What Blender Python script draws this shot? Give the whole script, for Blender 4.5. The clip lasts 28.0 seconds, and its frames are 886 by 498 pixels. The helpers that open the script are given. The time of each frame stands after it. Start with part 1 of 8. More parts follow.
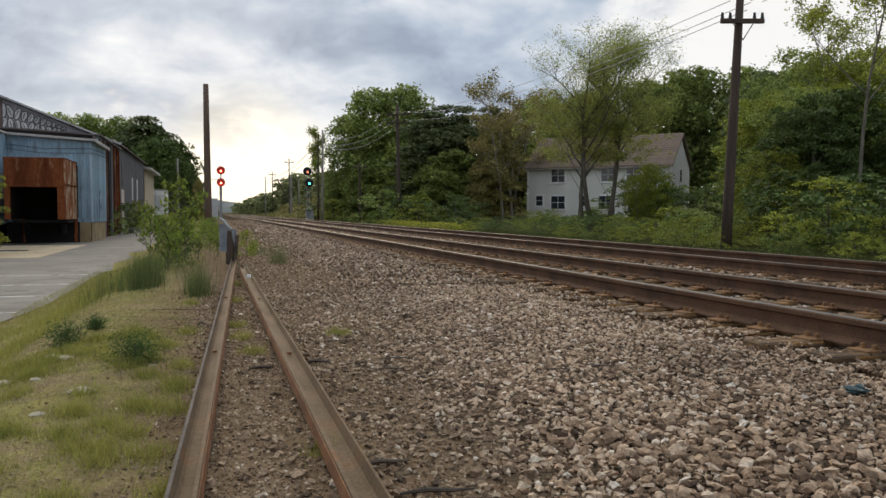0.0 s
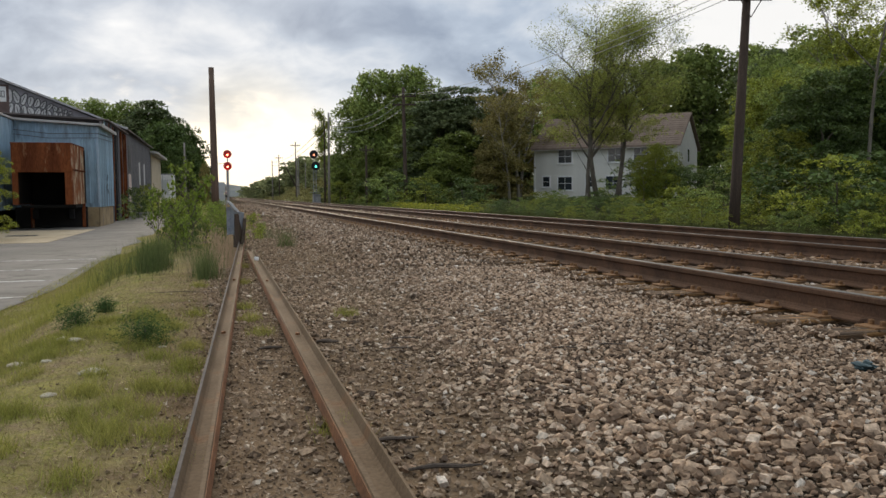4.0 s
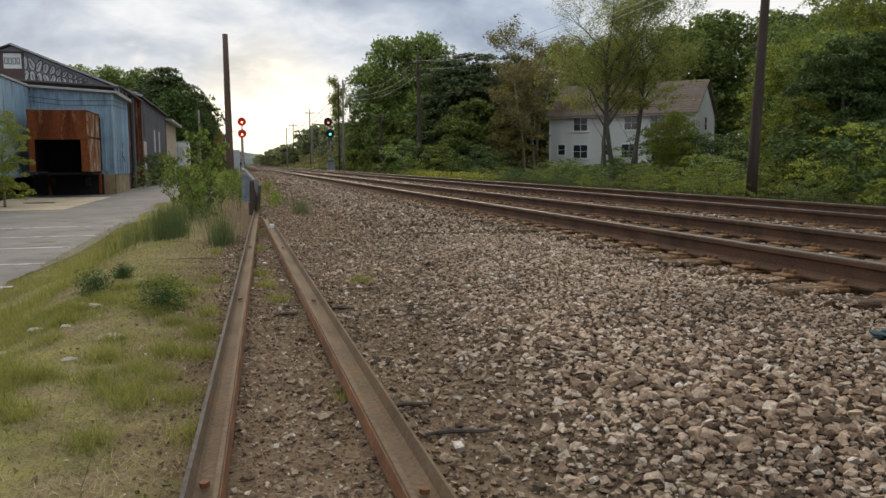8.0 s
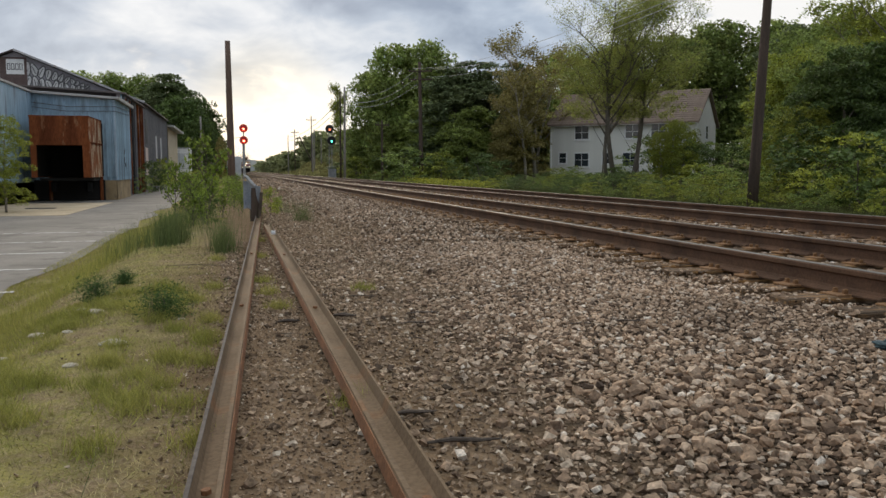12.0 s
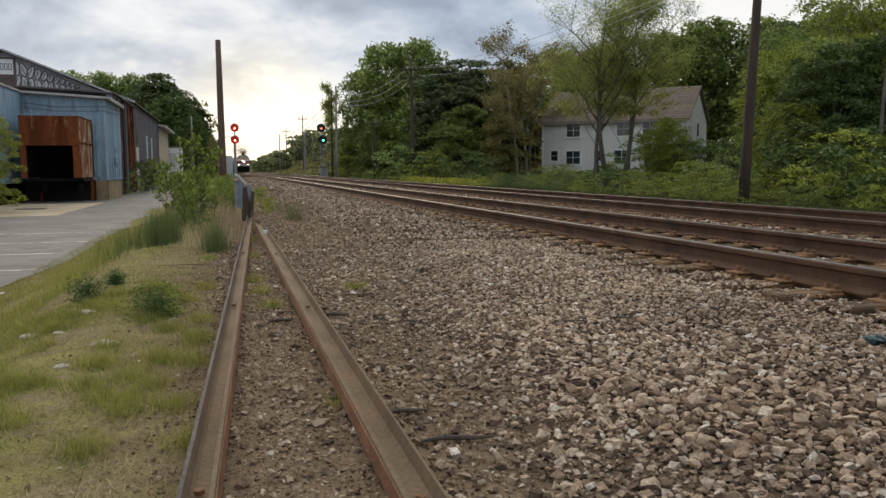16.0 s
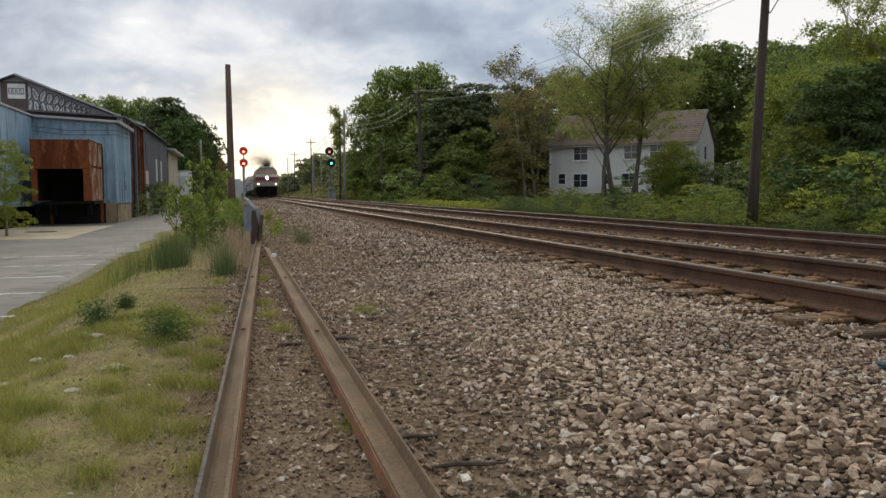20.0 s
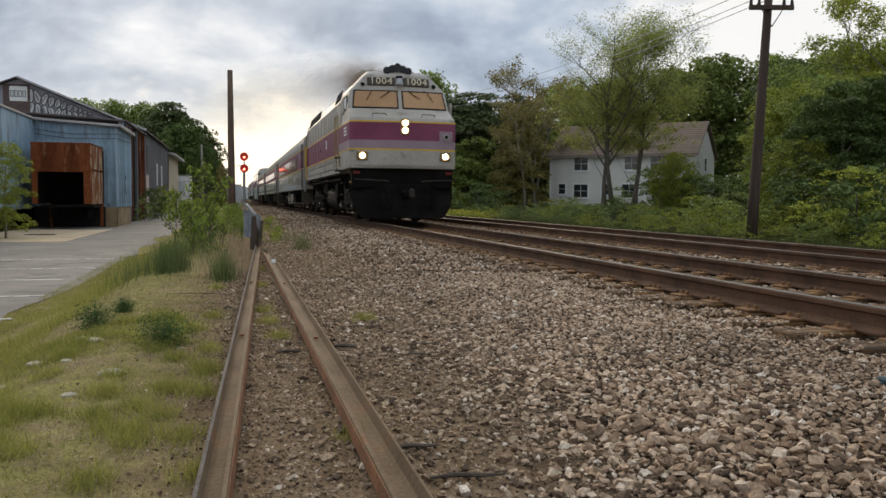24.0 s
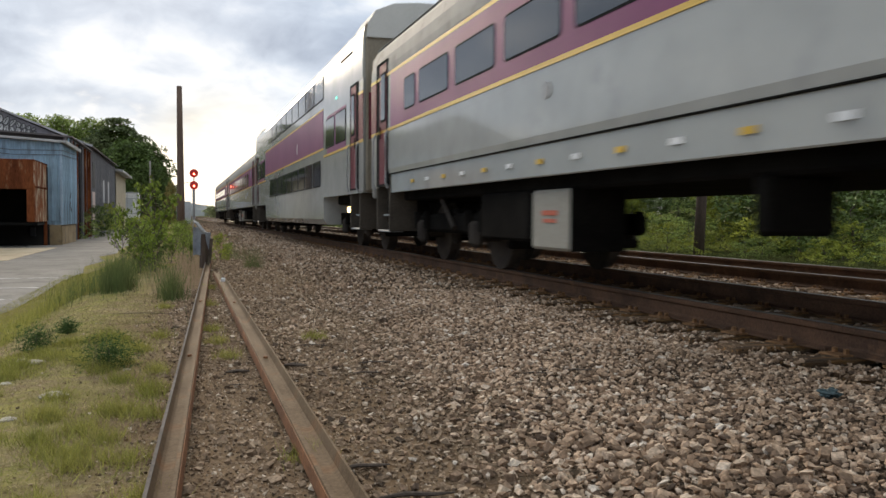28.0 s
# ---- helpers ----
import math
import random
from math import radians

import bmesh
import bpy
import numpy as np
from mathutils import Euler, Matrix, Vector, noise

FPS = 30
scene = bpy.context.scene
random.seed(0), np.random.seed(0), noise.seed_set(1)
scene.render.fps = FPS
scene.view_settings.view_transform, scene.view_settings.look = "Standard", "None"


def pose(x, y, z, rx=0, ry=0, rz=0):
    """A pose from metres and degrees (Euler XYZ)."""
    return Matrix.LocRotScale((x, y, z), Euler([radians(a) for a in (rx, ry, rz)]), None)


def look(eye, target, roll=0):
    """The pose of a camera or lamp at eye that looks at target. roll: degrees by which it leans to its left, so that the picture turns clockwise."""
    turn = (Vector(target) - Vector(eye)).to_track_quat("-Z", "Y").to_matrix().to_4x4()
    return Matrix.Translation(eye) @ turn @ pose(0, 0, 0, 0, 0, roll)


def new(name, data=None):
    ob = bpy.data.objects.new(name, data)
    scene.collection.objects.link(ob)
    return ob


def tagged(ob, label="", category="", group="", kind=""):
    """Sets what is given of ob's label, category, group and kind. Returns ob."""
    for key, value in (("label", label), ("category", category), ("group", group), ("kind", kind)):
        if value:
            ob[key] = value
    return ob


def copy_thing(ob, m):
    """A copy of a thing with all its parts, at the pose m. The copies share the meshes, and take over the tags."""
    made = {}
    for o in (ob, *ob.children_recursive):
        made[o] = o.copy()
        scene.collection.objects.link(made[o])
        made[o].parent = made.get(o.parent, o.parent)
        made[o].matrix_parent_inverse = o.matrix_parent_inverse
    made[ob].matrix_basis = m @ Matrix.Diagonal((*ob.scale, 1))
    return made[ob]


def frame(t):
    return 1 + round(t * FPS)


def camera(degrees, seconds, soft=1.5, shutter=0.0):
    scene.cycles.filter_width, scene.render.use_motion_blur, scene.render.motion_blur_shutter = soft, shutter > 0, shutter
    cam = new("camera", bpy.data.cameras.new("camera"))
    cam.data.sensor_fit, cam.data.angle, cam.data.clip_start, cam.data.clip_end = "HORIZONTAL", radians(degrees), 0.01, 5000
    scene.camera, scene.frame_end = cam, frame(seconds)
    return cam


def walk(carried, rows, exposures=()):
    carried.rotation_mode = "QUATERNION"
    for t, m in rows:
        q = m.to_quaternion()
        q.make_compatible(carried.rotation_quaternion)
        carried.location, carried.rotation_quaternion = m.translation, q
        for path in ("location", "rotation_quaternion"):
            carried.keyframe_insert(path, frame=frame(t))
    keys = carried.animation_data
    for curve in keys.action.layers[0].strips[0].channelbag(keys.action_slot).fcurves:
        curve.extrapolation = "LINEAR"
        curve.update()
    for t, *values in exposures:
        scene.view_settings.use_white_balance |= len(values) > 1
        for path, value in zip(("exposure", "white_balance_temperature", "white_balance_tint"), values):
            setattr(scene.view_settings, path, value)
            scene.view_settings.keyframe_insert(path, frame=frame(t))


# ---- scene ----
# ---- camera ----
cam = camera(56.3, 28.0, shutter=0.17)
PATH = [
    (0, (0.0, 0.0, 0.95), (0.541, 1.923, 0.861), 0.0),
    (0.5, (-0.002, 0.004, 0.946), (0.549, 1.925, 0.852), 0.1),
    (1, (-0.001, 0.004, 0.944), (0.55, 1.924, 0.847), -0.1),
    (1.5, (-0.002, 0.002, 0.941), (0.549, 1.922, 0.838), -0.1),
    (2, (-0.003, 0.006, 0.939), (0.551, 1.924, 0.829), -0.2),
    (2.5, (-0.001, -0.004, 0.942), (0.536, 1.919, 0.821), -0.4),
    (3, (0.002, -0.006, 0.942), (0.534, 1.918, 0.815), -0.5),
    (3.5, (0.002, -0.006, 0.937), (0.527, 1.919, 0.808), -0.5),
    (5.5, (-0.002, 0.001, 0.934), (0.519, 1.925, 0.779), -0.4),
    (6, (-0.003, -0.001, 0.933), (0.511, 1.924, 0.766), -0.4),
    (6.5, (-0.001, 0.0, 0.93), (0.519, 1.924, 0.757), -0.3),
    (7, (-0.004, -0.001, 0.929), (0.513, 1.924, 0.759), -0.2),
    (7.5, (-0.004, 0.003, 0.928), (0.495, 1.93, 0.741), -0.3),
    (8, (-0.006, 0.003, 0.929), (0.482, 1.931, 0.721), -0.4),
    (8.5, (-0.008, 0.005, 0.932), (0.478, 1.934, 0.729), -0.5),
    (9, (-0.008, 0.005, 0.929), (0.469, 1.937, 0.736), -0.5),
    (9.5, (-0.007, -0.002, 0.933), (0.467, 1.931, 0.739), -0.6),
    (10, (-0.009, 0.005, 0.93), (0.473, 1.937, 0.746), -0.6),
    (10.5, (-0.01, 0.011, 0.928), (0.473, 1.943, 0.75), -0.5),
    (11, (-0.011, 0.009, 0.928), (0.476, 1.941, 0.745), -0.5),
    (11.5, (-0.015, 0.013, 0.927), (0.472, 1.944, 0.742), -0.2),
    (12, (-0.013, 0.009, 0.929), (0.474, 1.939, 0.739), -0.1),
    (12.5, (-0.016, 0.015, 0.926), (0.474, 1.945, 0.742), -0.2),
    (14.5, (-0.012, 0.009, 0.927), (0.482, 1.938, 0.742), -0.2),
    (15, (-0.011, 0.007, 0.926), (0.489, 1.935, 0.745), -0.2),
    (15.5, (-0.012, 0.014, 0.926), (0.492, 1.941, 0.742), -0.3),
    (16, (-0.013, 0.011, 0.928), (0.492, 1.937, 0.734), -0.4),
    (16.5, (-0.015, 0.01, 0.929), (0.489, 1.936, 0.734), -0.5),
    (17, (-0.014, 0.008, 0.933), (0.494, 1.934, 0.747), -0.5),
    (17.5, (-0.017, 0.004, 0.932), (0.502, 1.928, 0.765), -0.5),
    (18, (-0.018, 0.006, 0.933), (0.494, 1.933, 0.774), -0.5),
    (18.5, (-0.021, 0.003, 0.933), (0.479, 1.933, 0.776), -0.4),
    (19, (-0.021, 0.008, 0.934), (0.47, 1.94, 0.777), -0.3),
    (19.5, (-0.024, 0.012, 0.935), (0.466, 1.945, 0.786), -0.4),
    (20, (-0.026, 0.008, 0.937), (0.463, 1.943, 0.798), -0.4),
    (20.5, (-0.027, 0.013, 0.934), (0.46, 1.948, 0.798), -0.2),
    (21, (-0.028, 0.024, 0.931), (0.455, 1.96, 0.796), -0.0),
    (21.5, (-0.027, 0.022, 0.932), (0.452, 1.959, 0.796), 0.0),
    (23.5, (-0.03, 0.021, 0.939), (0.464, 1.955, 0.815), 0.4),
    (24, (-0.03, 0.025, 0.938), (0.461, 1.96, 0.819), 0.4),
    (24.5, (-0.03, 0.027, 0.935), (0.465, 1.961, 0.821), 0.6),
    (25, (-0.031, 0.022, 0.937), (0.463, 1.957, 0.836), 0.6),
    (25.5, (-0.021, 0.022, 0.943), (0.483, 1.956, 0.853), 0.3),
    (26, (-0.021, 0.028, 0.94), (0.498, 1.957, 0.852), 0.2),
    (26.5, (-0.027, 0.036, 0.939), (0.501, 1.963, 0.855), 0.3),
    (27, (-0.023, 0.022, 0.944), (0.521, 1.944, 0.858), 0.3),
    (27.5, (-0.024, 0.017, 0.944), (0.555, 1.93, 0.865), 0.3),
    (28, (-0.019, 0.01, 0.946), (0.581, 1.916, 0.868), 0.3),
]
walk(cam, [(t, look(eye, target, roll)) for t, eye, target, roll in PATH], [(0, 0.0), (24.4, 0.0), (25.4, 0.28), (28, 0.28)])

# ---- world and light ----
world = bpy.data.worlds.new("world")
scene.world = world
world.use_nodes = True


def build_sky():
    nt = world.node_tree
    nt.nodes.clear()
    N, L = nt.nodes.new, nt.links.new
    out, bg = N("ShaderNodeOutputWorld"), N("ShaderNodeBackground")
    sky = N("ShaderNodeTexSky")
    sky.sky_type, sky.sun_disc = "NISHITA", False
    sky.sun_elevation, sky.sun_rotation = radians(20), radians(-3)
    tc = N("ShaderNodeTexCoord")
    sep = N("ShaderNodeSeparateXYZ")
    L(tc.outputs["Generated"], sep.inputs[0])

    def maths(op, a, b=None, clamp=False):
        n = N("ShaderNodeMath")
        n.operation, n.use_clamp = op, clamp
        for i, v in enumerate((a, b)):
            if v is None:
                continue
            if isinstance(v, (int, float)):
                n.inputs[i].default_value = v
            else:
                L(v, n.inputs[i])
        return n.outputs[0]

    # clouds lie on a level sheet: the direction divided by its height
    up = maths("MAXIMUM", sep.outputs[2], 0.0)
    den = maths("ADD", up, 0.38)
    comb = N("ShaderNodeCombineXYZ")
    L(maths("DIVIDE", sep.outputs[0], den), comb.inputs[0])
    L(maths("DIVIDE", sep.outputs[1], den), comb.inputs[1])

    def fbm(scale, detail, dist, off, stretch):
        mp = N("ShaderNodeMapping")
        mp.inputs["Location"].default_value = off
        mp.inputs["Scale"].default_value = stretch
        L(comb.outputs[0], mp.inputs["Vector"])
        n = N("ShaderNodeTexNoise")
        n.inputs["Scale"].default_value, n.inputs["Detail"].default_value = scale, detail
        n.inputs["Distortion"].default_value, n.inputs["Roughness"].default_value = dist, 0.55
        L(mp.outputs[0], n.inputs["Vector"])
        return n.outputs[0]

    big = fbm(2.3, 4, 0.2, (8.7, 2.9, 0), (0.95, 0.95, 1))
    fine = fbm(6.5, 7, 0.3, (1.0, 5.2, 0), (1.0, 0.9, 1))
    mixv = maths("ADD", maths("MULTIPLY", big, 0.62), maths("MULTIPLY", fine, 0.38))
    ramp = N("ShaderNodeValToRGB")
    e = ramp.color_ramp.elements
    e[0].position, e[0].color = 0.39, (0.27, 0.34, 0.46, 1)
    e[1].position, e[1].color = 0.65, (0.86, 0.885, 0.92, 1)
    m = e.new(0.49)
    m.color = (0.44, 0.52, 0.64, 1)
    L(mixv, ramp.inputs[0])
    # the bright veil low over the line
    low = N("ShaderNodeMapRange")
    low.interpolation_type = "SMOOTHSTEP"
    low.inputs[1].default_value, low.inputs[2].default_value = 0.118, 0.075
    L(maths("ADD", sep.outputs[2], maths("MULTIPLY", maths("SUBTRACT", fine, 0.5), 0.16)), low.inputs[0])
    # thin bright cloud over the wood
    dot3 = N("ShaderNodeVectorMath")
    dot3.operation = "DOT_PRODUCT"
    L(tc.outputs["Generated"], dot3.inputs[0])
    dot3.inputs[1].default_value = Vector((0.9, 1, 0.25)).normalized()
    thin = N("ShaderNodeMapRange")
    thin.interpolation_type = "SMOOTHSTEP"
    thin.inputs[1].default_value, thin.inputs[2].default_value = 0.952, 0.985
    L(maths("ADD", dot3.outputs["Value"], maths("MULTIPLY", maths("SUBTRACT", fine, 0.5), 0.09)), thin.inputs[0])
    veil = maths("MAXIMUM", maths("MULTIPLY", low.outputs[0], 0.92), maths("MULTIPLY", thin.outputs[0], 0.95))
    mx = N("ShaderNodeMix")
    mx.data_type = "RGBA"
    L(veil, mx.inputs[0])
    L(ramp.outputs[0], mx.inputs[6])
    mx.inputs[7].default_value = (1.02, 0.998, 0.968, 1)
    # the sun behind the veil
    glow = N("ShaderNodeMapRange")
    glow.interpolation_type = "SMOOTHERSTEP"
    glow.inputs[1].default_value, glow.inputs[2].default_value = 0.9935, 1.0
    dot2 = N("ShaderNodeVectorMath")
    dot2.operation = "DOT_PRODUCT"
    L(tc.outputs["Generated"], dot2.inputs[0])
    dot2.inputs[1].default_value = Vector((0.04, 1, 0.06)).normalized()
    L(dot2.outputs["Value"], glow.inputs[0])
    mg = N("ShaderNodeMix")
    mg.data_type, mg.blend_type = "RGBA", "ADD"
    L(maths("MULTIPLY", glow.outputs[0], 1.0), mg.inputs[0])
    L(mx.outputs[2], mg.inputs[6])
    mg.inputs[7].default_value = (0.24, 0.16, 0.02, 1)
    # clear sky through the cloud
    ms = N("ShaderNodeMix")
    ms.data_type = "RGBA"
    ms.inputs[0].default_value = 0.93
    sc = N("ShaderNodeMix")
    sc.data_type, sc.blend_type = "RGBA", "MULTIPLY"
    sc.inputs[0].default_value = 1.0
    sc.inputs[7].default_value = (0.1, 0.1, 0.1, 1)
    L(sky.outputs[0], sc.inputs[6])
    L(sc.outputs[2], ms.inputs[6])
    L(mg.outputs[2], ms.inputs[7])
    # an overcast sky grows brighter and whiter towards the zenith
    zen = N("ShaderNodeMapRange")
    zen.interpolation_type = "SMOOTHSTEP"
    zen.inputs[1].default_value, zen.inputs[2].default_value = 0.26, 0.85
    L(sep.outputs[2], zen.inputs[0])
    mz = N("ShaderNodeMix")
    mz.data_type, mz.blend_type = "RGBA", "MULTIPLY"
    mz.inputs[7].default_value = (1.9, 1.76, 1.55, 1)
    L(zen.outputs[0], mz.inputs[0])
    L(ms.outputs[2], mz.inputs[6])
    L(mz.outputs[2], bg.inputs[0])
    bg.inputs[1].default_value = SKY
    L(bg.outputs[0], out.inputs[0])


SKY = 1.0
build_sky()
sun = new("sun", bpy.data.lights.new("sun", "SUN"))
sun.data.energy, sun.data.angle, sun.data.color = 1.7, radians(24), (1.0, 0.83, 0.62)
sun.matrix_world = look((0, 0, 0), (0.05, -1.0, -0.36))
scene.view_settings.exposure = 0.0


# ---- materials ----
MATS = {}


def surf(name, c1, c2, scale=3.0, rough=0.8, metal=0.0, bump=0.15, bscale=40.0, fine=0.3, spec=0.35, island=0.0, objrand=0.0,
         stretch=(1, 1, 1), c3=None, c3at=0.62, translucent=0.0, dist=0.02, coat=0.0):
    """A weathered surface: two colours in large patches, a third in stains, fine grain and relief."""
    if name in MATS:
        return MATS[name]
    m = bpy.data.materials.new(name)
    m.use_nodes = True
    nt = m.node_tree
    N, L = nt.nodes.new, nt.links.new
    b = nt.nodes["Principled BSDF"]
    tc = N("ShaderNodeTexCoord")
    mp = N("ShaderNodeMapping")
    mp.inputs["Scale"].default_value = stretch
    L(tc.outputs["Object"], mp.inputs[0])

    def noise_at(s, det):
        n = N("ShaderNodeTexNoise")
        n.inputs["Scale"].default_value, n.inputs["Detail"].default_value = s, det
        n.inputs["Roughness"].default_value = 0.6
        L(mp.outputs[0], n.inputs["Vector"])
        return n.outputs[0]

    n1, n2 = noise_at(scale, 5), noise_at(bscale, 4)
    r = N("ShaderNodeMapRange")
    r.inputs[1].default_value, r.inputs[2].default_value = 0.36, 0.64
    L(n1, r.inputs[0])
    mix = N("ShaderNodeMix")
    mix.data_type = "RGBA"
    L(r.outputs[0], mix.inputs[0])
    mix.inputs[6].default_value, mix.inputs[7].default_value = (*c1, 1), (*c2, 1)
    col = mix.outputs[2]
    if c3:
        n3 = noise_at(scale * 1.7 + 0.37, 6)
        r3 = N("ShaderNodeMapRange")
        r3.inputs[1].default_value, r3.inputs[2].default_value = c3at - 0.05, c3at + 0.05
        L(n3, r3.inputs[0])
        m3 = N("ShaderNodeMix")
        m3.data_type = "RGBA"
        L(r3.outputs[0], m3.inputs[0])
        L(col, m3.inputs[6])
        m3.inputs[7].default_value = (*c3, 1)
        col = m3.outputs[2]
    hsv = N("ShaderNodeHueSaturation")
    v = N("ShaderNodeMapRange")
    v.inputs[1].default_value, v.inputs[2].default_value = 0.3, 0.7
    v.inputs[3].default_value, v.inputs[4].default_value = 1 - fine, 1 + fine
    L(n2, v.inputs[0])
    val = v.outputs[0]
    for amount, node, sock in ((island, "ShaderNodeNewGeometry", "Random Per Island"), (objrand, "ShaderNodeObjectInfo", "Random")):
        if amount:
            src = N(node)
            rr = N("ShaderNodeMapRange")
            rr.inputs[3].default_value, rr.inputs[4].default_value = 1 - amount, 1 + amount
            L(src.outputs[sock], rr.inputs[0])
            mu = N("ShaderNodeMath")
            mu.operation = "MULTIPLY"
            L(val, mu.inputs[0])
            L(rr.outputs[0], mu.inputs[1])
            val = mu.outputs[0]
    L(val, hsv.inputs["Value"])
    L(col, hsv.inputs["Color"])
    L(hsv.outputs[0], b.inputs["Base Color"])
    b.inputs["Roughness"].default_value, b.inputs["Metallic"].default_value = rough, metal
    b.inputs["Specular IOR Level"].default_value = spec
    b.inputs["Coat Weight"].default_value = coat
    if bump:
        bp = N("ShaderNodeBump")
        bp.inputs["Strength"].default_value, bp.inputs["Distance"].default_value = bump, dist
        L(n2, bp.inputs["Height"])
        L(bp.outputs[0], b.inputs["Normal"])
    if translucent:
        tr, ad = N("ShaderNodeBsdfTranslucent"), N("ShaderNodeMixShader")
        L(hsv.outputs[0], tr.inputs[0])
        ad.inputs[0].default_value = translucent
        L(b.outputs[0], ad.inputs[1])
        L(tr.outputs[0], ad.inputs[2])
        L(ad.outputs[0], nt.nodes["Material Output"].inputs[0])
    MATS[name] = m
    return m


def glowing(name, colour, strength):
    if name in MATS:
        return MATS[name]
    m = bpy.data.materials.new(name)
    m.use_nodes = True
    b = m.node_tree.nodes["Principled BSDF"]
    b.inputs["Base Color"].default_value = (*colour, 1)
    b.inputs["Emission Color"].default_value, b.inputs["Emission Strength"].default_value = (*colour, 1), strength
    MATS[name] = m
    return m


def ground_material():
    m = bpy.data.materials.new("ground_soil")
    m.use_nodes = True
    nt = m.node_tree
    N, L = nt.nodes.new, nt.links.new
    b = nt.nodes["Principled BSDF"]
    tc, sep = N("ShaderNodeTexCoord"), N("ShaderNodeSeparateXYZ")
    L(tc.outputs["Object"], sep.inputs[0])

    def noise_at(s, det, rough=0.6):
        n = N("ShaderNodeTexNoise")
        n.inputs["Scale"].default_value, n.inputs["Detail"].default_value, n.inputs["Roughness"].default_value = s, det, rough
        L(tc.outputs["Object"], n.inputs["Vector"])
        return n.outputs[0]

    def maths(op, a, c):
        n = N("ShaderNodeMath")
        n.operation = op
        for i, v in enumerate((a, c)):
            if isinstance(v, (int, float)):
                n.inputs[i].default_value = v
            else:
                L(v, n.inputs[i])
        return n.outputs[0]

    def step(v, a, c):
        n = N("ShaderNodeMapRange")
        n.inputs[1].default_value, n.inputs[2].default_value = a, c
        L(v, n.inputs[0])
        return n.outputs[0]

    def blend(f, a, c):
        n = N("ShaderNodeMix")
        n.data_type = "RGBA"
        L(f, n.inputs[0])
        for s, v in ((6, a), (7, c)):
            if isinstance(v, tuple):
                n.inputs[s].default_value = (*v, 1)
            else:
                L(v, n.inputs[s])
        return n.outputs[2]

    patch, mid, grain, pebble = noise_at(0.9, 5), noise_at(5, 5), noise_at(38, 5), noise_at(110, 3)
    wob = maths("MULTIPLY", maths("SUBTRACT", patch, 0.5), 1.6)
    x = maths("ADD", sep.outputs[0], wob)
    dirt = blend(step(mid, 0.35, 0.65), (0.16, 0.108, 0.066), (0.27, 0.19, 0.12))
    dirt = blend(step(grain, 0.5, 0.72), dirt, (0.31, 0.24, 0.17))
    dirt = blend(step(pebble, 0.56, 0.70), dirt, (0.10, 0.072, 0.048))
    sand = blend(step(grain, 0.4, 0.6), (0.24, 0.178, 0.105), (0.37, 0.28, 0.172))
    moss = blend(step(mid, 0.38, 0.62), (0.21, 0.205, 0.055), (0.36, 0.325, 0.105))
    lawn = blend(step(maths("ADD", maths("MULTIPLY", patch, 0.45), maths("ADD", maths("MULTIPLY", mid, 0.25), maths("MULTIPLY", noise_at(15, 5), 0.30))), 0.42, 0.53), sand, moss)
    straw = step(maths("MULTIPLY", noise_at(85, 5, 0.7), maths("ADD", noise_at(210, 4), 0.35)), 0.46, 0.58)
    lawn = blend(step(noise_at(60, 6, 0.7), 0.54, 0.68), lawn, (0.22, 0.168, 0.098))
    lawn = blend(step(maths("ADD", maths("MULTIPLY", noise_at(24, 6, 0.7), 0.6), maths("MULTIPLY", noise_at(95, 5, 0.75), 0.4)), 0.535, 0.61), lawn, (0.165, 0.135, 0.064))
    lawn = blend(straw, lawn, (0.38, 0.32, 0.20))
    lawn = blend(step(pebble, 0.60, 0.74), lawn, (0.085, 0.075, 0.04))
    # dark bed colour paints the shade in the gaps between ballast stones
    stone = blend(step(grain, 0.35, 0.65), (0.035, 0.026, 0.019), (0.13, 0.098, 0.07))
    weeds = blend(step(mid, 0.4, 0.62), (0.065, 0.07, 0.024), (0.125, 0.115, 0.05))
    c = blend(step(x, -0.75, -0.1), lawn, dirt)
    edge = maths("SUBTRACT", x, maths("MINIMUM", maths("MAXIMUM", maths("SUBTRACT", maths("MULTIPLY", sep.outputs[1], 0.125), 0.66), -0.34), 0.50))
    c = blend(step(edge, 1.0, 1.9), c, stone)
    c = blend(step(x, 11.0, 12.2), c, weeds)
    c = blend(step(sep.outputs[1], 110.0, 150.0), c, blend(step(x, 2.0, 3.0), (0.075, 0.085, 0.04), c))
    L(c, b.inputs["Base Color"])
    b.inputs["Roughness"].default_value, b.inputs["Specular IOR Level"].default_value = 1.0, 0.0
    bp = N("ShaderNodeBump")
    bp.inputs["Strength"].default_value, bp.inputs["Distance"].default_value = 0.7, 0.03
    L(maths("ADD", grain, maths("MULTIPLY", pebble, 0.5)), bp.inputs["Height"])
    L(bp.outputs[0], b.inputs["Normal"])
    return m


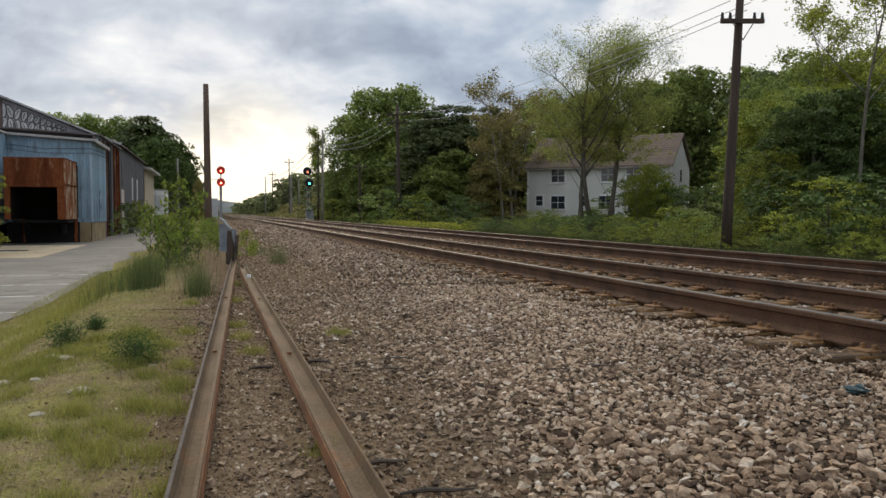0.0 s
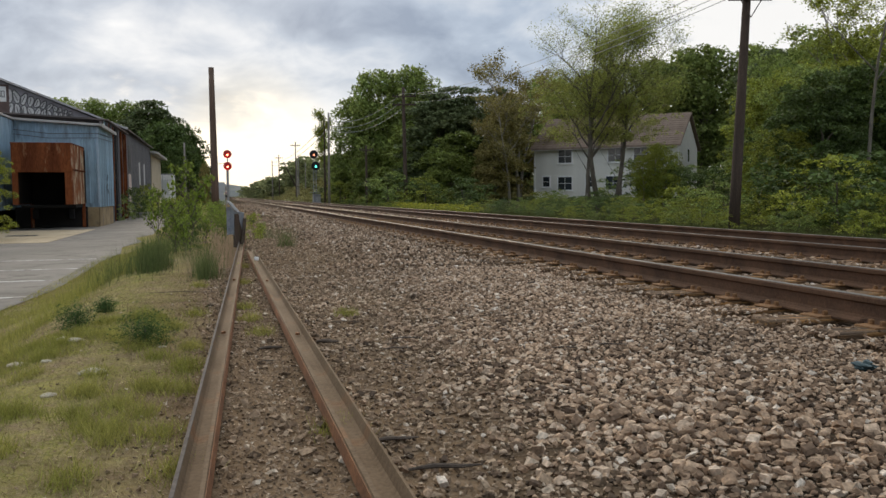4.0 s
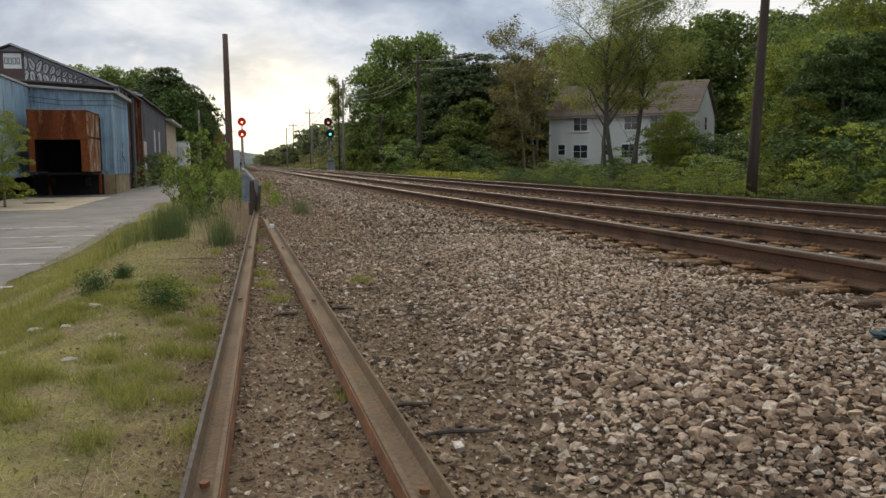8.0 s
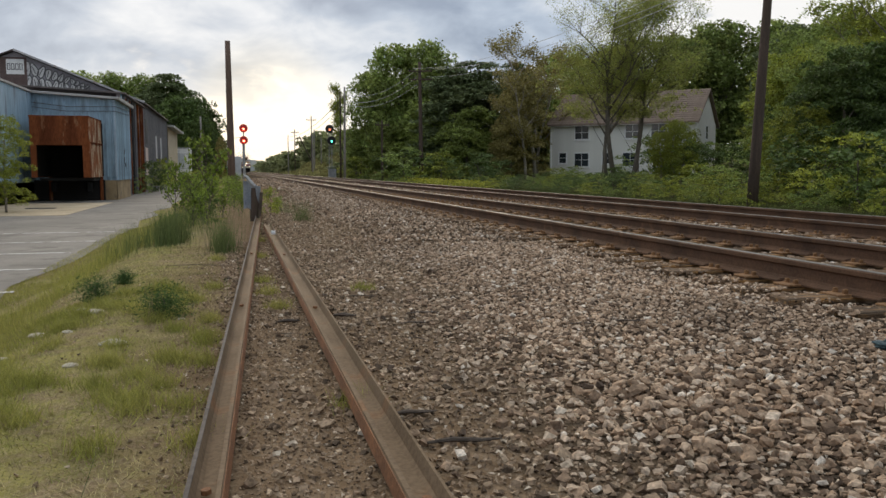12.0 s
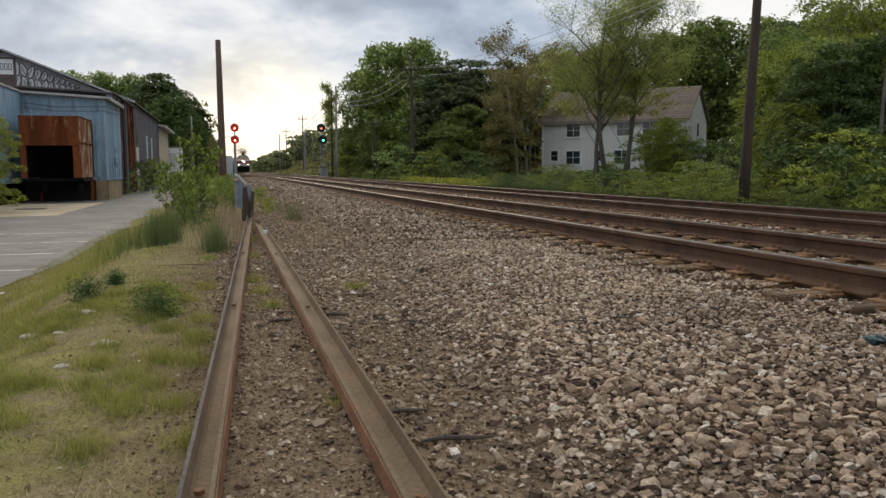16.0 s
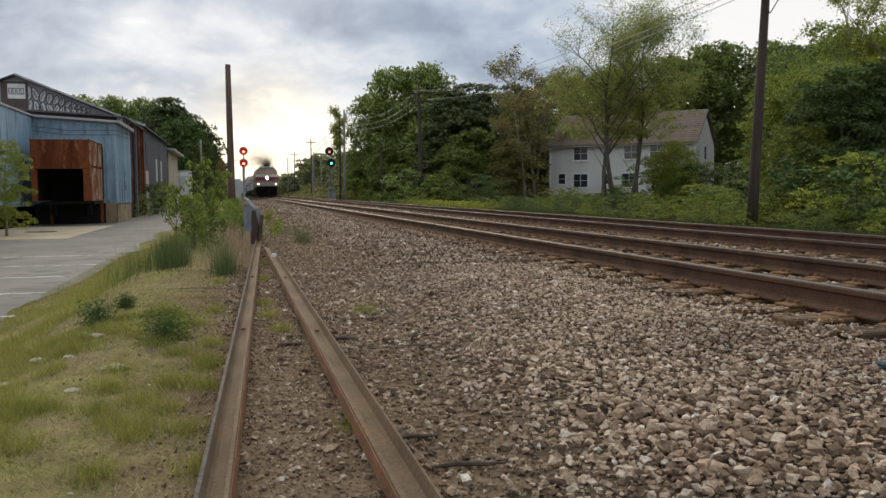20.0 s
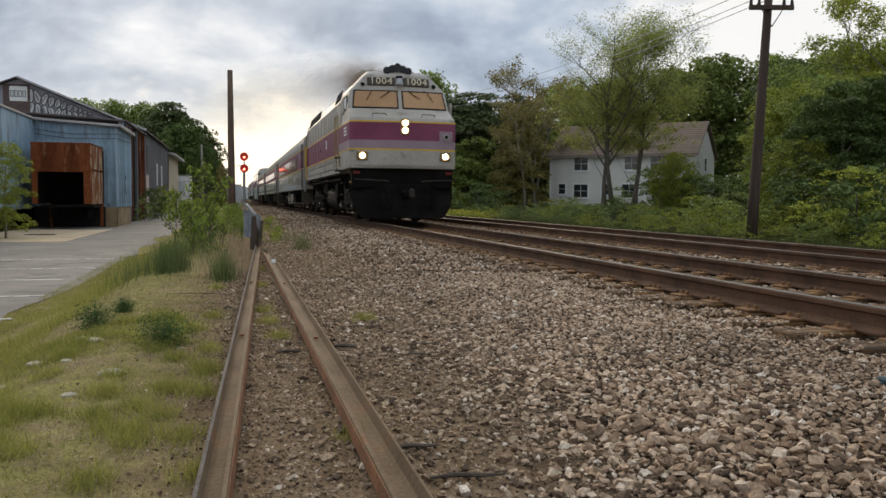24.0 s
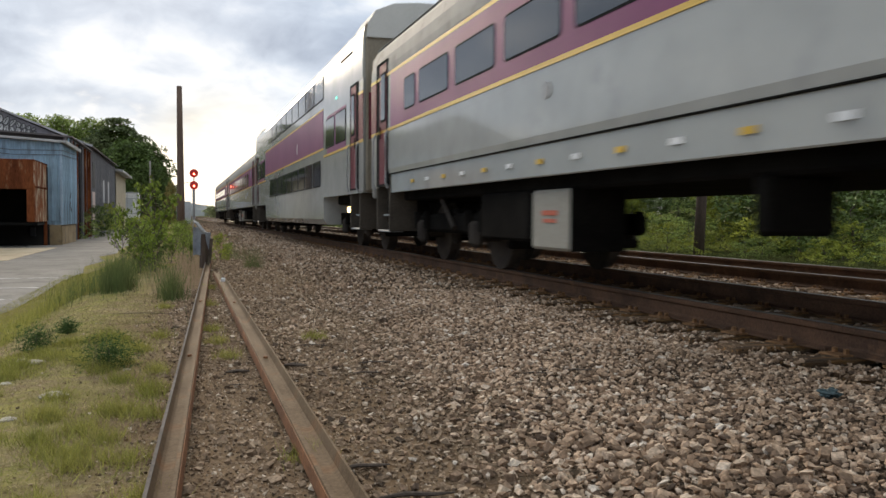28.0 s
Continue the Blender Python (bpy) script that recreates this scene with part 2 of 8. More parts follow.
def stone_material(name, stops, spread=0.40, single=False):
    """Mixed crushed stone: every stone takes its own colour from a range of greys, tans and browns."""
    m = bpy.data.materials.new(name)
    m.use_nodes = True
    nt = m.node_tree
    N, L = nt.nodes.new, nt.links.new
    b = nt.nodes["Principled BSDF"]
    geo, tc = N("ShaderNodeNewGeometry"), N("ShaderNodeTexCoord")
    ramp = N("ShaderNodeValToRGB")
    e = ramp.color_ramp.elements
    while len(e) < len(stops):
        e.new(0.5)
    for k, (p, c) in enumerate(stops):
        e[k].position, e[k].color = p, (*c, 1)
    if single:
        L(N("ShaderNodeObjectInfo").outputs["Random"], ramp.inputs[0])
    else:
        L(geo.outputs["Random Per Island"], ramp.inputs[0])
    big, grain = N("ShaderNodeTexNoise"), N("ShaderNodeTexNoise")
    for n, s, d in ((big, 0.8, 4), (grain, 75, 4)):
        n.inputs["Scale"].default_value, n.inputs["Detail"].default_value = s, d
        L(tc.outputs["Object"], n.inputs["Vector"])
    val = N("ShaderNodeMath")
    val.operation = "MULTIPLY_ADD"
    L(big.outputs[0], val.inputs[0])
    val.inputs[1].default_value, val.inputs[2].default_value = 1.1, 0.45
    v2 = N("ShaderNodeMapRange")
    v2.inputs[1].default_value, v2.inputs[2].default_value = 0.3, 0.7
    v2.inputs[3].default_value, v2.inputs[4].default_value = 1 - spread, 1 + spread
    L(grain.outputs[0], v2.inputs[0])
    mul = N("ShaderNodeMath")
    mul.operation = "MULTIPLY"
    L(val.outputs[0], mul.inputs[0])
    L(v2.outputs[0], mul.inputs[1])
    hsv = N("ShaderNodeHueSaturation")
    L(mul.outputs[0], hsv.inputs["Value"])
    L(ramp.outputs[0], hsv.inputs["Color"])
    L(hsv.outputs[0], b.inputs["Base Color"])
    b.inputs["Roughness"].default_value, b.inputs["Specular IOR Level"].default_value = 0.92, 0.2
    bp = N("ShaderNodeBump")
    bp.inputs["Strength"].default_value, bp.inputs["Distance"].default_value = 0.35, 0.01
    L(grain.outputs[0], bp.inputs["Height"])
    L(bp.outputs[0], b.inputs["Normal"])
    return m


GROUND = ground_material()
BALLAST_STOPS = [(0.0, (0.080, 0.056, 0.040)), (0.25, (0.220, 0.148, 0.097)), (0.48, (0.365, 0.254, 0.168)), (0.70, (0.462, 0.333, 0.228)), (0.86, (0.50, 0.382, 0.278)), (0.96, (0.58, 0.47, 0.36)), (1.0, (0.70, 0.62, 0.52))]
BALLAST = stone_material("ballast_stone", BALLAST_STOPS)
BALLAST_PIECE = stone_material("ballast_piece", BALLAST_STOPS, single=True)
GRIT = stone_material("grit", [(0.0, (0.065, 0.046, 0.031)), (0.24, (0.19, 0.132, 0.085)), (0.6, (0.32, 0.230, 0.153)), (0.9, (0.43, 0.325, 0.222)), (1.0, (0.64, 0.545, 0.43))])
TIE = surf("tie_wood", (0.075, 0.05, 0.032), (0.17, 0.105, 0.055), 1.6, 0.9, bump=0.5, bscale=26, fine=0.35, objrand=0.3, stretch=(1, 6, 6), c3=(0.33, 0.175, 0.062), c3at=0.55)
RAIL_RUST = surf("rail_rust", (0.072, 0.043, 0.029), (0.125, 0.070, 0.043), 2.0, 0.85, bump=0.25, bscale=60, fine=0.25, spec=0.15, c3=(0.15, 0.085, 0.05), c3at=0.64)
RAIL_TOP = surf("rail_polished", (0.12, 0.11, 0.10), (0.19, 0.175, 0.16), 3.0, 0.55, metal=1.0, bump=0.03, stretch=(4, 0.2, 1))
SCRAP = surf("scrap_rust", (0.125, 0.084, 0.050), (0.185, 0.130, 0.082), 1.3, 0.85, bump=0.18, bscale=50, fine=0.22, c3=(0.19, 0.105, 0.055), c3at=0.62, spec=0.12)
SCRAP_RED = surf("scrap_edge_rust", (0.15, 0.068, 0.032), (0.26, 0.115, 0.05), 3.0, 0.85, bump=0.3, bscale=60)
PLATE = surf("plate_rust", (0.16, 0.085, 0.04), (0.28, 0.15, 0.065), 4, 0.85, bump=0.3)
ASPHALT = surf("asphalt", (0.165, 0.152, 0.136), (0.225, 0.208, 0.186), 0.5, 0.9, bump=0.4, bscale=120, fine=0.18, c3=(0.13, 0.12, 0.105), c3at=0.60)
PAINT_LINE = surf("line_paint", (0.44, 0.43, 0.41), (0.62, 0.61, 0.59), 2.5, 0.8, fine=0.25, bump=0.1, c3=(0.24, 0.225, 0.20), c3at=0.55)
SANDY = surf("sandy_apron", (0.44, 0.34, 0.22), (0.55, 0.45, 0.31), 1.0, 0.95, fine=0.2, c3=(0.20, 0.17, 0.14), c3at=0.64)
BLUE = surf("blue_sheet", (0.24, 0.36, 0.46), (0.325, 0.455, 0.55), 0.9, 0.6, bump=0.08, bscale=12, fine=0.2, objrand=0.14, stretch=(1, 1, 0.16), c3=(0.155, 0.205, 0.25), c3at=0.58)
GREYSHEET = surf("grey_sheet", (0.125, 0.125, 0.135), (0.175, 0.17, 0.175), 0.6, 0.7, fine=0.15, objrand=0.1, stretch=(1, 1, 0.3))
GABLE = surf("gable_sheet", (0.22, 0.215, 0.24), (0.31, 0.30, 0.33), 0.7, 0.75, fine=0.15, stretch=(1, 1, 0.3))
MAROON = surf("maroon_sheet", (0.105, 0.085, 0.085), (0.155, 0.135, 0.135), 0.8, 0.75, fine=0.2, stretch=(1, 1, 0.3), c3=(0.20, 0.085, 0.05), c3at=0.62)
CREAM = surf("cream_block", (0.46, 0.39, 0.28), (0.56, 0.48, 0.35), 0.8, 0.9, fine=0.12)
ROOFTIN = surf("roof_tin", (0.30, 0.30, 0.31), (0.42, 0.41, 0.41), 0.6, 0.6, fine=0.15, c3=(0.22, 0.14, 0.10), c3at=0.62)
ROOFDARK = surf("roof_dark", (0.085, 0.075, 0.075), (0.14, 0.115, 0.11), 0.6, 0.8, fine=0.2)
FASCIA = surf("fascia", (0.34, 0.335, 0.32), (0.46, 0.45, 0.43), 1.0, 0.8, fine=0.15, c3=(0.30, 0.24, 0.2), c3at=0.64)
RUSTBOX = surf("rusted_steel", (0.075, 0.022, 0.011), (0.205, 0.066, 0.026), 1.3, 0.92, bump=0.35, bscale=22, fine=0.3, stretch=(1, 1, 0.22), c3=(0.34, 0.20, 0.11), c3at=0.64, spec=0.05)
RUSTSIDE = surf("rusted_peeling", (0.16, 0.055, 0.026), (0.30, 0.115, 0.05), 1.6, 0.9, bump=0.35, bscale=22, fine=0.25, spec=0.08, stretch=(1, 1, 0.3), c3=(0.50, 0.40, 0.28), c3at=0.56)
CONCRETE = surf("old_concrete", (0.25, 0.175, 0.095), (0.36, 0.27, 0.155), 1.0, 0.92, fine=0.2, c3=(0.14, 0.115, 0.09), c3at=0.62)
# near-black colour that paints the deep shade in the dock
SHADE_BLACK = surf("painted_shade_black", (0.012, 0.011, 0.010), (0.02, 0.018, 0.016), 1.0, 0.95, bump=0)
POLE = surf("pole_wood", (0.050, 0.036, 0.028), (0.085, 0.06, 0.046), 1.2, 0.9, bump=0.4, bscale=22, stretch=(5, 5, 0.4))
POST = surf("post_wood", (0.095, 0.064, 0.047), (0.15, 0.10, 0.075), 1.2, 0.9, bump=0.4, bscale=22, stretch=(5, 5, 0.4))
POLE_GREY = surf("pole_weathered", (0.20, 0.18, 0.155), (0.29, 0.265, 0.235), 1.2, 0.9, bump=0.4, bscale=22, stretch=(5, 5, 0.4))
CABLE = surf("cable", (0.10, 0.10, 0.11), (0.14, 0.14, 0.15), 1, 0.6, bump=0)
WIRE_PALE = surf("wire_weathered", (0.30, 0.31, 0.32), (0.38, 0.385, 0.39), 1, 0.5, metal=0.3, bump=0)
SIDING = surf("house_siding", (0.68, 0.67, 0.63), (0.75, 0.74, 0.70), 0.8, 0.7, fine=0.06)
SHINGLE = surf("roof_shingle", (0.155, 0.112, 0.085), (0.21, 0.158, 0.122), 2.0, 0.9, fine=0.3, bscale=14, objrand=0.12)
WHITE = surf("white_paint", (0.70, 0.71, 0.71), (0.80, 0.80, 0.79), 2, 0.6, fine=0.08)
GLASS_DARK = surf("window_glass", (0.018, 0.022, 0.026), (0.03, 0.034, 0.038), 0.7, 0.07, bump=0, fine=0.1, spec=0.6)
GALV = surf("galvanised", (0.21, 0.24, 0.29), (0.31, 0.34, 0.38), 3, 0.5, metal=0.35, bump=0.1, c3=(0.22, 0.20, 0.2), c3at=0.64)
SIGNAL_GREY = surf("signal_grey", (0.30, 0.31, 0.32), (0.38, 0.39, 0.40), 3, 0.6, metal=0.3)
BLACK = surf("black_paint", (0.012, 0.012, 0.013), (0.025, 0.025, 0.026), 3, 0.6, bump=0.05)
LEAF_A = surf("leaf_mid", (0.155, 0.200, 0.048), (0.245, 0.290, 0.070), 0.35, 0.6, bump=0, island=0.55, objrand=0.2, translucent=0.35, spec=0.25)
LEAF_B = surf("leaf_yellow", (0.20, 0.235, 0.036), (0.30, 0.325, 0.055), 0.35, 0.6, bump=0, island=0.55, objrand=0.2, translucent=0.35, spec=0.25)
LEAF_C = surf("leaf_dark", (0.062, 0.100, 0.026), (0.108, 0.150, 0.040), 0.35, 0.6, bump=0, island=0.5, objrand=0.15, translucent=0.2, spec=0.25)
LEAF_G = surf("leaf_fresh", (0.165, 0.228, 0.060), (0.27, 0.325, 0.09), 0.35, 0.6, bump=0, island=0.55, objrand=0.22, translucent=0.35, spec=0.25)
# distance haze is mixed into this pale leaf colour
LEAF_H = surf("leaf_distant_hazed", (0.21, 0.235, 0.105), (0.30, 0.325, 0.155), 0.35, 0.6, bump=0, island=0.4, objrand=0.2, translucent=0.42, spec=0.2)
LEAF_D = surf("leaf_needle", (0.105, 0.138, 0.062), (0.16, 0.19, 0.082), 0.35, 0.7, bump=0, island=0.4, translucent=0.1, spec=0.2)
LEAF_E = surf("leaf_olive", (0.205, 0.18, 0.06), (0.285, 0.243, 0.087), 0.35, 0.65, bump=0, island=0.4, translucent=0.35, spec=0.2)
GRASS = surf("grass_blade", (0.24, 0.25, 0.056), (0.365, 0.345, 0.10), 1.2, 0.7, bump=0, island=0.35, translucent=0.3, spec=0.2)
TALLGRASS = surf("tall_grass", (0.085, 0.12, 0.038), (0.14, 0.165, 0.06), 1.2, 0.7, bump=0, island=0.35, translucent=0.3, spec=0.2)
LEAF_O = surf("leaf_olive_green", (0.225, 0.245, 0.066), (0.325, 0.34, 0.10), 0.35, 0.6, bump=0, island=0.4, objrand=0.15, translucent=0.55, spec=0.2)
LEAF_W = surf("leaf_weed", (0.132, 0.195, 0.030), (0.228, 0.288, 0.050), 0.35, 0.6, bump=0, island=0.5, objrand=0.2, translucent=0.35, spec=0.2)
LEAF_F = surf("leaf_spring", (0.235, 0.275, 0.066), (0.345, 0.375, 0.105), 0.35, 0.6, bump=0, island=0.35, translucent=0.55, spec=0.25)
VERGE = surf("verge_weeds", (0.06, 0.078, 0.026), (0.105, 0.115, 0.042), 1.2, 0.8, bump=0, island=0.4, translucent=0.3, spec=0.1)
WEED = surf("weed_leaf", (0.055, 0.10, 0.034), (0.09, 0.14, 0.048), 6.0, 0.9, bump=0, island=0.35, translucent=0.25, spec=0.04)
DRY = surf("dry_stem", (0.22, 0.17, 0.10), (0.30, 0.24, 0.15), 2, 0.9, bump=0, island=0.3)
THATCH = surf("thatch", (0.28, 0.22, 0.118), (0.47, 0.385, 0.195), 1.5, 0.95, bump=0, island=0.45, c3=(0.22, 0.225, 0.06), c3at=0.54, spec=0.05)
GOLD = surf("yellow_flower", (0.26, 0.28, 0.03), (0.36, 0.36, 0.04), 2, 0.7, bump=0, island=0.3, translucent=0.3)
BARK = surf("bark", (0.085, 0.072, 0.058), (0.15, 0.13, 0.105), 2.0, 0.95, bump=0.6, bscale=18, stretch=(3, 3, 0.6))
BARK_PALE = surf("bark_pale", (0.22, 0.195, 0.16), (0.30, 0.27, 0.225), 2.0, 0.95, bump=0.5, bscale=18, stretch=(3, 3, 0.6))
BARK_MID = surf("bark_mid", (0.13, 0.115, 0.095), (0.20, 0.18, 0.15), 2.0, 0.95, bump=0.5, bscale=18, stretch=(3, 3, 0.6))
TWIG = surf("dead_wood", (0.05, 0.038, 0.03), (0.11, 0.085, 0.065), 4, 0.95, bump=0.5, objrand=0.3)


# ---- mesh helpers ----
def holder(name, label, category, m=None, group="", kind=""):
    ob = new(name)
    if m is not None:
        ob.matrix_world = m
    return tagged(ob, label, category, group, kind)


def part(name, bm, material, parent=None, label="", smooth=False):
    """Links a bmesh or a mesh as one object under its parent."""
    if isinstance(bm, bpy.types.Mesh):
        me = bm
    else:
        me = bpy.data.meshes.new(name)
        bm.to_mesh(me)
        bm.free()
    if not me.materials:
        me.materials.append(material)
    if smooth:
        me.shade_smooth()
    ob = new(name, me)
    if parent is not None:
        ob.parent = parent
    if label:
        ob["label"] = label
    return ob


def again(name, ob, parent, m):
    """Another piece on the same mesh."""
    o = new(name, ob.data)
    o.parent, o.matrix_basis = parent, m
    return o


def box(size, at=(0, 0, 0), bevel=0.0, bm=None, turn=None):
    bm2 = bmesh.new()
    bmesh.ops.create_cube(bm2, size=1.0, matrix=Matrix.Diagonal((*size, 1)))
    if bevel:
        bmesh.ops.bevel(bm2, geom=list(bm2.edges), offset=min(bevel, min(size) * 0.45), segments=1, affect="EDGES")
    bm2.transform(Matrix.Translation(at) @ (turn if turn is not None else Matrix.Identity(4)))
    return joined(bm, bm2)


def joined(bm, bm2):
    if bm is None:
        return bm2
    tmp = bpy.data.meshes.new("tmp")
    bm2.to_mesh(tmp)
    bm2.free()
    bm.from_mesh(tmp)
    bpy.data.meshes.remove(tmp)
    return bm


def rod(a, b, r1, r2=None, n=8, bm=None):
    """A straight tapered round bar from a to b."""
    a, b = Vector(a), Vector(b)
    bm2 = bmesh.new()
    bmesh.ops.create_cone(bm2, cap_ends=True, segments=n, radius1=r1, radius2=r1 if r2 is None else r2, depth=(b - a).length)
    bm2.transform(Matrix.Translation((a + b) / 2) @ (b - a).to_track_quat("Z", "Y").to_matrix().to_4x4())
    return joined(bm, bm2)


def tube(points, radii, n=6, bm=None):
    bm = bmesh.new() if bm is None else bm
    pts, rings = [Vector(p) for p in points], []
    for i, p in enumerate(pts):
        d = (pts[min(i + 1, len(pts) - 1)] - pts[max(i - 1, 0)]).normalized()
        q = d.to_track_quat("Z", "Y")
        rings.append([bm.verts.new(p + q @ Vector((math.cos(k * math.tau / n), math.sin(k * math.tau / n), 0)) * radii[i]) for k in range(n)])
    for r, s in zip(rings, rings[1:]):
        for k in range(n):
            bm.faces.new((r[k], r[(k + 1) % n], s[(k + 1) % n], s[k]))
    bm.faces.new(rings[0][::-1])
    bm.faces.new(rings[-1])
    return bm


def sweep(profile, ys, bm=None, closed=True, axis="y", caps=True):
    """Extrudes a profile of (x, z) pairs along y (or of (y, z) pairs along x)."""
    bm = bmesh.new() if bm is None else bm
    rings = []
    for v in ys:
        rings.append([bm.verts.new((p, v, q) if axis == "y" else (v, p, q)) for p, q in profile])
    n = len(profile)
    for r, s in zip(rings, rings[1:]):
        for k in range(n if closed else n - 1):
            bm.faces.new((r[k], r[(k + 1) % n], s[(k + 1) % n], s[k]))
    if closed and caps:
        bm.faces.new(rings[0])
        bm.faces.new(rings[-1][::-1])
    bmesh.ops.recalc_face_normals(bm, faces=list(bm.faces))
    return bm


def np_mesh(name, verts, faces, flat=True):
    """A mesh from arrays: verts (n, 3) and faces (m, k) of one size."""
    me = bpy.data.meshes.new(name)
    verts, faces = np.asarray(verts, np.float32), np.asarray(faces, np.int32)
    k = faces.shape[1]
    me.vertices.add(len(verts))
    me.vertices.foreach_set("co", verts.ravel())
    me.loops.add(faces.size)
    me.loops.foreach_set("vertex_index", faces.ravel())
    me.polygons.add(len(faces))
    me.polygons.foreach_set("loop_start", np.arange(0, faces.size, k, dtype=np.int32))
    me.update(calc_edges=True)
    me.validate()
    if flat:
        me.shade_flat()
    return me




# ---- ground ----
def smooth01(v):
    v = np.clip(v, 0, 1)
    return v * v * (3 - 2 * v)


def ground_z(x, y):
    """Height of the ground: the lot lies lower beside the line, the far verge dips."""
    x, y = np.asarray(x, float), np.asarray(y, float)
    z = -0.62 * smooth01((-0.8 - x) / 1.8)
    z = z + 0.015 * smooth01((x - 1.0) / 1.4) - 0.022 * smooth01((x - 3.0) / 0.7)
    z = z - 0.25 * smooth01((x - 10.6) / 2.5)
    z = z + 5.0 * smooth01((x - 13) / 15) * smooth01((y - 125) / 70) * smooth01((420 - y) / 120)
    z = z + 0.9 * smooth01((x - 17) / 25) * smooth01((y - 30) / 60)
    return z


GRID = {}


def surface_z(x, y):
    """Height of the uneven ground sheet itself."""
    xs, ys, Z = GRID["x"], GRID["y"], GRID["z"]
    i = np.clip(np.searchsorted(xs, x) - 1, 0, len(xs) - 2)
    j = np.clip(np.searchsorted(ys, y) - 1, 0, len(ys) - 2)
    u, v = (x - xs[i]) / (xs[i + 1] - xs[i]), (y - ys[j]) / (ys[j + 1] - ys[j])
    return (Z[j, i] * (1 - u) + Z[j, i + 1] * u) * (1 - v) + (Z[j + 1, i] * (1 - u) + Z[j + 1, i + 1] * u) * v


def build_ground():
    xs = np.unique(np.concatenate([np.linspace(-2500, -40, 14), np.linspace(-40, -3, 16), np.linspace(-3, 14, 69), np.linspace(14, 60, 20), np.linspace(60, 2500, 14)]))
    ys = np.unique(np.concatenate([np.linspace(-400, -10, 8), np.linspace(-10, 30, 120), np.linspace(30, 130, 60), np.linspace(130, 440, 40), np.linspace(440, 3800, 18)]))
    X, Y = np.meshgrid(xs, ys)
    Z = ground_z(X, Y)
    near = (Y < 40) & (X > -2.6) & (X < 3.2)
    bumps = np.array([[noise.noise((a * 1.1, b * 1.1, 0.3)) * 0.018 + noise.noise((a * 3.7, b * 3.7, 2.3)) * 0.010 if n else 0 for a, b, n in zip(ra, rb, rn)] for ra, rb, rn in zip(X, Y, near)])
    Z = Z + bumps
    GRID.update(x=xs, y=ys, z=Z)
    w = len(xs)
    i = np.arange((len(ys) - 1) * w).reshape(-1, w)[:, :-1].ravel()
    faces = np.stack([i, i + 1, i + w + 1, i + w], 1)
    ob = part("ground", np_mesh("ground", np.stack([X.ravel(), Y.ravel(), Z.ravel()], 1), faces, False), GROUND, smooth=True)
    tagged(ob, "stony brown earth with mossy grass and weeds", "ground", kind="structure")


build_ground()


# ---- the two main tracks ----
RAIL_Z = 0.23
TRACK_X = (4.97, 8.57)
RAIL_PROFILE = [(-0.070, 0), (0.070, 0), (0.070, 0.012), (0.022, 0.030), (0.009, 0.048), (0.009, 0.128), (0.034, 0.142), (0.036, 0.172), (0.026, 0.184),
                (-0.026, 0.184), (-0.036, 0.172), (-0.034, 0.142), (-0.009, 0.128), (-0.009, 0.048), (-0.022, 0.030), (-0.070, 0.012)]


def build_tracks():
    tie_me = plate_me = spike_me = None
    for t, cx in enumerate(TRACK_X):
        track = holder("railway_track", "rusty steel rails spiked to weathered wooden ties on ballast", "railway track", pose(cx, 0, 0), "main line tracks", "structure")
        for side in (-0.7525, 0.7525):
            ys = [-60, 0, 60, 200, 900]
            rail = part("rail", sweep([(p, q) for p, q in RAIL_PROFILE], ys), RAIL_RUST, track)
            rail.matrix_basis = pose(side, 0, RAIL_Z - 0.184)
            head = part("rail_head", sweep([(-0.031, 0), (0.031, 0), (0.027, 0.003), (-0.027, 0.003)], ys), RAIL_TOP, rail, "bright worn running surface")
            head.matrix_basis = pose(0, 0, 0.182)
        rng = random.Random(5 + t)
        far = []
        y = -3.0
        while y < 230:
            if y < (72 if t == 0 else 66):
                m = pose(rng.uniform(-0.05, 0.05), y + rng.uniform(-0.03, 0.03), 0.045 - 0.088 + rng.uniform(-0.012, 0.004), rng.uniform(-0.6, 0.6), rng.uniform(-0.6, 0.6), rng.uniform(-1.2, 1.2))
                if tie_me is None:
                    bm = box((2.6, 0.225, 0.175), bevel=0.012)
                    tie = part("tie", bm, TIE, track)
                    tie_me = tie
                    tie.matrix_basis = m
                else:
                    tie = again("tie", tie_me, track, m)
                if y < 30:
                    for side in (-0.7525, 0.7525):
                        pm = pose(side, y, 0.050)
                        if plate_me is None:
                            bm = box((0.36, 0.19, 0.018), bevel=0.004)
                            for sx in (-0.085, 0.085):
                                for sy in (-0.05, 0.05):
                                    box((0.035, 0.03, 0.045), (sx, sy, 0.02), 0.006, bm)
                            plate_me = part("tie_plate", bm, PLATE, track)
                            plate_me.matrix_basis = pm
                        else:
                            again("tie_plate", plate_me, track, pm)
                        if rng.random() < 0.75:
                            am = pose(side, y + 0.15, 0.055)
                            if spike_me is None:
                                spike_me = part("rail_anchor", box((0.19, 0.03, 0.045), bevel=0.01), RAIL_RUST, track)
                                spike_me.matrix_basis = am
                            else:
                                again("rail_anchor", spike_me, track, am)
            else:
                far.append(y)
            y += 0.53
        bm = bmesh.new()
        v, f = [], []
        for k, yy in enumerate(far):
            for sx in (-1.3, 1.3):
                for sy in (-0.11, 0.11):
                    v.append((sx, yy + sy, 0.03))
            f.append((4 * k, 4 * k + 2, 4 * k + 3, 4 * k + 1))
        bm.free()
        o = part("distant_ties", np_mesh("distant_ties", v, f), TIE, track)
        o["kind"] = "stuff"
    return track


build_tracks()


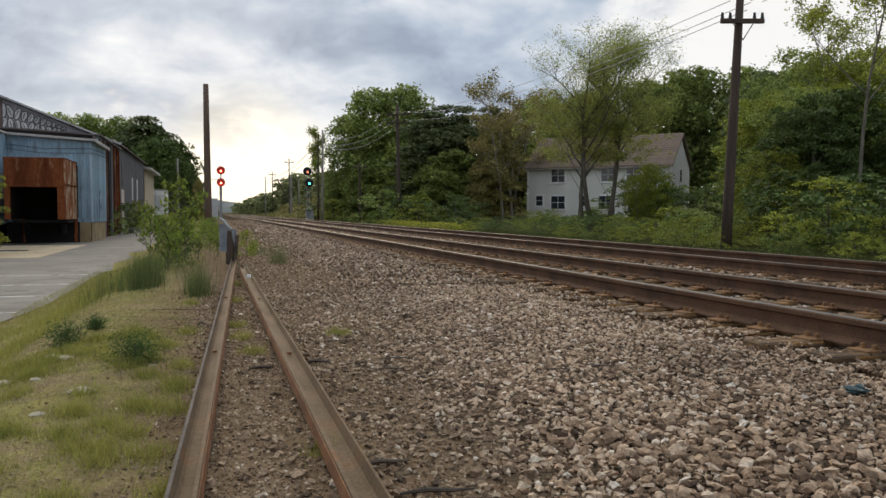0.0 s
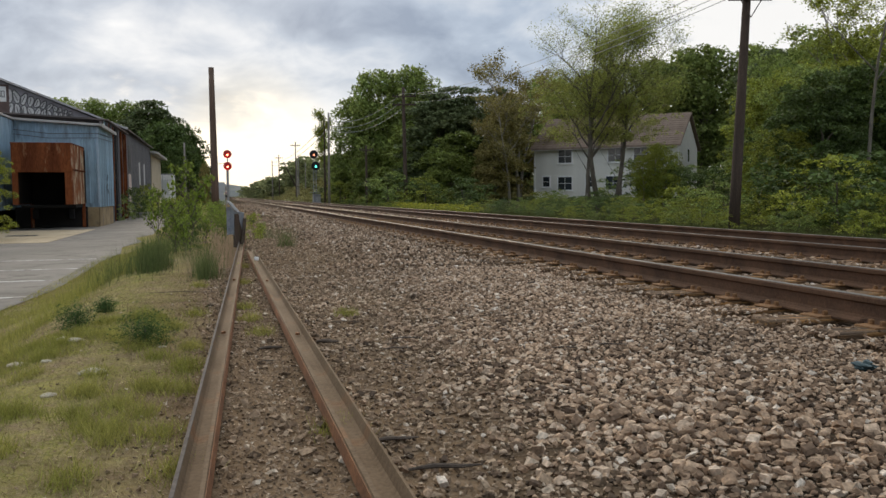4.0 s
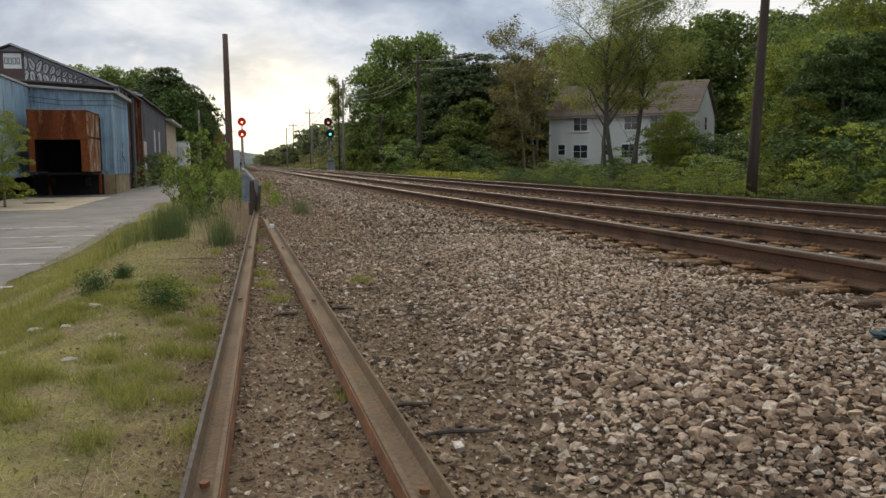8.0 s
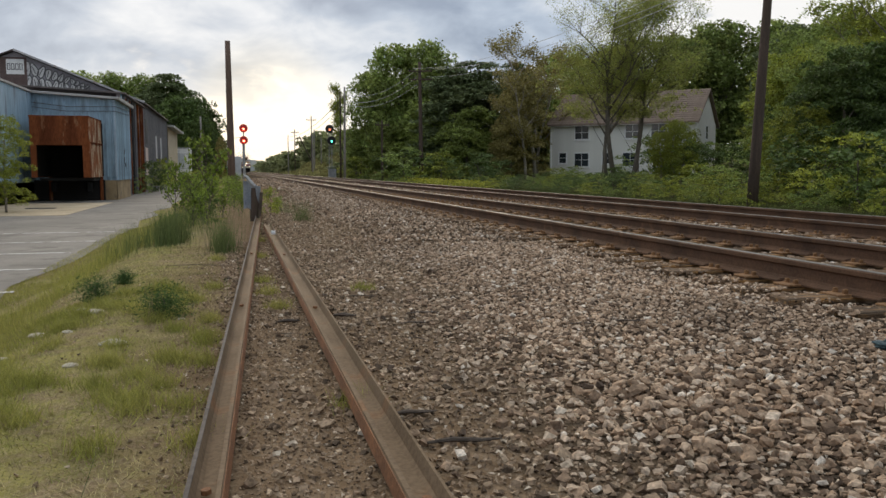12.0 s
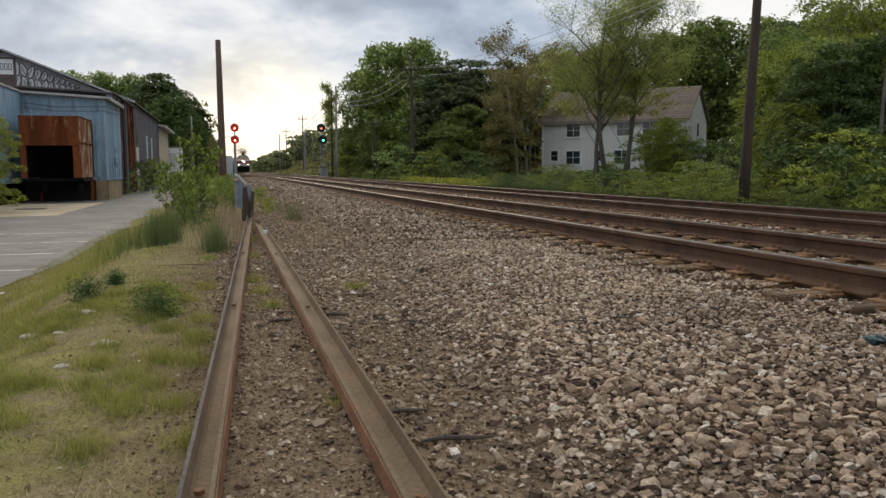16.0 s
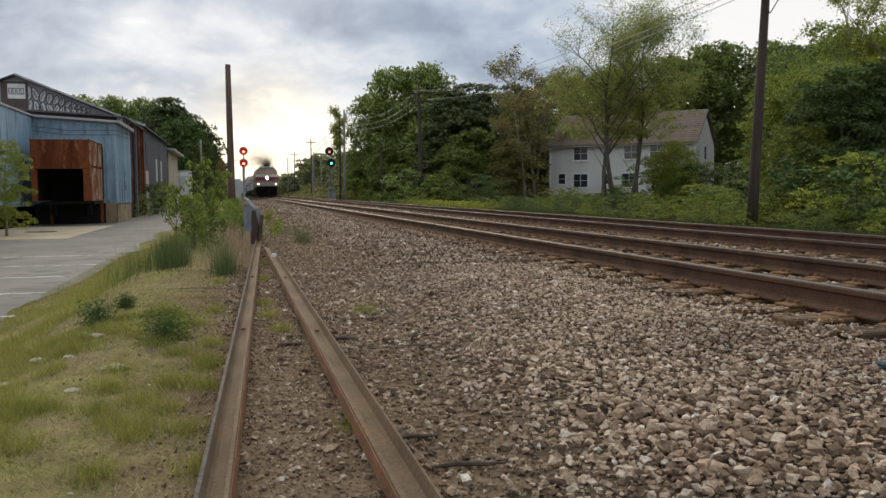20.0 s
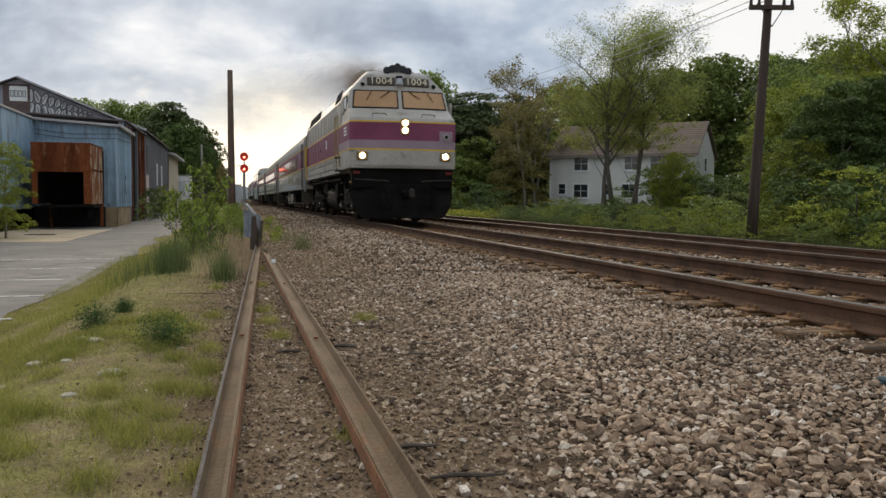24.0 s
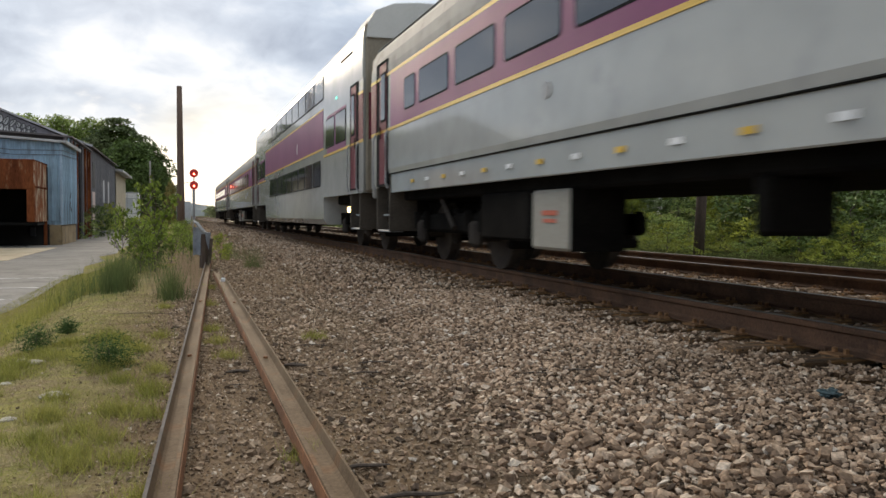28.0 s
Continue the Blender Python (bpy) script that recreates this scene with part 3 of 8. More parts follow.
def stone_cloud(xy, size, shape, rng, flat=0.72, lift=0.35):
    """Broken stones: a rough solid at every place, turned, squashed and dented at random."""
    base, tri = shape
    n, k = len(xy), len(base)
    q = rng.normal(size=(n, 4))
    q /= np.linalg.norm(q, axis=1)[:, None]
    w, a, b, c = q.T
    R = np.stack([1 - 2 * (b * b + c * c), 2 * (a * b - c * w), 2 * (a * c + b * w), 2 * (a * b + c * w), 1 - 2 * (a * a + c * c), 2 * (b * c - a * w),
                  2 * (a * c - b * w), 2 * (b * c + a * w), 1 - 2 * (a * a + b * b)], 1).reshape(n, 3, 3)
    s = size[:, None, None] * rng.uniform(0.58, 1.28, (n, 1, 3))
    v = base[None] * rng.uniform(0.60, 1.26, (n, k, 1)) * s
    v = np.einsum("nij,nkj->nki", R, v)
    v[:, :, 2] *= flat
    z = surface_z(xy[:, 0], xy[:, 1]) + size * lift
    for cx in TRACK_X:
        on = (np.abs(np.abs(xy[:, 0] - cx) - 1.13) < 0.20) & (np.abs(((xy[:, 1] + 3.0) / 0.53 + 0.5) % 1 - 0.5) * 0.53 < 0.14)
        z = z + np.where(on, rng.uniform(0.012, 0.044, len(xy)), 0.0)
    v += np.stack([xy[:, 0], xy[:, 1], z], 1)[:, None]
    f = tri[None] + (np.arange(n) * k)[:, None, None]
    return v.reshape(-1, 3), f.reshape(-1, 3)


def solid(kind):
    bm = bmesh.new()
    if kind == "ico":
        bmesh.ops.create_icosphere(bm, subdivisions=1, radius=0.5)
    elif kind == "shard":
        for co in ((0, 0, 0.34), (0.55, 0.05, 0), (-0.2, 0.42, 0.05), (-0.3, -0.38, -0.05), (0, 0, -0.3)):
            bm.verts.new(co)
        v = list(bm.verts)
        for a, b in ((1, 2), (2, 3), (3, 1)):
            bm.faces.new((v[0], v[a], v[b]))
            bm.faces.new((v[4], v[b], v[a]))
        bm.verts.index_update()
    else:
        bmesh.ops.create_cube(bm, size=0.78)
        bmesh.ops.triangulate(bm, faces=list(bm.faces))
    bm.verts.ensure_lookup_table()
    out = np.array([v.co[:] for v in bm.verts]), np.array([[v.index for v in f.verts] for f in bm.faces])
    bm.free()
    return out


def scatter(x0, x1, y0, y1, step, rng, edge=1.02):
    """Jittered places inside a strip, as far as the lens can see to the side."""
    xs, ys = np.arange(x0, x1, step), np.arange(y0, y1, step)
    X, Y = np.meshgrid(xs, ys)
    p = np.stack([X.ravel(), Y.ravel()], 1) + rng.uniform(-0.55, 0.55, (X.size, 2)) * step
    return p[(p[:, 0] < p[:, 1] * edge + 0.8) & (p[:, 0] > -p[:, 1] * 0.3 - 0.6)]


def off_rails(p, margin=0.075):
    keep = np.ones(len(p), bool)
    for cx in TRACK_X:
        for s in (-0.7525, 0.7525):
            keep &= np.abs(p[:, 0] - cx - s) > margin
    return p[keep]


def build_ballast():
    rng = np.random.default_rng(11)
    shard, cube, ico = solid("shard"), solid("cube"), solid("ico")
    bed = tagged(new("ballast"), "loose grey and tan crushed stone ballast", "ballast", kind="stuff")

    def layer(name, p, lo, hi, shape, mat, lift=0.3):
        if not len(p):
            return
        size = rng.uniform(lo, hi, len(p)) * rng.choice([0.72, 1.0, 1.2], len(p), p=[0.42, 0.46, 0.12])
        v, f = stone_cloud(p, size, shape, rng, lift=lift)
        part(name, np_mesh(name, v, f), mat, bed)["kind"] = "stuff"

    # thin out towards the dirt on the near side
    def thinned(p, a, b, floor=0.0):
        wob = np.array([noise.noise((q[0] * 0.8, q[1] * 0.5, 1.7)) for q in p]) * 0.45 - np.clip(0.125 * p[:, 1] - 0.66, -0.34, 0.50)
        return p[rng.random(len(p)) < np.clip((p[:, 0] + wob - a) / (b - a), floor, 1)]

    def off_ties(p, stay=0.06):
        on = np.zeros(len(p), bool)
        for cx in TRACK_X:
            on |= (np.abs(p[:, 0] - cx) < 0.97) & (np.abs(((p[:, 1] + 3.0) / 0.53 + 0.5) % 1 - 0.5) * 0.53 < 0.12)
        return p[~on | (rng.random(len(p)) < stay)]

    near = off_ties(off_rails(thinned(scatter(0.5, 4.25, 1.7, 10, 0.0315, rng), 1.03, 1.80, 0.08)))
    # the stones on top where the bed comes nearest are pieces of their own
    patch = (near[:, 0] > 1.30) & (near[:, 0] < 2.35) & (near[:, 1] > 2.15) & (near[:, 1] < 3.5)
    spots = near[patch][:: max(1, int(patch.sum()) // 290)][:290]
    shapes = []
    for k in range(12):
        v, f = stone_cloud(np.zeros((1, 2)), np.array([0.041]), (ico, cube)[k % 2], rng, lift=0.0)
        v[:, 2] -= v[:, 2].mean()
        me = np_mesh("stone", v, f)
        me.materials.append(BALLAST_PIECE)
        shapes.append(me)
    for k, (x, y) in enumerate(spots):
        o = new("stone", shapes[k % 12])
        o.parent, q = bed, rng.uniform(0.7, 1.35)
        o.matrix_basis = pose(x, y, float(surface_z(x, y)) + 0.024 * q, rng.uniform(-25, 25), rng.uniform(-25, 25), rng.uniform(0, 360)) @ Matrix.Diagonal((q, q, q * 0.9, 1))
    rough = rng.random(len(near)) < 0.5
    layer("near_stones", near[rough], 0.023, 0.042, cube, BALLAST)
    layer("near_rounded_stones", near[~rough], 0.023, 0.041, ico, BALLAST)
    bed_side = off_ties(off_rails(scatter(4.25, 11.2, 3.2, 13, 0.056, rng)))
    layer("track_stones", bed_side, 0.040, 0.066, cube, BALLAST)
    mid = off_ties(off_rails(thinned(np.concatenate([scatter(0.5, 4.25, 10, 34, 0.070, rng), scatter(4.25, 11.4, 13, 34, 0.10, rng)]), 0.85, 1.6, 0.03)))
    layer("middle_stones", mid, 0.052, 0.090, shard, BALLAST)
    far = off_rails(thinned(scatter(0.6, 11.4, 34, 95, 0.20, rng), 0.8, 1.8, 0.0))
    layer("far_stones", far, 0.11, 0.20, shard, BALLAST)
    # the bed beside and behind the camera, more loosely
    X, Y = np.meshgrid(np.arange(0.7, 11.3, 0.082), np.arange(-7.0, 9.0, 0.082))
    back = np.stack([X.ravel(), Y.ravel()], 1) + rng.uniform(-0.05, 0.05, (X.size, 2))
    back = back[(back[:, 0] > back[:, 1] * 1.02 + 0.8) | (back[:, 1] < 1.7)]
    layer("bed_stones", off_ties(off_rails(thinned(back, 0.95, 1.75, 0.05))), 0.070, 0.115, shard, BALLAST)
    grit = scatter(-0.9, 2.5, 1.8, 11, 0.022, rng)
    keep = np.clip((grit[:, 0] + 0.45) / 0.6, 0.035, 0.95) * np.where(grit[:, 0] > 0.5, 0.62, 1.0)
    grit = grit[(rng.random(len(grit)) < keep) & (grit[:, 0] < 2.1)]
    pressed = scatter(-0.1, 1.7, 1.75, 9.5, 0.048, rng)
    pressed = pressed[rng.random(len(pressed)) < np.where(pressed[:, 0] > 0.5, 0.75, 0.45)]
    layer("dirt_stones", pressed, 0.016, 0.042, cube, GRIT, 0.12)
    strip = scatter(0.35, 2.2, 11, 24, 0.05, rng)
    layer("coarse_grit", strip, 0.022, 0.060, shard, GRIT, 0.14)
    layer("grit", grit[grit[:, 0] < 0.5], 0.011, 0.030, shard, GRIT, 0.16)
    layer("flakes", grit[grit[:, 0] >= 0.5], 0.014, 0.038, shard, GRIT, 0.22)


build_ballast()


# ---- the two scrap rails that meet in a point ----
def build_scrap_rails():
    # each rail lies on its side, so that its web shows between foot and head
    prof = [(-0.085, 0.0), (-0.085, 0.125), (-0.070, 0.125), (-0.055, 0.078), (-0.035, 0.066), (0.045, 0.066), (0.056, 0.088), (0.060, 0.100), (0.088, 0.100), (0.092, 0.090), (0.092, 0.024), (0.086, 0.016), (0.060, 0.016), (0.045, 0.05), (-0.035, 0.05), (-0.055, 0.045), (-0.070, 0.0)]

    def one(a, b, flip, roll, label, wide, n=10):
        a, b = Vector(a), Vector(b)
        length = (b - a).length
        p = [((-x if flip else x) * wide, z * 0.85) for x, z in prof]
        ob = part("scrap_rail", sweep(p, [length * i / n for i in range(n + 1)]), SCRAP)
        yaw = math.degrees(math.atan2(-(b - a).x, (b - a).y))
        ob.matrix_world = pose(a.x, a.y, a.z, 0, 0, yaw) @ pose(0, 0, 0, 0, roll, 0)
        tagged(ob, label, "rail", "scrap rails laid in a point")
        part("rust_edge", box((0.004, length - 0.02, 0.066 * 0.85), ((-0.094 if flip else 0.094) * wide, length / 2, 0.057 * 0.85)), SCRAP_RED, ob, "red-rusted edge")
        lip = -0.0775 if not flip else 0.074
        if not flip:
            part("worn_lip", box((0.013 if not flip else 0.008, length - 0.03, 0.004), ((lip if not flip else -lip) * wide, length / 2, (0.1268 if not flip else 0.102) * 0.85)), surf("worn_lip", (0.105, 0.09, 0.078), (0.15, 0.13, 0.115), 2, 0.9, fine=0.25, spec=0.1), ob, "worn pale edge")
        for y in (1.05, 4.2, 7.6):
            if y < length:
                bolt = part("bolt", rod((0, y, 0.064), (0, y, 0.078), 0.014, n=8), SCRAP_RED, ob)
        return ob

    one((-0.138, 1.2, 0.0), (0.580, 19.6, 0.02), False, -6, "long rust-brown steel rail lying on the dirt", 0.50)
    one((0.450, 1.0, 0.0), (0.484, 13.3, 0.01), True, 4, "rust-brown steel rail lying on its side on gravel", 0.60)


build_scrap_rails()


# ---- parking lot ----
def build_lot():
    xs = [-60, -30, -14, -8, -5, -3.6]
    rng = random.Random(3)
    bm = bmesh.new()
    ys = [-12 + 3 * i for i in range(61)]
    grid = []
    for y in ys:
        row = [bm.verts.new((x, y, -0.606)) for x in xs]
        row.append(bm.verts.new((-2.72 + 0.16 * math.sin(y * 0.9) + rng.uniform(-0.14, 0.14), y, -0.606)))
        grid.append(row)
    for r, s in zip(grid, grid[1:]):
        for k in range(len(r) - 1):
            bm.faces.new((r[k], r[k + 1], s[k + 1], s[k]))
    lot = part("parking_lot", bm, ASPHALT)
    tagged(lot, "worn grey asphalt lot with faded white stall lines", "parking lot", kind="structure")
    for y, x0, x1 in ((11.43, -9.5, -2.75), (14.02, -9.5, -2.9), (16.74, -9.5, -3.0), (19.32, -9.5, -2.95), (22.2, -9.5, -2.95)):
        part("stall_line", box((x1 - x0, 0.11, 0.005), ((x0 + x1) / 2, y, -0.602)), PAINT_LINE, lot)
    apron = part("loading_apron", box((4.6, 11.6, 0.012), (-7.95, 36.6, -0.600), 0.004), SANDY)
    tagged(apron, "sandy tan concrete apron at the loading dock", "apron", kind="structure")
    grate = part("drain_grate", box((1.1, 0.5, 0.03), (-7.6, 36.5, -0.589), 0.008), BLACK)
    tagged(grate, "dark steel plate lying on the apron", "plate")


build_lot()


# ---- sheds ----
def ribbed(width, height, pitch=0.30, depth=0.035):
    """A ribbed sheet in the plane y = 0, facing -y, from (0, 0) to (width, height)."""
    prof, x = [], 0.0
    while x < width - 0.01:
        e = min(x + pitch, width)
        w = e - x
        prof += [(x, 0), (x + w * 0.62, 0), (x + w * 0.70, -depth), (x + w * 0.92, -depth)]
        x = e
    prof.append((width, 0))
    bm = bmesh.new()
    rows = []
    for z in (0, height):
        rows.append([bm.verts.new((a, b, z)) for a, b in prof])
    for k in range(len(prof) - 1):
        bm.faces.new((rows[0][k], rows[0][k + 1], rows[1][k + 1], rows[1][k]))
    return bm


def clad(parent, origin, yaw, width, z0, z1a, z1b, material, sheet=1.02, name="panel"):
    """Clads a wall with ribbed sheets side by side; the top may slope from z1a to z1b."""
    n = max(1, round(width / sheet))
    w = width / n
    for i in range(n):
        bm = ribbed(w, 1.0)
        for v in bm.verts:
            top = z1a + (z1b - z1a) * (i * w + v.co.x) / width
            v.co.z = z0 if v.co.z < 0.5 else top
        p = part(name, bm, material, parent)
        p.matrix_basis = pose(*origin, 0, 0, yaw) @ pose(i * w, -0.03 - 0.003 * (i % 2), 0)


def plain_wall(parent, pts, thick, material, name="wall"):
    """A wall slab standing on the base line pts[0]-pts[1] with top heights."""
    (x0, y0), (x1, y1), z0, za, zb = pts
    d = Vector((x1 - x0, y1 - y0, 0))
    n = Vector((-d.y, d.x, 0)).normalized() * thick
    bm = bmesh.new()
    f = [Vector((x0, y0, z0)), Vector((x1, y1, z0)), Vector((x1, y1, zb)), Vector((x0, y0, za))]
    a, b = [bm.verts.new(p) for p in f], [bm.verts.new(p + n) for p in f]
    bm.faces.new(a)
    bm.faces.new(b[::-1])
    for k in range(4):
        bm.faces.new((a[k], b[k], b[(k + 1) % 4], a[(k + 1) % 4]))
    bmesh.ops.recalc_face_normals(bm, faces=list(bm.faces))
    return part(name, bm, material, parent)


def slab(parent, name, corners, thick, material):
    """A sloping slab (a roof plane) over four corners."""
    bm = bmesh.new()
    a = [bm.verts.new(Vector(c)) for c in corners]
    b = [bm.verts.new(Vector(c) + Vector((0, 0, thick))) for c in corners]
    bm.faces.new(a)
    bm.faces.new(b[::-1])
    for k in range(4):
        bm.faces.new((a[k], b[k], b[(k + 1) % 4], a[(k + 1) % 4]))
    bmesh.ops.recalc_face_normals(bm, faces=list(bm.faces))
    return part(name, bm, material, parent)


def build_annex():
    """The blue loading annex with the rusted dock tunnel."""
    g = -0.6
    shed = holder("blue_shed", "blue ribbed sheet-metal loading shed on a concrete base", "shed")
    XR, XL, YF, YB = -5.95, -10.0, 46.5, 52.6
    base = plain_wall(shed, ((XL, YF), (XR, YF), g, 0.42, 0.42), 0.3, CONCRETE, "foundation")
    plain_wall(shed, ((XR, YF + 0.01), (XR, YB), g, 0.42, 0.42), 0.3, CONCRETE, "foundation")
    # front wall in two pieces beside the dock opening, and a header
    plain_wall(shed, ((XL, YF), (-9.35, YF), 0.42, 4.88, 4.84), 0.12, BLUE)
    plain_wall(shed, ((-6.75, YF), (XR, YF), 0.42, 4.66, 4.62), 0.12, BLUE)
    plain_wall(shed, ((-9.35, YF), (-6.75, YF), 3.3, 4.84, 4.66), 0.12, BLUE)
    clad(shed, (-6.62, YF - 0.01, 0), 0, 0.67, 0.62, 4.64, 4.6, BLUE)
    clad(shed, (XL, YF - 0.01, 0), 0, 3.38, 3.46, 4.88, 4.64, BLUE)
    clad(shed, (XL, YF - 0.01, 0), 0, 0.83, 0.62, 3.45, 3.45, BLUE)
    plain_wall(shed, ((XR, YF + 0.13), (XR, YB), 0.42, 4.6, 4.6), 0.12, BLUE)
    clad(shed, (XR + 0.01, YF, 0), 90, YB - YF, 0.42, 4.6, 4.6, BLUE)
    slab(shed, "roof", [(XL - 0.2, YF - 0.35, 4.90), (XR + 0.25, YF - 0.35, 4.62), (XR + 0.25, YB, 4.62), (XL - 0.2, YB, 4.90)], 0.10, ROOFTIN)
    f = part("fascia", box((4.3, 0.05, 0.11), bevel=0.01), FASCIA, shed, "pale flashing along the eave")
    f.matrix_basis = pose((XL + XR) / 2, YF - 0.38, 4.79, 0, 3.6, 0)
    part("fascia", box((0.05, YB - YF + 0.3, 0.18), (XR + 0.28, (YF + YB) / 2, 4.66), 0.01), FASCIA, shed)
    part("corner_trim", box((0.11, 0.11, 4.15), (XR + 0.02, YF - 0.05, 2.5), 0.01), surf("pale_blue_trim", (0.30, 0.40, 0.50), (0.36, 0.46, 0.55), 2, 0.6), shed)
    for z in (4.28, 4.05):
        part("cable", tube([(XL + 0.1, YF - 0.12, z + 0.12), (-8.2, YF - 0.13, z - 0.08), (XR + 0.1, YF - 0.12, z - 0.05), (XR + 0.1, YB - 0.4, z + 0.1)], [0.018] * 4, 5), CABLE, shed)
    # painted mark and little hooks on the side wall
    for y, z in ((49.5, 2.0), (49.3, 1.5), (49.7, 1.25)):
        part("wall_mark", box((0.012, 0.42, 0.12), (XR + 0.10, y, z), turn=pose(0, 0, 0, 40 if z > 1.4 else -30, 0, 0)), BLACK, shed)
    # wing that comes forward, its wall along the line
    wing = holder("shed_wing", "faded blue ribbed sheet-metal wing of the shed", "shed")
    plain_wall(wing, ((XL, 24.0), (XL, YF), g, 4.86, 4.86), -0.15, BLUE)
    clad(wing, (XL + 0.01, 24.0, 0), 90, YF - 24.0 - 0.05, 0.62, 4.86, 4.86, BLUE)
    plain_wall(wing, ((XL - 12, 24.0), (XL, 24.0), g, 5.9, 4.86), 0.15, BLUE)
    slab(wing, "roof", [(XL - 12, 23.8, 6.1), (XL + 0.16, 23.8, 4.88), (XL + 0.16, YF - 0.4, 4.88), (XL - 12, YF - 0.4, 6.1)], 0.10, ROOFTIN)
    part("fascia", box((0.05, YF - 24.2, 0.11), (XL + 0.19, (YF + 23.4) / 2, 4.92), 0.01), FASCIA, wing)
    plain_wall(wing, ((XL + 0.03, 24.0), (XL + 0.03, YF), g, 0.35, 0.35), -0.12, CONCRETE, "foundation")

    # dock tunnel
    dock = holder("dock_shelter", "deeply rusted steel dock shelter over a dark loading bay", "dock shelter")
    x0, x1, y0, y1, zt, zb = -9.17, -6.62, 42.6, 46.45, 3.45, 0.60
    part("header", box((x1 - x0, 0.10, zt - 2.12), ((x0 + x1) / 2, y0, (zt + 2.12) / 2), 0.02), RUSTBOX, dock)
    part("jamb", box((0.24, 0.10, 2.12 - zb), (x0 + 0.12, y0 + 0.004, (2.12 + zb) / 2), 0.015), RUSTBOX, dock)
    part("jamb", box((0.30, 0.10, 2.12 - zb), (x1 - 0.15, y0 + 0.004, (2.12 + zb) / 2), 0.015), RUSTBOX, dock)
    for i in range(4):
        w = (y1 - y0) / 4
        part("side_sheet", box((0.07 - 0.01 * (i % 2), w - 0.012, zt - zb), (x1 + 0.01, y0 + w * (i + 0.5), (zt + zb) / 2), 0.01), RUSTSIDE, dock)
    part("side_sheet", box((0.07, y1 - y0, zt - zb), (x0, (y0 + y1) / 2, (zt + zb) / 2), 0.01), RUSTBOX, dock)
    part("side_rib", box((0.05, 0.1, 2.7), (x1 + 0.07, y1 - 0.2, 2.0), 0.01), BLACK, dock)
    part("side_rail", box((0.05, y1 - y0, 0.08), (x1 + 0.06, (y0 + y1) / 2, 2.25), 0.01), RUSTBOX, dock)
    part("top_sheet", box((x1 - x0 + 0.1, y1 - y0 + 0.1, 0.07), ((x0 + x1) / 2, (y0 + y1) / 2, zt + 0.03), 0.02), RUSTBOX, dock)
    part("post", box((0.16, 0.16, zb - g), (x1 - 0.02, y1 - 0.3, (zb + g) / 2), 0.02), RUSTBOX, dock)
    part("post", box((0.16, 0.16, zb - g), (x0 + 0.1, y1 - 0.3, (zb + g) / 2), 0.02), RUSTBOX, dock)
    # black sheets paint the shade inside and below the shelter
    part("back_curtain", box((x1 - x0 - 0.1, 0.06, zt - 0.4), ((x0 + x1) / 2, 46.36, zt / 2 + 0.2)), SHADE_BLACK, dock)
    part("dock_floor", box((x1 - x0 - 0.1, 2.4, 0.14), ((x0 + x1) / 2, 45.1, 0.5)), SHADE_BLACK, dock)
    part("dock_face", box((x1 - x0 + 0.9, 0.15, 1.05), ((x0 + x1) / 2 - 0.3, 46.2, -0.07), 0.02), SHADE_BLACK, dock)
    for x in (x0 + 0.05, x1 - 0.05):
        part("liner", box((0.03, y1 - y0 - 0.2, zt - zb - 0.1), (x, (y0 + y1) / 2 + 0.08, (zt + zb) / 2)), SHADE_BLACK, dock)
    part("bumper", box((0.25, 0.2, 0.5), (-7.2, 46.0, 0.1), 0.03), BLACK, dock)
    part("bumper", box((0.25, 0.2, 0.5), (-8.9, 46.0, 0.1), 0.03), BLACK, dock)


build_annex()


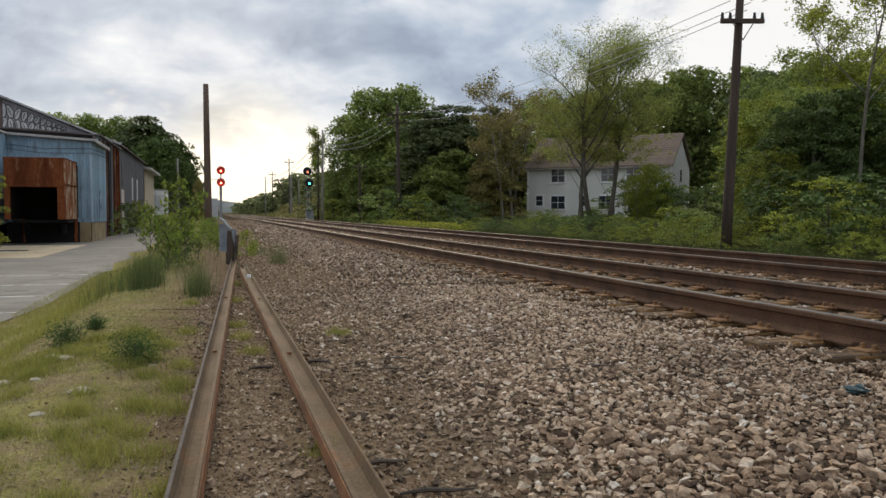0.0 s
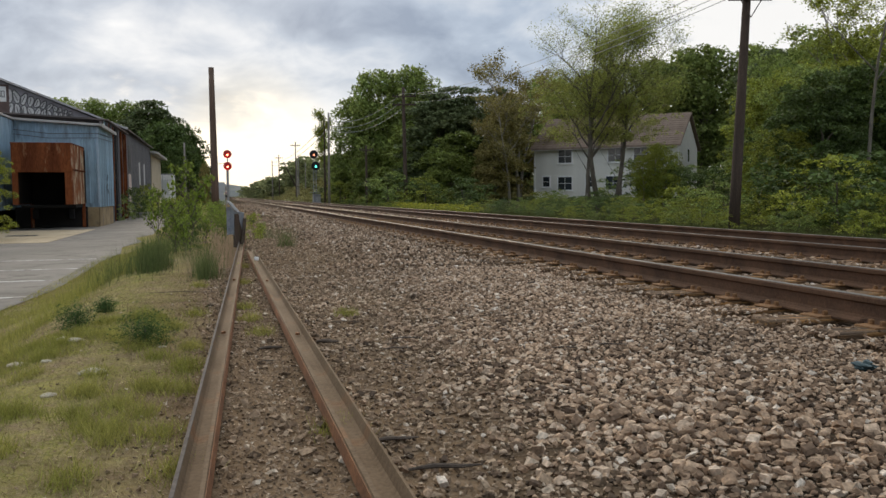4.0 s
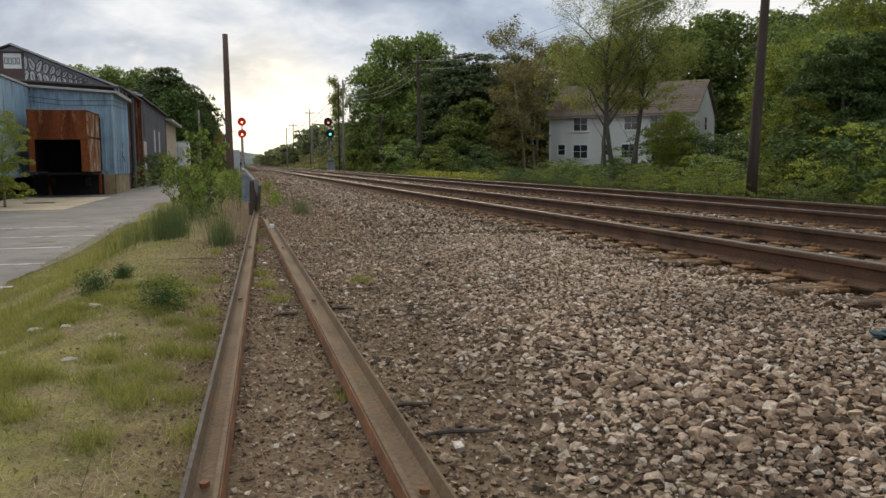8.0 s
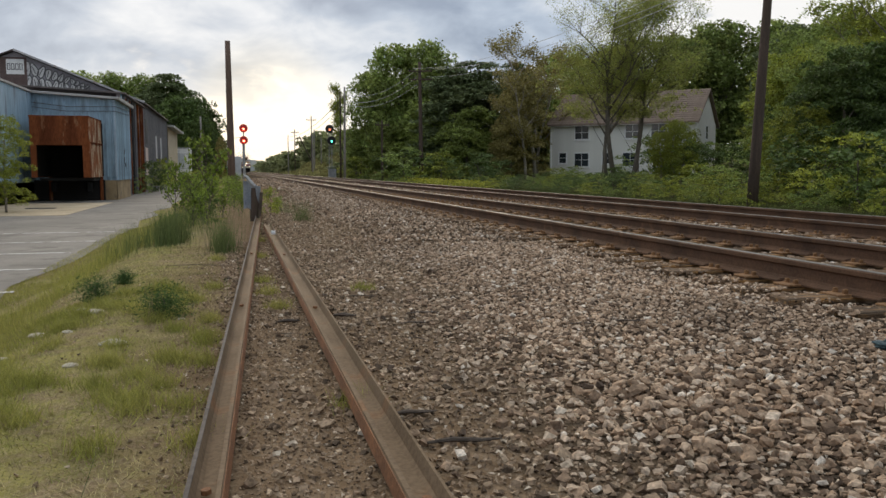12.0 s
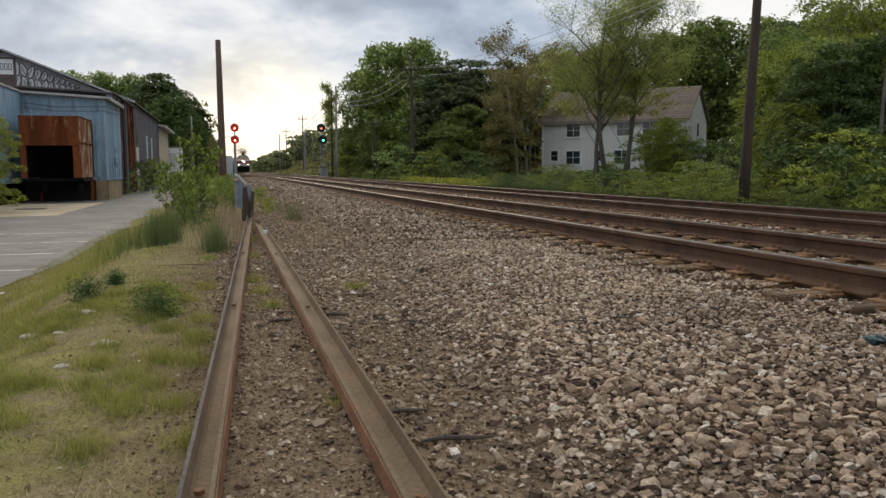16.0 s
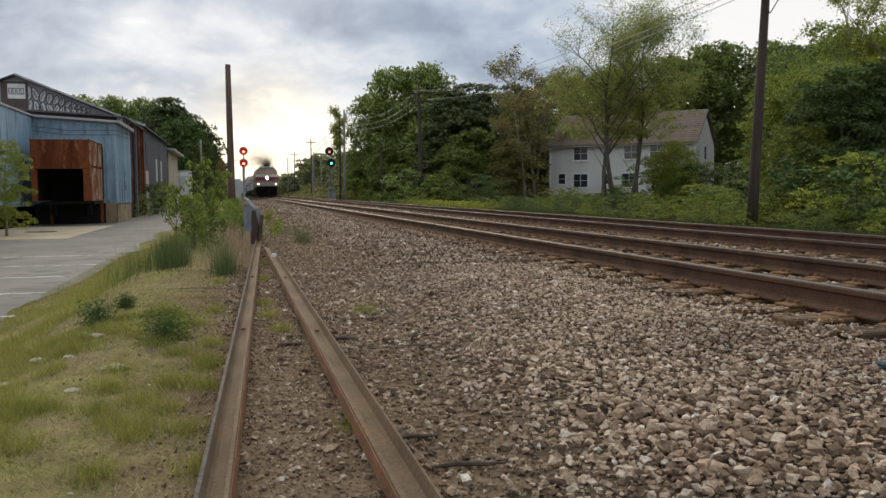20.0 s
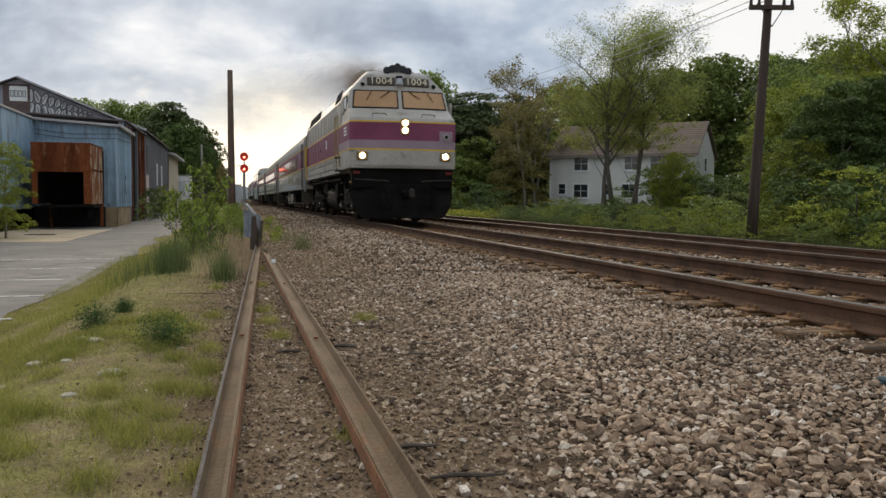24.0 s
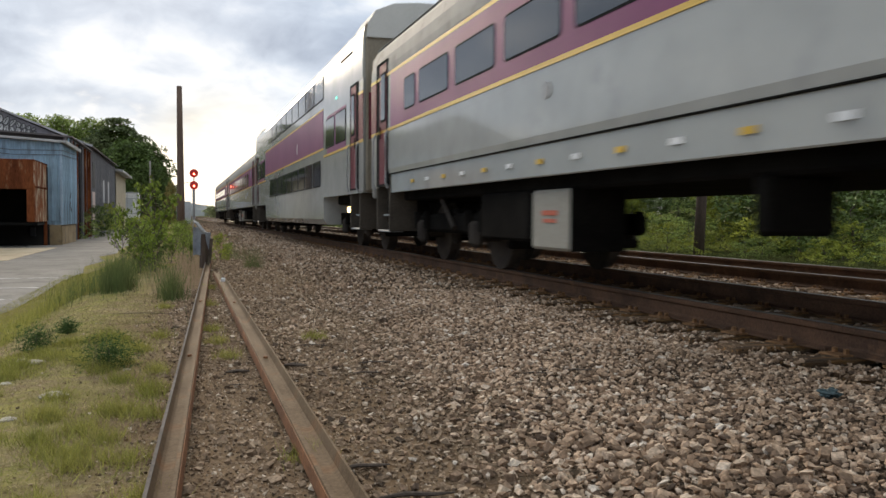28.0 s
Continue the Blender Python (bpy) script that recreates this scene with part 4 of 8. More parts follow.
def build_hall():
    """The long hall behind, with its gable towards the yard."""
    g = -0.6
    hall = holder("long_hall", "long grey sheet-metal hall with a low gable and faded maroon end", "warehouse")
    XR, XP, XL, Y0, Y1 = -6.40, -14.65, -22.9, 64.5, 88.0
    ZE, ZP = 5.80, 9.22
    bm = bmesh.new()
    f = [(XR, ZE), (XP, ZP), (XL, ZE), (XL, g), (XR, g)]
    part("gable_wall", sweep([(x, z) for x, z in f], [Y0, Y0 + 0.2], bm), GABLE, hall)
    # the lean-to between the loading annex and the gable
    plain_wall(hall, ((XR, 52.8), (XR, Y0), g, 5.45, 5.45), 0.2, MAROON)
    clad(hall, (XR + 0.01, 52.75, 0), 90, 5.6, 0.3, 5.45, 5.45, BLUE, 1.12)
    clad(hall, (XR + 0.01, 58.4, 0), 90, 6.0, g, 5.45, 5.45, MAROON, 1.2)
    slab(hall, "lean_to_roof", [(-14.0, 52.7, 5.9), (XR + 0.3, 52.7, 5.45), (XR + 0.3, Y0, 5.45), (-14.0, Y0, 5.9)], 0.08, ROOFDARK)
    plain_wall(hall, ((XR, Y0 + 0.2), (XR, Y1), g, ZE, ZE), 0.2, GREYSHEET)
    clad(hall, (XR + 0.01, 64.5, 0), 90, Y1 - 64.5, g + 0.3, ZE, ZE, GREYSHEET, 1.17)
    plain_wall(hall, ((XL, Y1), (XR, Y1), g, ZE, ZE), 0.2, GREYSHEET)
    plain_wall(hall, ((XL, Y0 + 0.2), (XL, Y1), g, ZE, ZE), 0.2, GREYSHEET)
    slab(hall, "roof", [(XP, Y0 - 0.4, ZP + 0.05), (XR + 0.35, Y0 - 0.4, ZE - 0.05), (XR + 0.35, Y1, ZE - 0.05), (XP, Y1, ZP + 0.05)], 0.09, ROOFDARK)
    slab(hall, "roof", [(XP, Y0 - 0.4, ZP + 0.05), (XL - 0.35, Y0 - 0.4, ZE - 0.05), (XL - 0.35, Y1, ZE - 0.05), (XP, Y1, ZP + 0.05)], 0.09, ROOFDARK)
    # rusty downpipes and a pale door on the maroon end, small windows along the wall
    for y, r, m in ((53.6, 0.10, GREYSHEET), (54.4, 0.06, RUSTBOX), (55.5, 0.08, GREYSHEET), (56.6, 0.05, RUSTBOX), (57.6, 0.09, BLACK), (59.2, 0.07, GREYSHEET), (60.8, 0.10, RUSTBOX), (62.6, 0.09, RUSTBOX), (63.9, 0.07, RUSTBOX)):
        part("downpipe", rod((XR + 0.12, y, g), (XR + 0.12, y, 5.4), r), m, hall)
    part("rust_streak_sheet", box((0.03, 0.7, ZE - g - 0.2), (XR + 0.05, 61.6, (ZE + g) / 2), 0.006), RUSTBOX, hall, "rusted sheet panel")
    d = part("door", box((0.06, 2.0, 2.9), (XR + 0.06, 66.9, 1.2), 0.01), surf("pale_pink_door", (0.48, 0.38, 0.34), (0.56, 0.45, 0.40), 2, 0.7), hall, "faded pale pink door")
    part("door_window", box((0.05, 1.6, 1.9), (XR + 0.06, 67.2, 3.9), 0.01), BLACK, hall)
    for y in (75.3, 80.0):
        part("window", box((0.06, 1.2, 1.9), (XR + 0.06, y, 2.9), 0.01), surf("pale_window_board", (0.40, 0.41, 0.42), (0.50, 0.50, 0.50), 2, 0.7), hall)
    part("vent", box((0.5, 0.5, 0.5), (-6.9, 70.0, ZE + 0.38), 0.03), FASCIA, hall)
    part("edge_trim", box((9.2, 0.08, 0.14), bevel=0.01), ROOFTIN, hall).matrix_basis = pose((XR + XP) / 2 + 0.15, Y0 - 0.42, (ZE + ZP) / 2 + 0.07, 0, math.degrees(math.atan2(ZP - ZE + 0.1, XR - XP + 0.35)), 0)
    # the sign and the sprayed lettering, kept as plain shapes
    sign = part("sign_board", box((1.15, 0.05, 1.05), (-14.62, Y0 - 0.05, 8.18), 0.02), WHITE, hall, "white board with an unreadable dark scrawl")
    part("peak_board", box((1.75, 0.03, 2.2), (-14.75, Y0 - 0.02, 7.75)), surf("gable_brown", (0.10, 0.07, 0.065), (0.14, 0.10, 0.09), 2, 0.8), hall)
    for i in range(4):
        for k, (w, hh, dx, dz) in enumerate(((0.05, 0.46, -0.08, 0), (0.05, 0.42, 0.08, 0.02), (0.2, 0.05, 0, 0.2), (0.2, 0.05, 0, -0.2))):
            part("scrawl", box((w, 0.02, hh), (-15.02 + 0.26 * i + dx, Y0 - 0.085, 8.18 + dz), 0.008), surf("scrawl_grey", (0.10, 0.10, 0.11), (0.16, 0.16, 0.17), 3, 0.8), sign)
    rng = random.Random(8)
    SPRAY = surf("spray_white", (0.46, 0.465, 0.47), (0.60, 0.60, 0.60), 3, 0.8)
    OUTLINE = surf("spray_dark", (0.07, 0.07, 0.075), (0.12, 0.12, 0.125), 3, 0.8)
    def stroke(name, pts, r, y, mat):
        """A sprayed line: a thin flat ribbon lying on the wall through the points."""
        bm = bmesh.new()
        rows = []
        for i, (px, pz) in enumerate(pts):
            qx, qz = pts[min(i + 1, len(pts) - 1)]
            ox, oz = pts[max(i - 1, 0)]
            dx, dz = qx - ox, qz - oz
            d = math.hypot(dx, dz) or 1.0
            rows.append([bm.verts.new((px - dz / d * r * s, yy, pz + dx / d * r * s)) for s, yy in ((-1, y), (1, y), (1, y + 0.008), (-1, y + 0.008))])
        for p, q in zip(rows, rows[1:]):
            for k in range(4):
                bm.faces.new((p[k], p[(k + 1) % 4], q[(k + 1) % 4], q[k]))
        bmesh.ops.recalc_face_normals(bm, faces=list(bm.faces))
        return part(name, bm, mat, hall)

    # two rows of sprayed bubble shapes that shrink along the slope, pale with dark outlines
    x = -13.85
    while x < -8.3:
        top = ZE + (ZP - ZE) * (XR - x) / (XR - XP) - 0.25
        for z0, z1 in ((6.62, 6.62 + (top - 6.62) * 0.50), (6.62 + (top - 6.62) * 0.50, top)):
            h = z1 - z0
            if h < 0.16:
                continue
            w = 0.17 + 0.24 * h
            cx, cz = x + rng.uniform(-0.05, 0.05), (z0 + z1) / 2
            lean = rng.uniform(-0.12, 0.12)
            ring = []
            for j in range(19):
                a = j * math.tau / 18
                q = 1 + 0.10 * math.sin(3 * a + x * 5) + rng.uniform(-0.04, 0.04)
                ring.append((cx + math.cos(a) * w * 0.62 * q + lean * math.sin(a), cz + math.sin(a) * h * 0.50 * q))
            bm = bmesh.new()
            vs = [bm.verts.new((px, Y0 - 0.014, pz)) for px, pz in ring[:-1]]
            bm.faces.new(vs)
            e = bmesh.ops.extrude_face_region(bm, geom=list(bm.faces))
            bmesh.ops.translate(bm, verts=[v for v in e["geom"] if isinstance(v, bmesh.types.BMVert)], vec=(0, 0.010, 0))
            part("sprayed_shape", bm, SPRAY, hall)
            stroke("sprayed_outline", ring[:-1] + [ring[0]], 0.035, Y0 - 0.024, OUTLINE)
            stroke("sprayed_stroke", [(cx + lean * k - 0.03, cz + h * 0.28 * k) for k in (-1, -0.3, 0.4, 1)], 0.026, Y0 - 0.024, OUTLINE)
        x += 0.25 + 0.11 * (top - 6.62)
    end = holder("cream_annex", "cream block building with a pale overhanging roof", "building")
    plain_wall(end, ((-6.3, 88.3), (-6.3, 103.0), g, 5.2, 5.2), 0.25, CREAM)
    plain_wall(end, ((-15.0, 88.3), (-6.3, 88.3), g, 5.2, 5.2), 0.25, CREAM)
    plain_wall(end, ((-15.0, 103.0), (-6.3, 103.0), g, 5.2, 5.2), 0.25, CREAM)
    slab(end, "roof", [(-15.5, 87.6, 6.5), (-5.6, 87.6, 5.2), (-5.6, 104, 5.2), (-15.5, 104, 6.5)], 0.22, FASCIA)


build_hall()


# ---- house ----
def build_house():
    h = holder("house", "two-storey pale grey clapboard house with brown shingle roof", "house", pose(32.6, 82.6, 0.5, 0, 0, -42))
    W, D, E, R = 14.9, 10.5, 5.25, 8.5
    # local x along the front, y into the house
    def wall(name, a, b, z0, za, zb):
        return plain_wall(h, (a, b, z0, za, zb), 0.2, SIDING, name)
    wall("front_wall", (0, 0), (W, 0), -0.6, E, E)
    wall("back_wall", (W, D), (0, D), -0.6, E, E)
    for x, s in ((0.0, 1), (W - 0.2, 1)):
        g = part("gable_wall", sweep([(0, -0.6), (D, -0.6), (D, E), (D / 2, R - 0.15), (0, E)], [x, x + 0.2], axis="x"), SIDING, h)
    # clapboards on the front and the gable
    rows = 24
    bh = (E + 0.2) / rows
    first = None
    for i in range(rows):
        m = pose(W / 2, -0.014, -0.2 + bh * (i + 0.5), 7, 0, 0)
        if first is None:
            first = part("clapboard", box((W, 0.018, bh * 1.02)), SIDING, h)
            first.matrix_basis = m
        else:
            again("clapboard", first, h, m)
    for i in range(38):
        z = -0.2 + bh * (i + 0.5)
        w = D - 0.02 if z < E else D * max(0.02, (R - 0.25 - z) / (R - 0.15 - E))
        if w < 0.3:
            continue
        c = part("clapboard", box((0.018, w, bh * 1.02), (W + 0.016, D / 2, z), turn=pose(0, 0, 0, 0, 7, 0)), SIDING, h)
    for y0, y1 in ((-0.5, D / 2), (D + 0.5, D / 2)):
        k = (R - E) / (D / 2)
        z0 = E - 0.5 * k
        slab(h, "roof", [(-0.35, y0, z0), (W + 0.35, y0, z0), (W + 0.35, y1, R), (-0.35, y1, R)], 0.16, SHINGLE)
    n = 15
    course = None
    for i in range(n):
        f = i / n
        m = pose(W / 2, -0.5 + (D / 2 + 0.5) * (f + 0.5 / n), E - 0.5 * (R - E) / (D / 2) + ((R - E) + 0.5 * (R - E) / (D / 2)) * (f + 0.5 / n) + 0.175, math.degrees(math.atan2(R - E, D / 2)) - 1.5, 0, 0)
        if course is None:
            course = part("shingle_course", box((W + 0.7, 0.42, 0.02)), SHINGLE, h)
            course.matrix_basis = m
        else:
            again("shingle_course", course, h, m)
    # grey strip paints the roof overhang's shade along the eave
    for y in (-0.52, D + 0.52):
        part("gutter", box((W + 0.7, 0.10, 0.08), (W / 2, y, E - 0.34), 0.02), surf("eave_shade_grey", (0.26, 0.25, 0.24), (0.33, 0.32, 0.30), 2, 0.7), h)
    for x in (0.03, W + 0.02):
        part("corner_board", box((0.14, 0.12, E - 0.3), (x, -0.03, E / 2 - 0.1), 0.01), WHITE, h)
    part("vent_pipe", rod((9.6, 2.2, 6.4), (9.6, 2.2, 7.55), 0.10), WHITE, h, "white roof vent pipe")

    def window(x, z, w, ht, side=False):
        win = part("window_frame", box((w + 0.22, 0.07, ht + 0.22), bevel=0.012), WHITE, h)
        win.matrix_basis = pose(W + 0.04, x, z, 0, 0, 90) if side else pose(x, -0.045, z)
        k = 2 if w > 1.0 else 1
        for i in range(k):
            pw = w / k - 0.05
            for s in (-1, 1):
                part("pane", box((pw, 0.02, ht / 2 - 0.04), ((i - (k - 1) / 2) * w / k, -0.034, s * ht / 4)), GLASS_DARK, win)
        part("sill", box((w + 0.34, 0.14, 0.06), (0, -0.05, -ht / 2 - 0.12), 0.01), WHITE, win)

    for x in (3.3, 8.6, 11.2):
        window(x + 0.1, 4.25, 1.45, 1.35)
    for x in (3.3, 8.4, 11.4):
        window(x + 0.1, 1.45, 1.5, 1.35)
    window(1.35, 1.65, 0.75, 1.05)
    window(6.0, 1.6, 0.75, 1.05)
    window(3.0, 1.6, 0.9, 1.3, True)
    window(5.2, 4.2, 0.9, 1.3, True)


build_house()


# ---- poles, wires and signals ----
def utility_pole(x, y, z0, top, r, lean=(0, 0), arms=(), mat=None, label="dark weathered wooden utility pole", arm_len=2.4, yaw=0.0, name="utility_pole"):
    p = holder(name, label, "utility pole", pose(x, y, z0))
    hgt = top - z0
    part("pole", tube([(lean[0] * f, lean[1] * f, hgt * f) for f in (-0.03, 0.25, 0.5, 0.75, 1)], [r * (1 - 0.35 * f) for f in (0, 0.25, 0.5, 0.75, 1)], 10), mat or POLE, p, smooth=True)
    for a in arms:
        f = a / hgt
        c = Vector((lean[0] * f, lean[1] * f, a))
        t = pose(0, 0, 0, 0, 0, yaw)
        arm = part("crossarm", box((arm_len, 0.11, 0.13), bevel=0.012), mat or POLE, p)
        arm.matrix_basis = Matrix.Translation(c + Vector((0, -r, 0))) @ t
        for k in (-0.46, -0.28, 0.28, 0.46):
            part("insulator", rod((arm_len * k, 0, 0.06), (arm_len * k, 0, 0.24), 0.055, 0.035, 8), BLACK, arm)
        for s in (-1, 1):
            part("brace", rod((arm_len * 0.25 * s, -0.07, -0.04), (0, -0.07, -0.55), 0.015, n=5), mat or POLE, arm)
    return p


utility_pole(14.4, 20.9, -0.3, 7.6, 0.165, (0.42, 0.05), (6.72,), label="dark leaning wooden utility pole with a crossarm of insulators", arm_len=1.25, yaw=-15)
utility_pole(18.0, 80.0, -0.2, 11.4, 0.22, (-0.15, 0), (10.7, 9.9), arm_len=2.3, yaw=-20)
utility_pole(12.0, 92.1, -0.2, 10.0, 0.15, (0.1, 0), (), POLE_GREY, "pale grey wooden utility pole")
utility_pole(11.65, 92.9, -0.2, 9.6, 0.11, (0.05, 0), ())
utility_pole(15.5, 88.0, -0.2, 6.2, 0.15, (0.0, 0), (5.9,), POLE, "low dark wooden pole with a lamp arm", 1.5)
utility_pole(-0.08, 46.8, -0.35, 7.85, 0.225, (-0.05, 0), (), POST, label="bare dark wooden post with a cut-off top", name="cut_pole")
for x, y, top, m in ((13.0, 203.9, 9.4, POLE_GREY), (15.3, 213.6, 11.2, POLE), (15.7, 172.0, 11.9, POLE), (17.0, 180.0, 9.6, POLE_GREY), (19.5, 190.0, 8.4, POLE_GREY), (14.6, 158.0, 7.6, POLE_GREY)):
    utility_pole(x, y, -0.2, top, 0.14, (0, 0), (top - 0.6,) if m is POLE else (), m, "far wooden utility pole beside the line", 2.0)
tagged(part("guy_pole", tube([(16.0, 208.0, 9.2), (20.8, 209.8, -0.3)], [0.14, 0.14], 6), POLE), "leaning wooden brace pole beside the line", "pole")
utility_pole(-3.2, 92.0, -0.6, 6.6, 0.13, (0, 0), (), POLE_GREY, "slim grey post among the bushes")


def wire(a, b, sag, r, mat, label):
    a, b = Vector(a), Vector(b)
    pts = [a.lerp(b, i / 14) - Vector((0, 0, sag * 4 * (i / 14) * (1 - i / 14))) for i in range(15)]
    w = part("overhead_wire", tube(pts, [r] * 15, 5), mat)
    tagged(w, label, "wire", "overhead wires")


for dz, dx in ((10.75, 0.9), (10.75, -0.8), (10.0, 0.6)):
    wire((18.0 + dx, 79.9, dz), (14.75 + dx * 0.4, 20.9, 7.0 + (dz - 10.75) * 0.3), 0.9, 0.012, WIRE_PALE, "pale weathered overhead wire in a long sag")
for a, b in ((10.75, 9.2), (10.0, 8.6), (9.3, 8.2)):
    wire((17.6, 80.0, a), (12.1, 92.0, b), 1.1, 0.024, WIRE_PALE, "thick pale cable sagging between poles")
for k, x in enumerate((14.6, 15.1, 15.5)):
    wire((x, 20.9, 7.05), (x - 3.0, -40.0, 8.4), 0.8, 0.011, WIRE_PALE, "pale weathered overhead wire in a long sag")
for z in (9.0, 8.2):
    wire((12.0, 92.1, z), (13.0, 203.9, z), 1.3, 0.03, CABLE, "dark overhead wire along the line")


def signal_head(parent, at, colour, strength, facing, size=0.48):
    head = part("signal_disc", rod((0, 0, 0), (0, 0.05, 0), size, n=24), BLACK if strength < 6 else RED_GLOW_PAINT, parent)
    head.matrix_basis = pose(*at)
    part("lamp_hood", rod((0, -0.28, 0.02), (0, 0, 0.02), size * 0.36, n=14), BLACK if strength < 6 else RED_GLOW_PAINT, head)
    part("lens", rod((0, -0.292, -0.10), (0, -0.284, -0.10), size * 0.24, n=14), glowing("signal_" + colour[0], colour[1], strength), head, colour[0] + " lit signal lens")
    part("lamp_case", box((0.3, 0.4, 0.4), (0, 0.26, 0), 0.04), BLACK, head)


# red colour on disc and hood stands in for the lamps' glow
RED_GLOW_PAINT = surf("painted_red_glow", (0.52, 0.035, 0.03), (0.62, 0.06, 0.05), 3, 0.7, fine=0.1)


def build_signals():
    s = holder("railway_signal", "slim steel signal mast showing two red lights", "railway signal", pose(1.27, 99.0, -0.1))
    part("mast", rod((0, 0, 0), (0, 0, 6.2), 0.07), SIGNAL_GREY, s)
    part("base", box((0.5, 0.5, 0.3), (0, 0, 0.12), 0.03), CONCRETE, s)
    for z in (5.85, 4.48):
        signal_head(s, (0, -0.15, z), ("red", (1.0, 0.16, 0.08)), 12.0, 0)
    part("arm", rod((-1.2, 0.1, 4.7), (0, 0.1, 4.9), 0.03, n=6), SIGNAL_GREY, s)
    part("ladder", box((0.3, 0.03, 4.6), (-0.02, 0.2, 2.5)), SIGNAL_GREY, s)
    c = holder("equipment_cabinet", "tall pale grey trackside equipment cabinet", "cabinet", pose(0.15, 97.5, -0.2))
    part("body", box((1.5, 1.6, 2.7), (0, 0, 1.35), 0.04), surf("cabinet_grey", (0.42, 0.44, 0.47), (0.50, 0.52, 0.54), 1.5, 0.6), c)
    part("door", box((0.6, 0.03, 2.3), (-0.35, -0.81, 1.3), 0.01), surf("cabinet_grey", (0, 0, 0), (0, 0, 0)), c)
    part("door", box((0.6, 0.03, 2.3), (0.35, -0.81, 1.3), 0.01), surf("cabinet_grey", (0, 0, 0), (0, 0, 0)), c)
    t = holder("railway_signal", "lattice signal mast with a dim red and a green light", "railway signal", pose(11.2, 98.6, -0.2))
    for dx in (-0.16, 0.16):
        part("mast", rod((dx, 0, 0), (dx, 0, 6.1), 0.04, n=6), SIGNAL_GREY, t)
    for i in range(10):
        part("rung", rod((-0.16, 0, 0.4 + i * 0.42), (0.16, 0, 0.62 + i * 0.42), 0.02, n=5), SIGNAL_GREY, t)
    signal_head(t, (-0.1, -0.2, 5.95), ("dim_red", (1.0, 0.25, 0.12)), 1.6, 0, 0.5)
    signal_head(t, (0.1, -0.2, 4.6), ("green", (0.10, 0.85, 0.62)), 3.5, 0, 0.5)
    part("platform", box((1.1, 0.7, 0.05), (0, 0, 1.5), 0.01), SIGNAL_GREY, t)
    part("relay_case", box((0.9, 0.5, 1.2), (0.2, 0.3, 0.7), 0.03), SIGNAL_GREY, t)


build_signals()


def build_truck():
    t = holder("box_truck", "white box truck parked beside the hall", "truck", pose(-6.35, 109.2, -0.6))
    part("cargo_box", box((2.4, 6.0, 3.2), (0, 0.5, 2.7), 0.06), WHITE, t)
    part("rear_door", box((2.1, 0.05, 2.7), (0, -2.53, 2.6), 0.01), surf("truck_door", (0.66, 0.67, 0.67), (0.75, 0.75, 0.74), 2, 0.6), t)
    part("door_mark", box((0.9, 0.02, 1.6), (0.2, -2.565, 2.7)), surf("faint_mark", (0.42, 0.45, 0.47), (0.5, 0.52, 0.54), 3, 0.7), t)
    for x in (-1.12, 0.0, 1.12):
        part("door_post", box((0.07, 0.04, 2.9), (x, -2.57, 2.65), 0.008), SIGNAL_GREY, t)
    for z in (1.75, 3.55):
        part("door_bar", box((2.1, 0.03, 0.06), (0, -2.575, z), 0.008), SIGNAL_GREY, t)
    part("door_mark", box((0.55, 0.02, 0.5), (-0.55, -2.566, 1.9)), surf("dark_mark", (0.16, 0.17, 0.19), (0.24, 0.25, 0.27), 3, 0.7), t)
    part("roof_cap", box((2.44, 0.12, 0.14), (0, -2.52, 4.24), 0.02), SIGNAL_GREY, t)
    part("chassis", box((1.2, 7.6, 0.3), (0, 1.0, 0.85), 0.03), BLACK, t)
    part("bumper", box((2.3, 0.15, 0.25), (0, -2.6, 0.6), 0.03), BLACK, t)
    part("cab", box((2.2, 1.9, 2.2), (0, 4.6, 1.8), 0.25), WHITE, t)
    for x in (-1.0, 1.0):
        for y in (-1.4, 4.4):
            part("wheel", rod((x - 0.14, y, 0.48), (x + 0.14, y, 0.48), 0.48, n=18), BLACK, t)


build_truck()


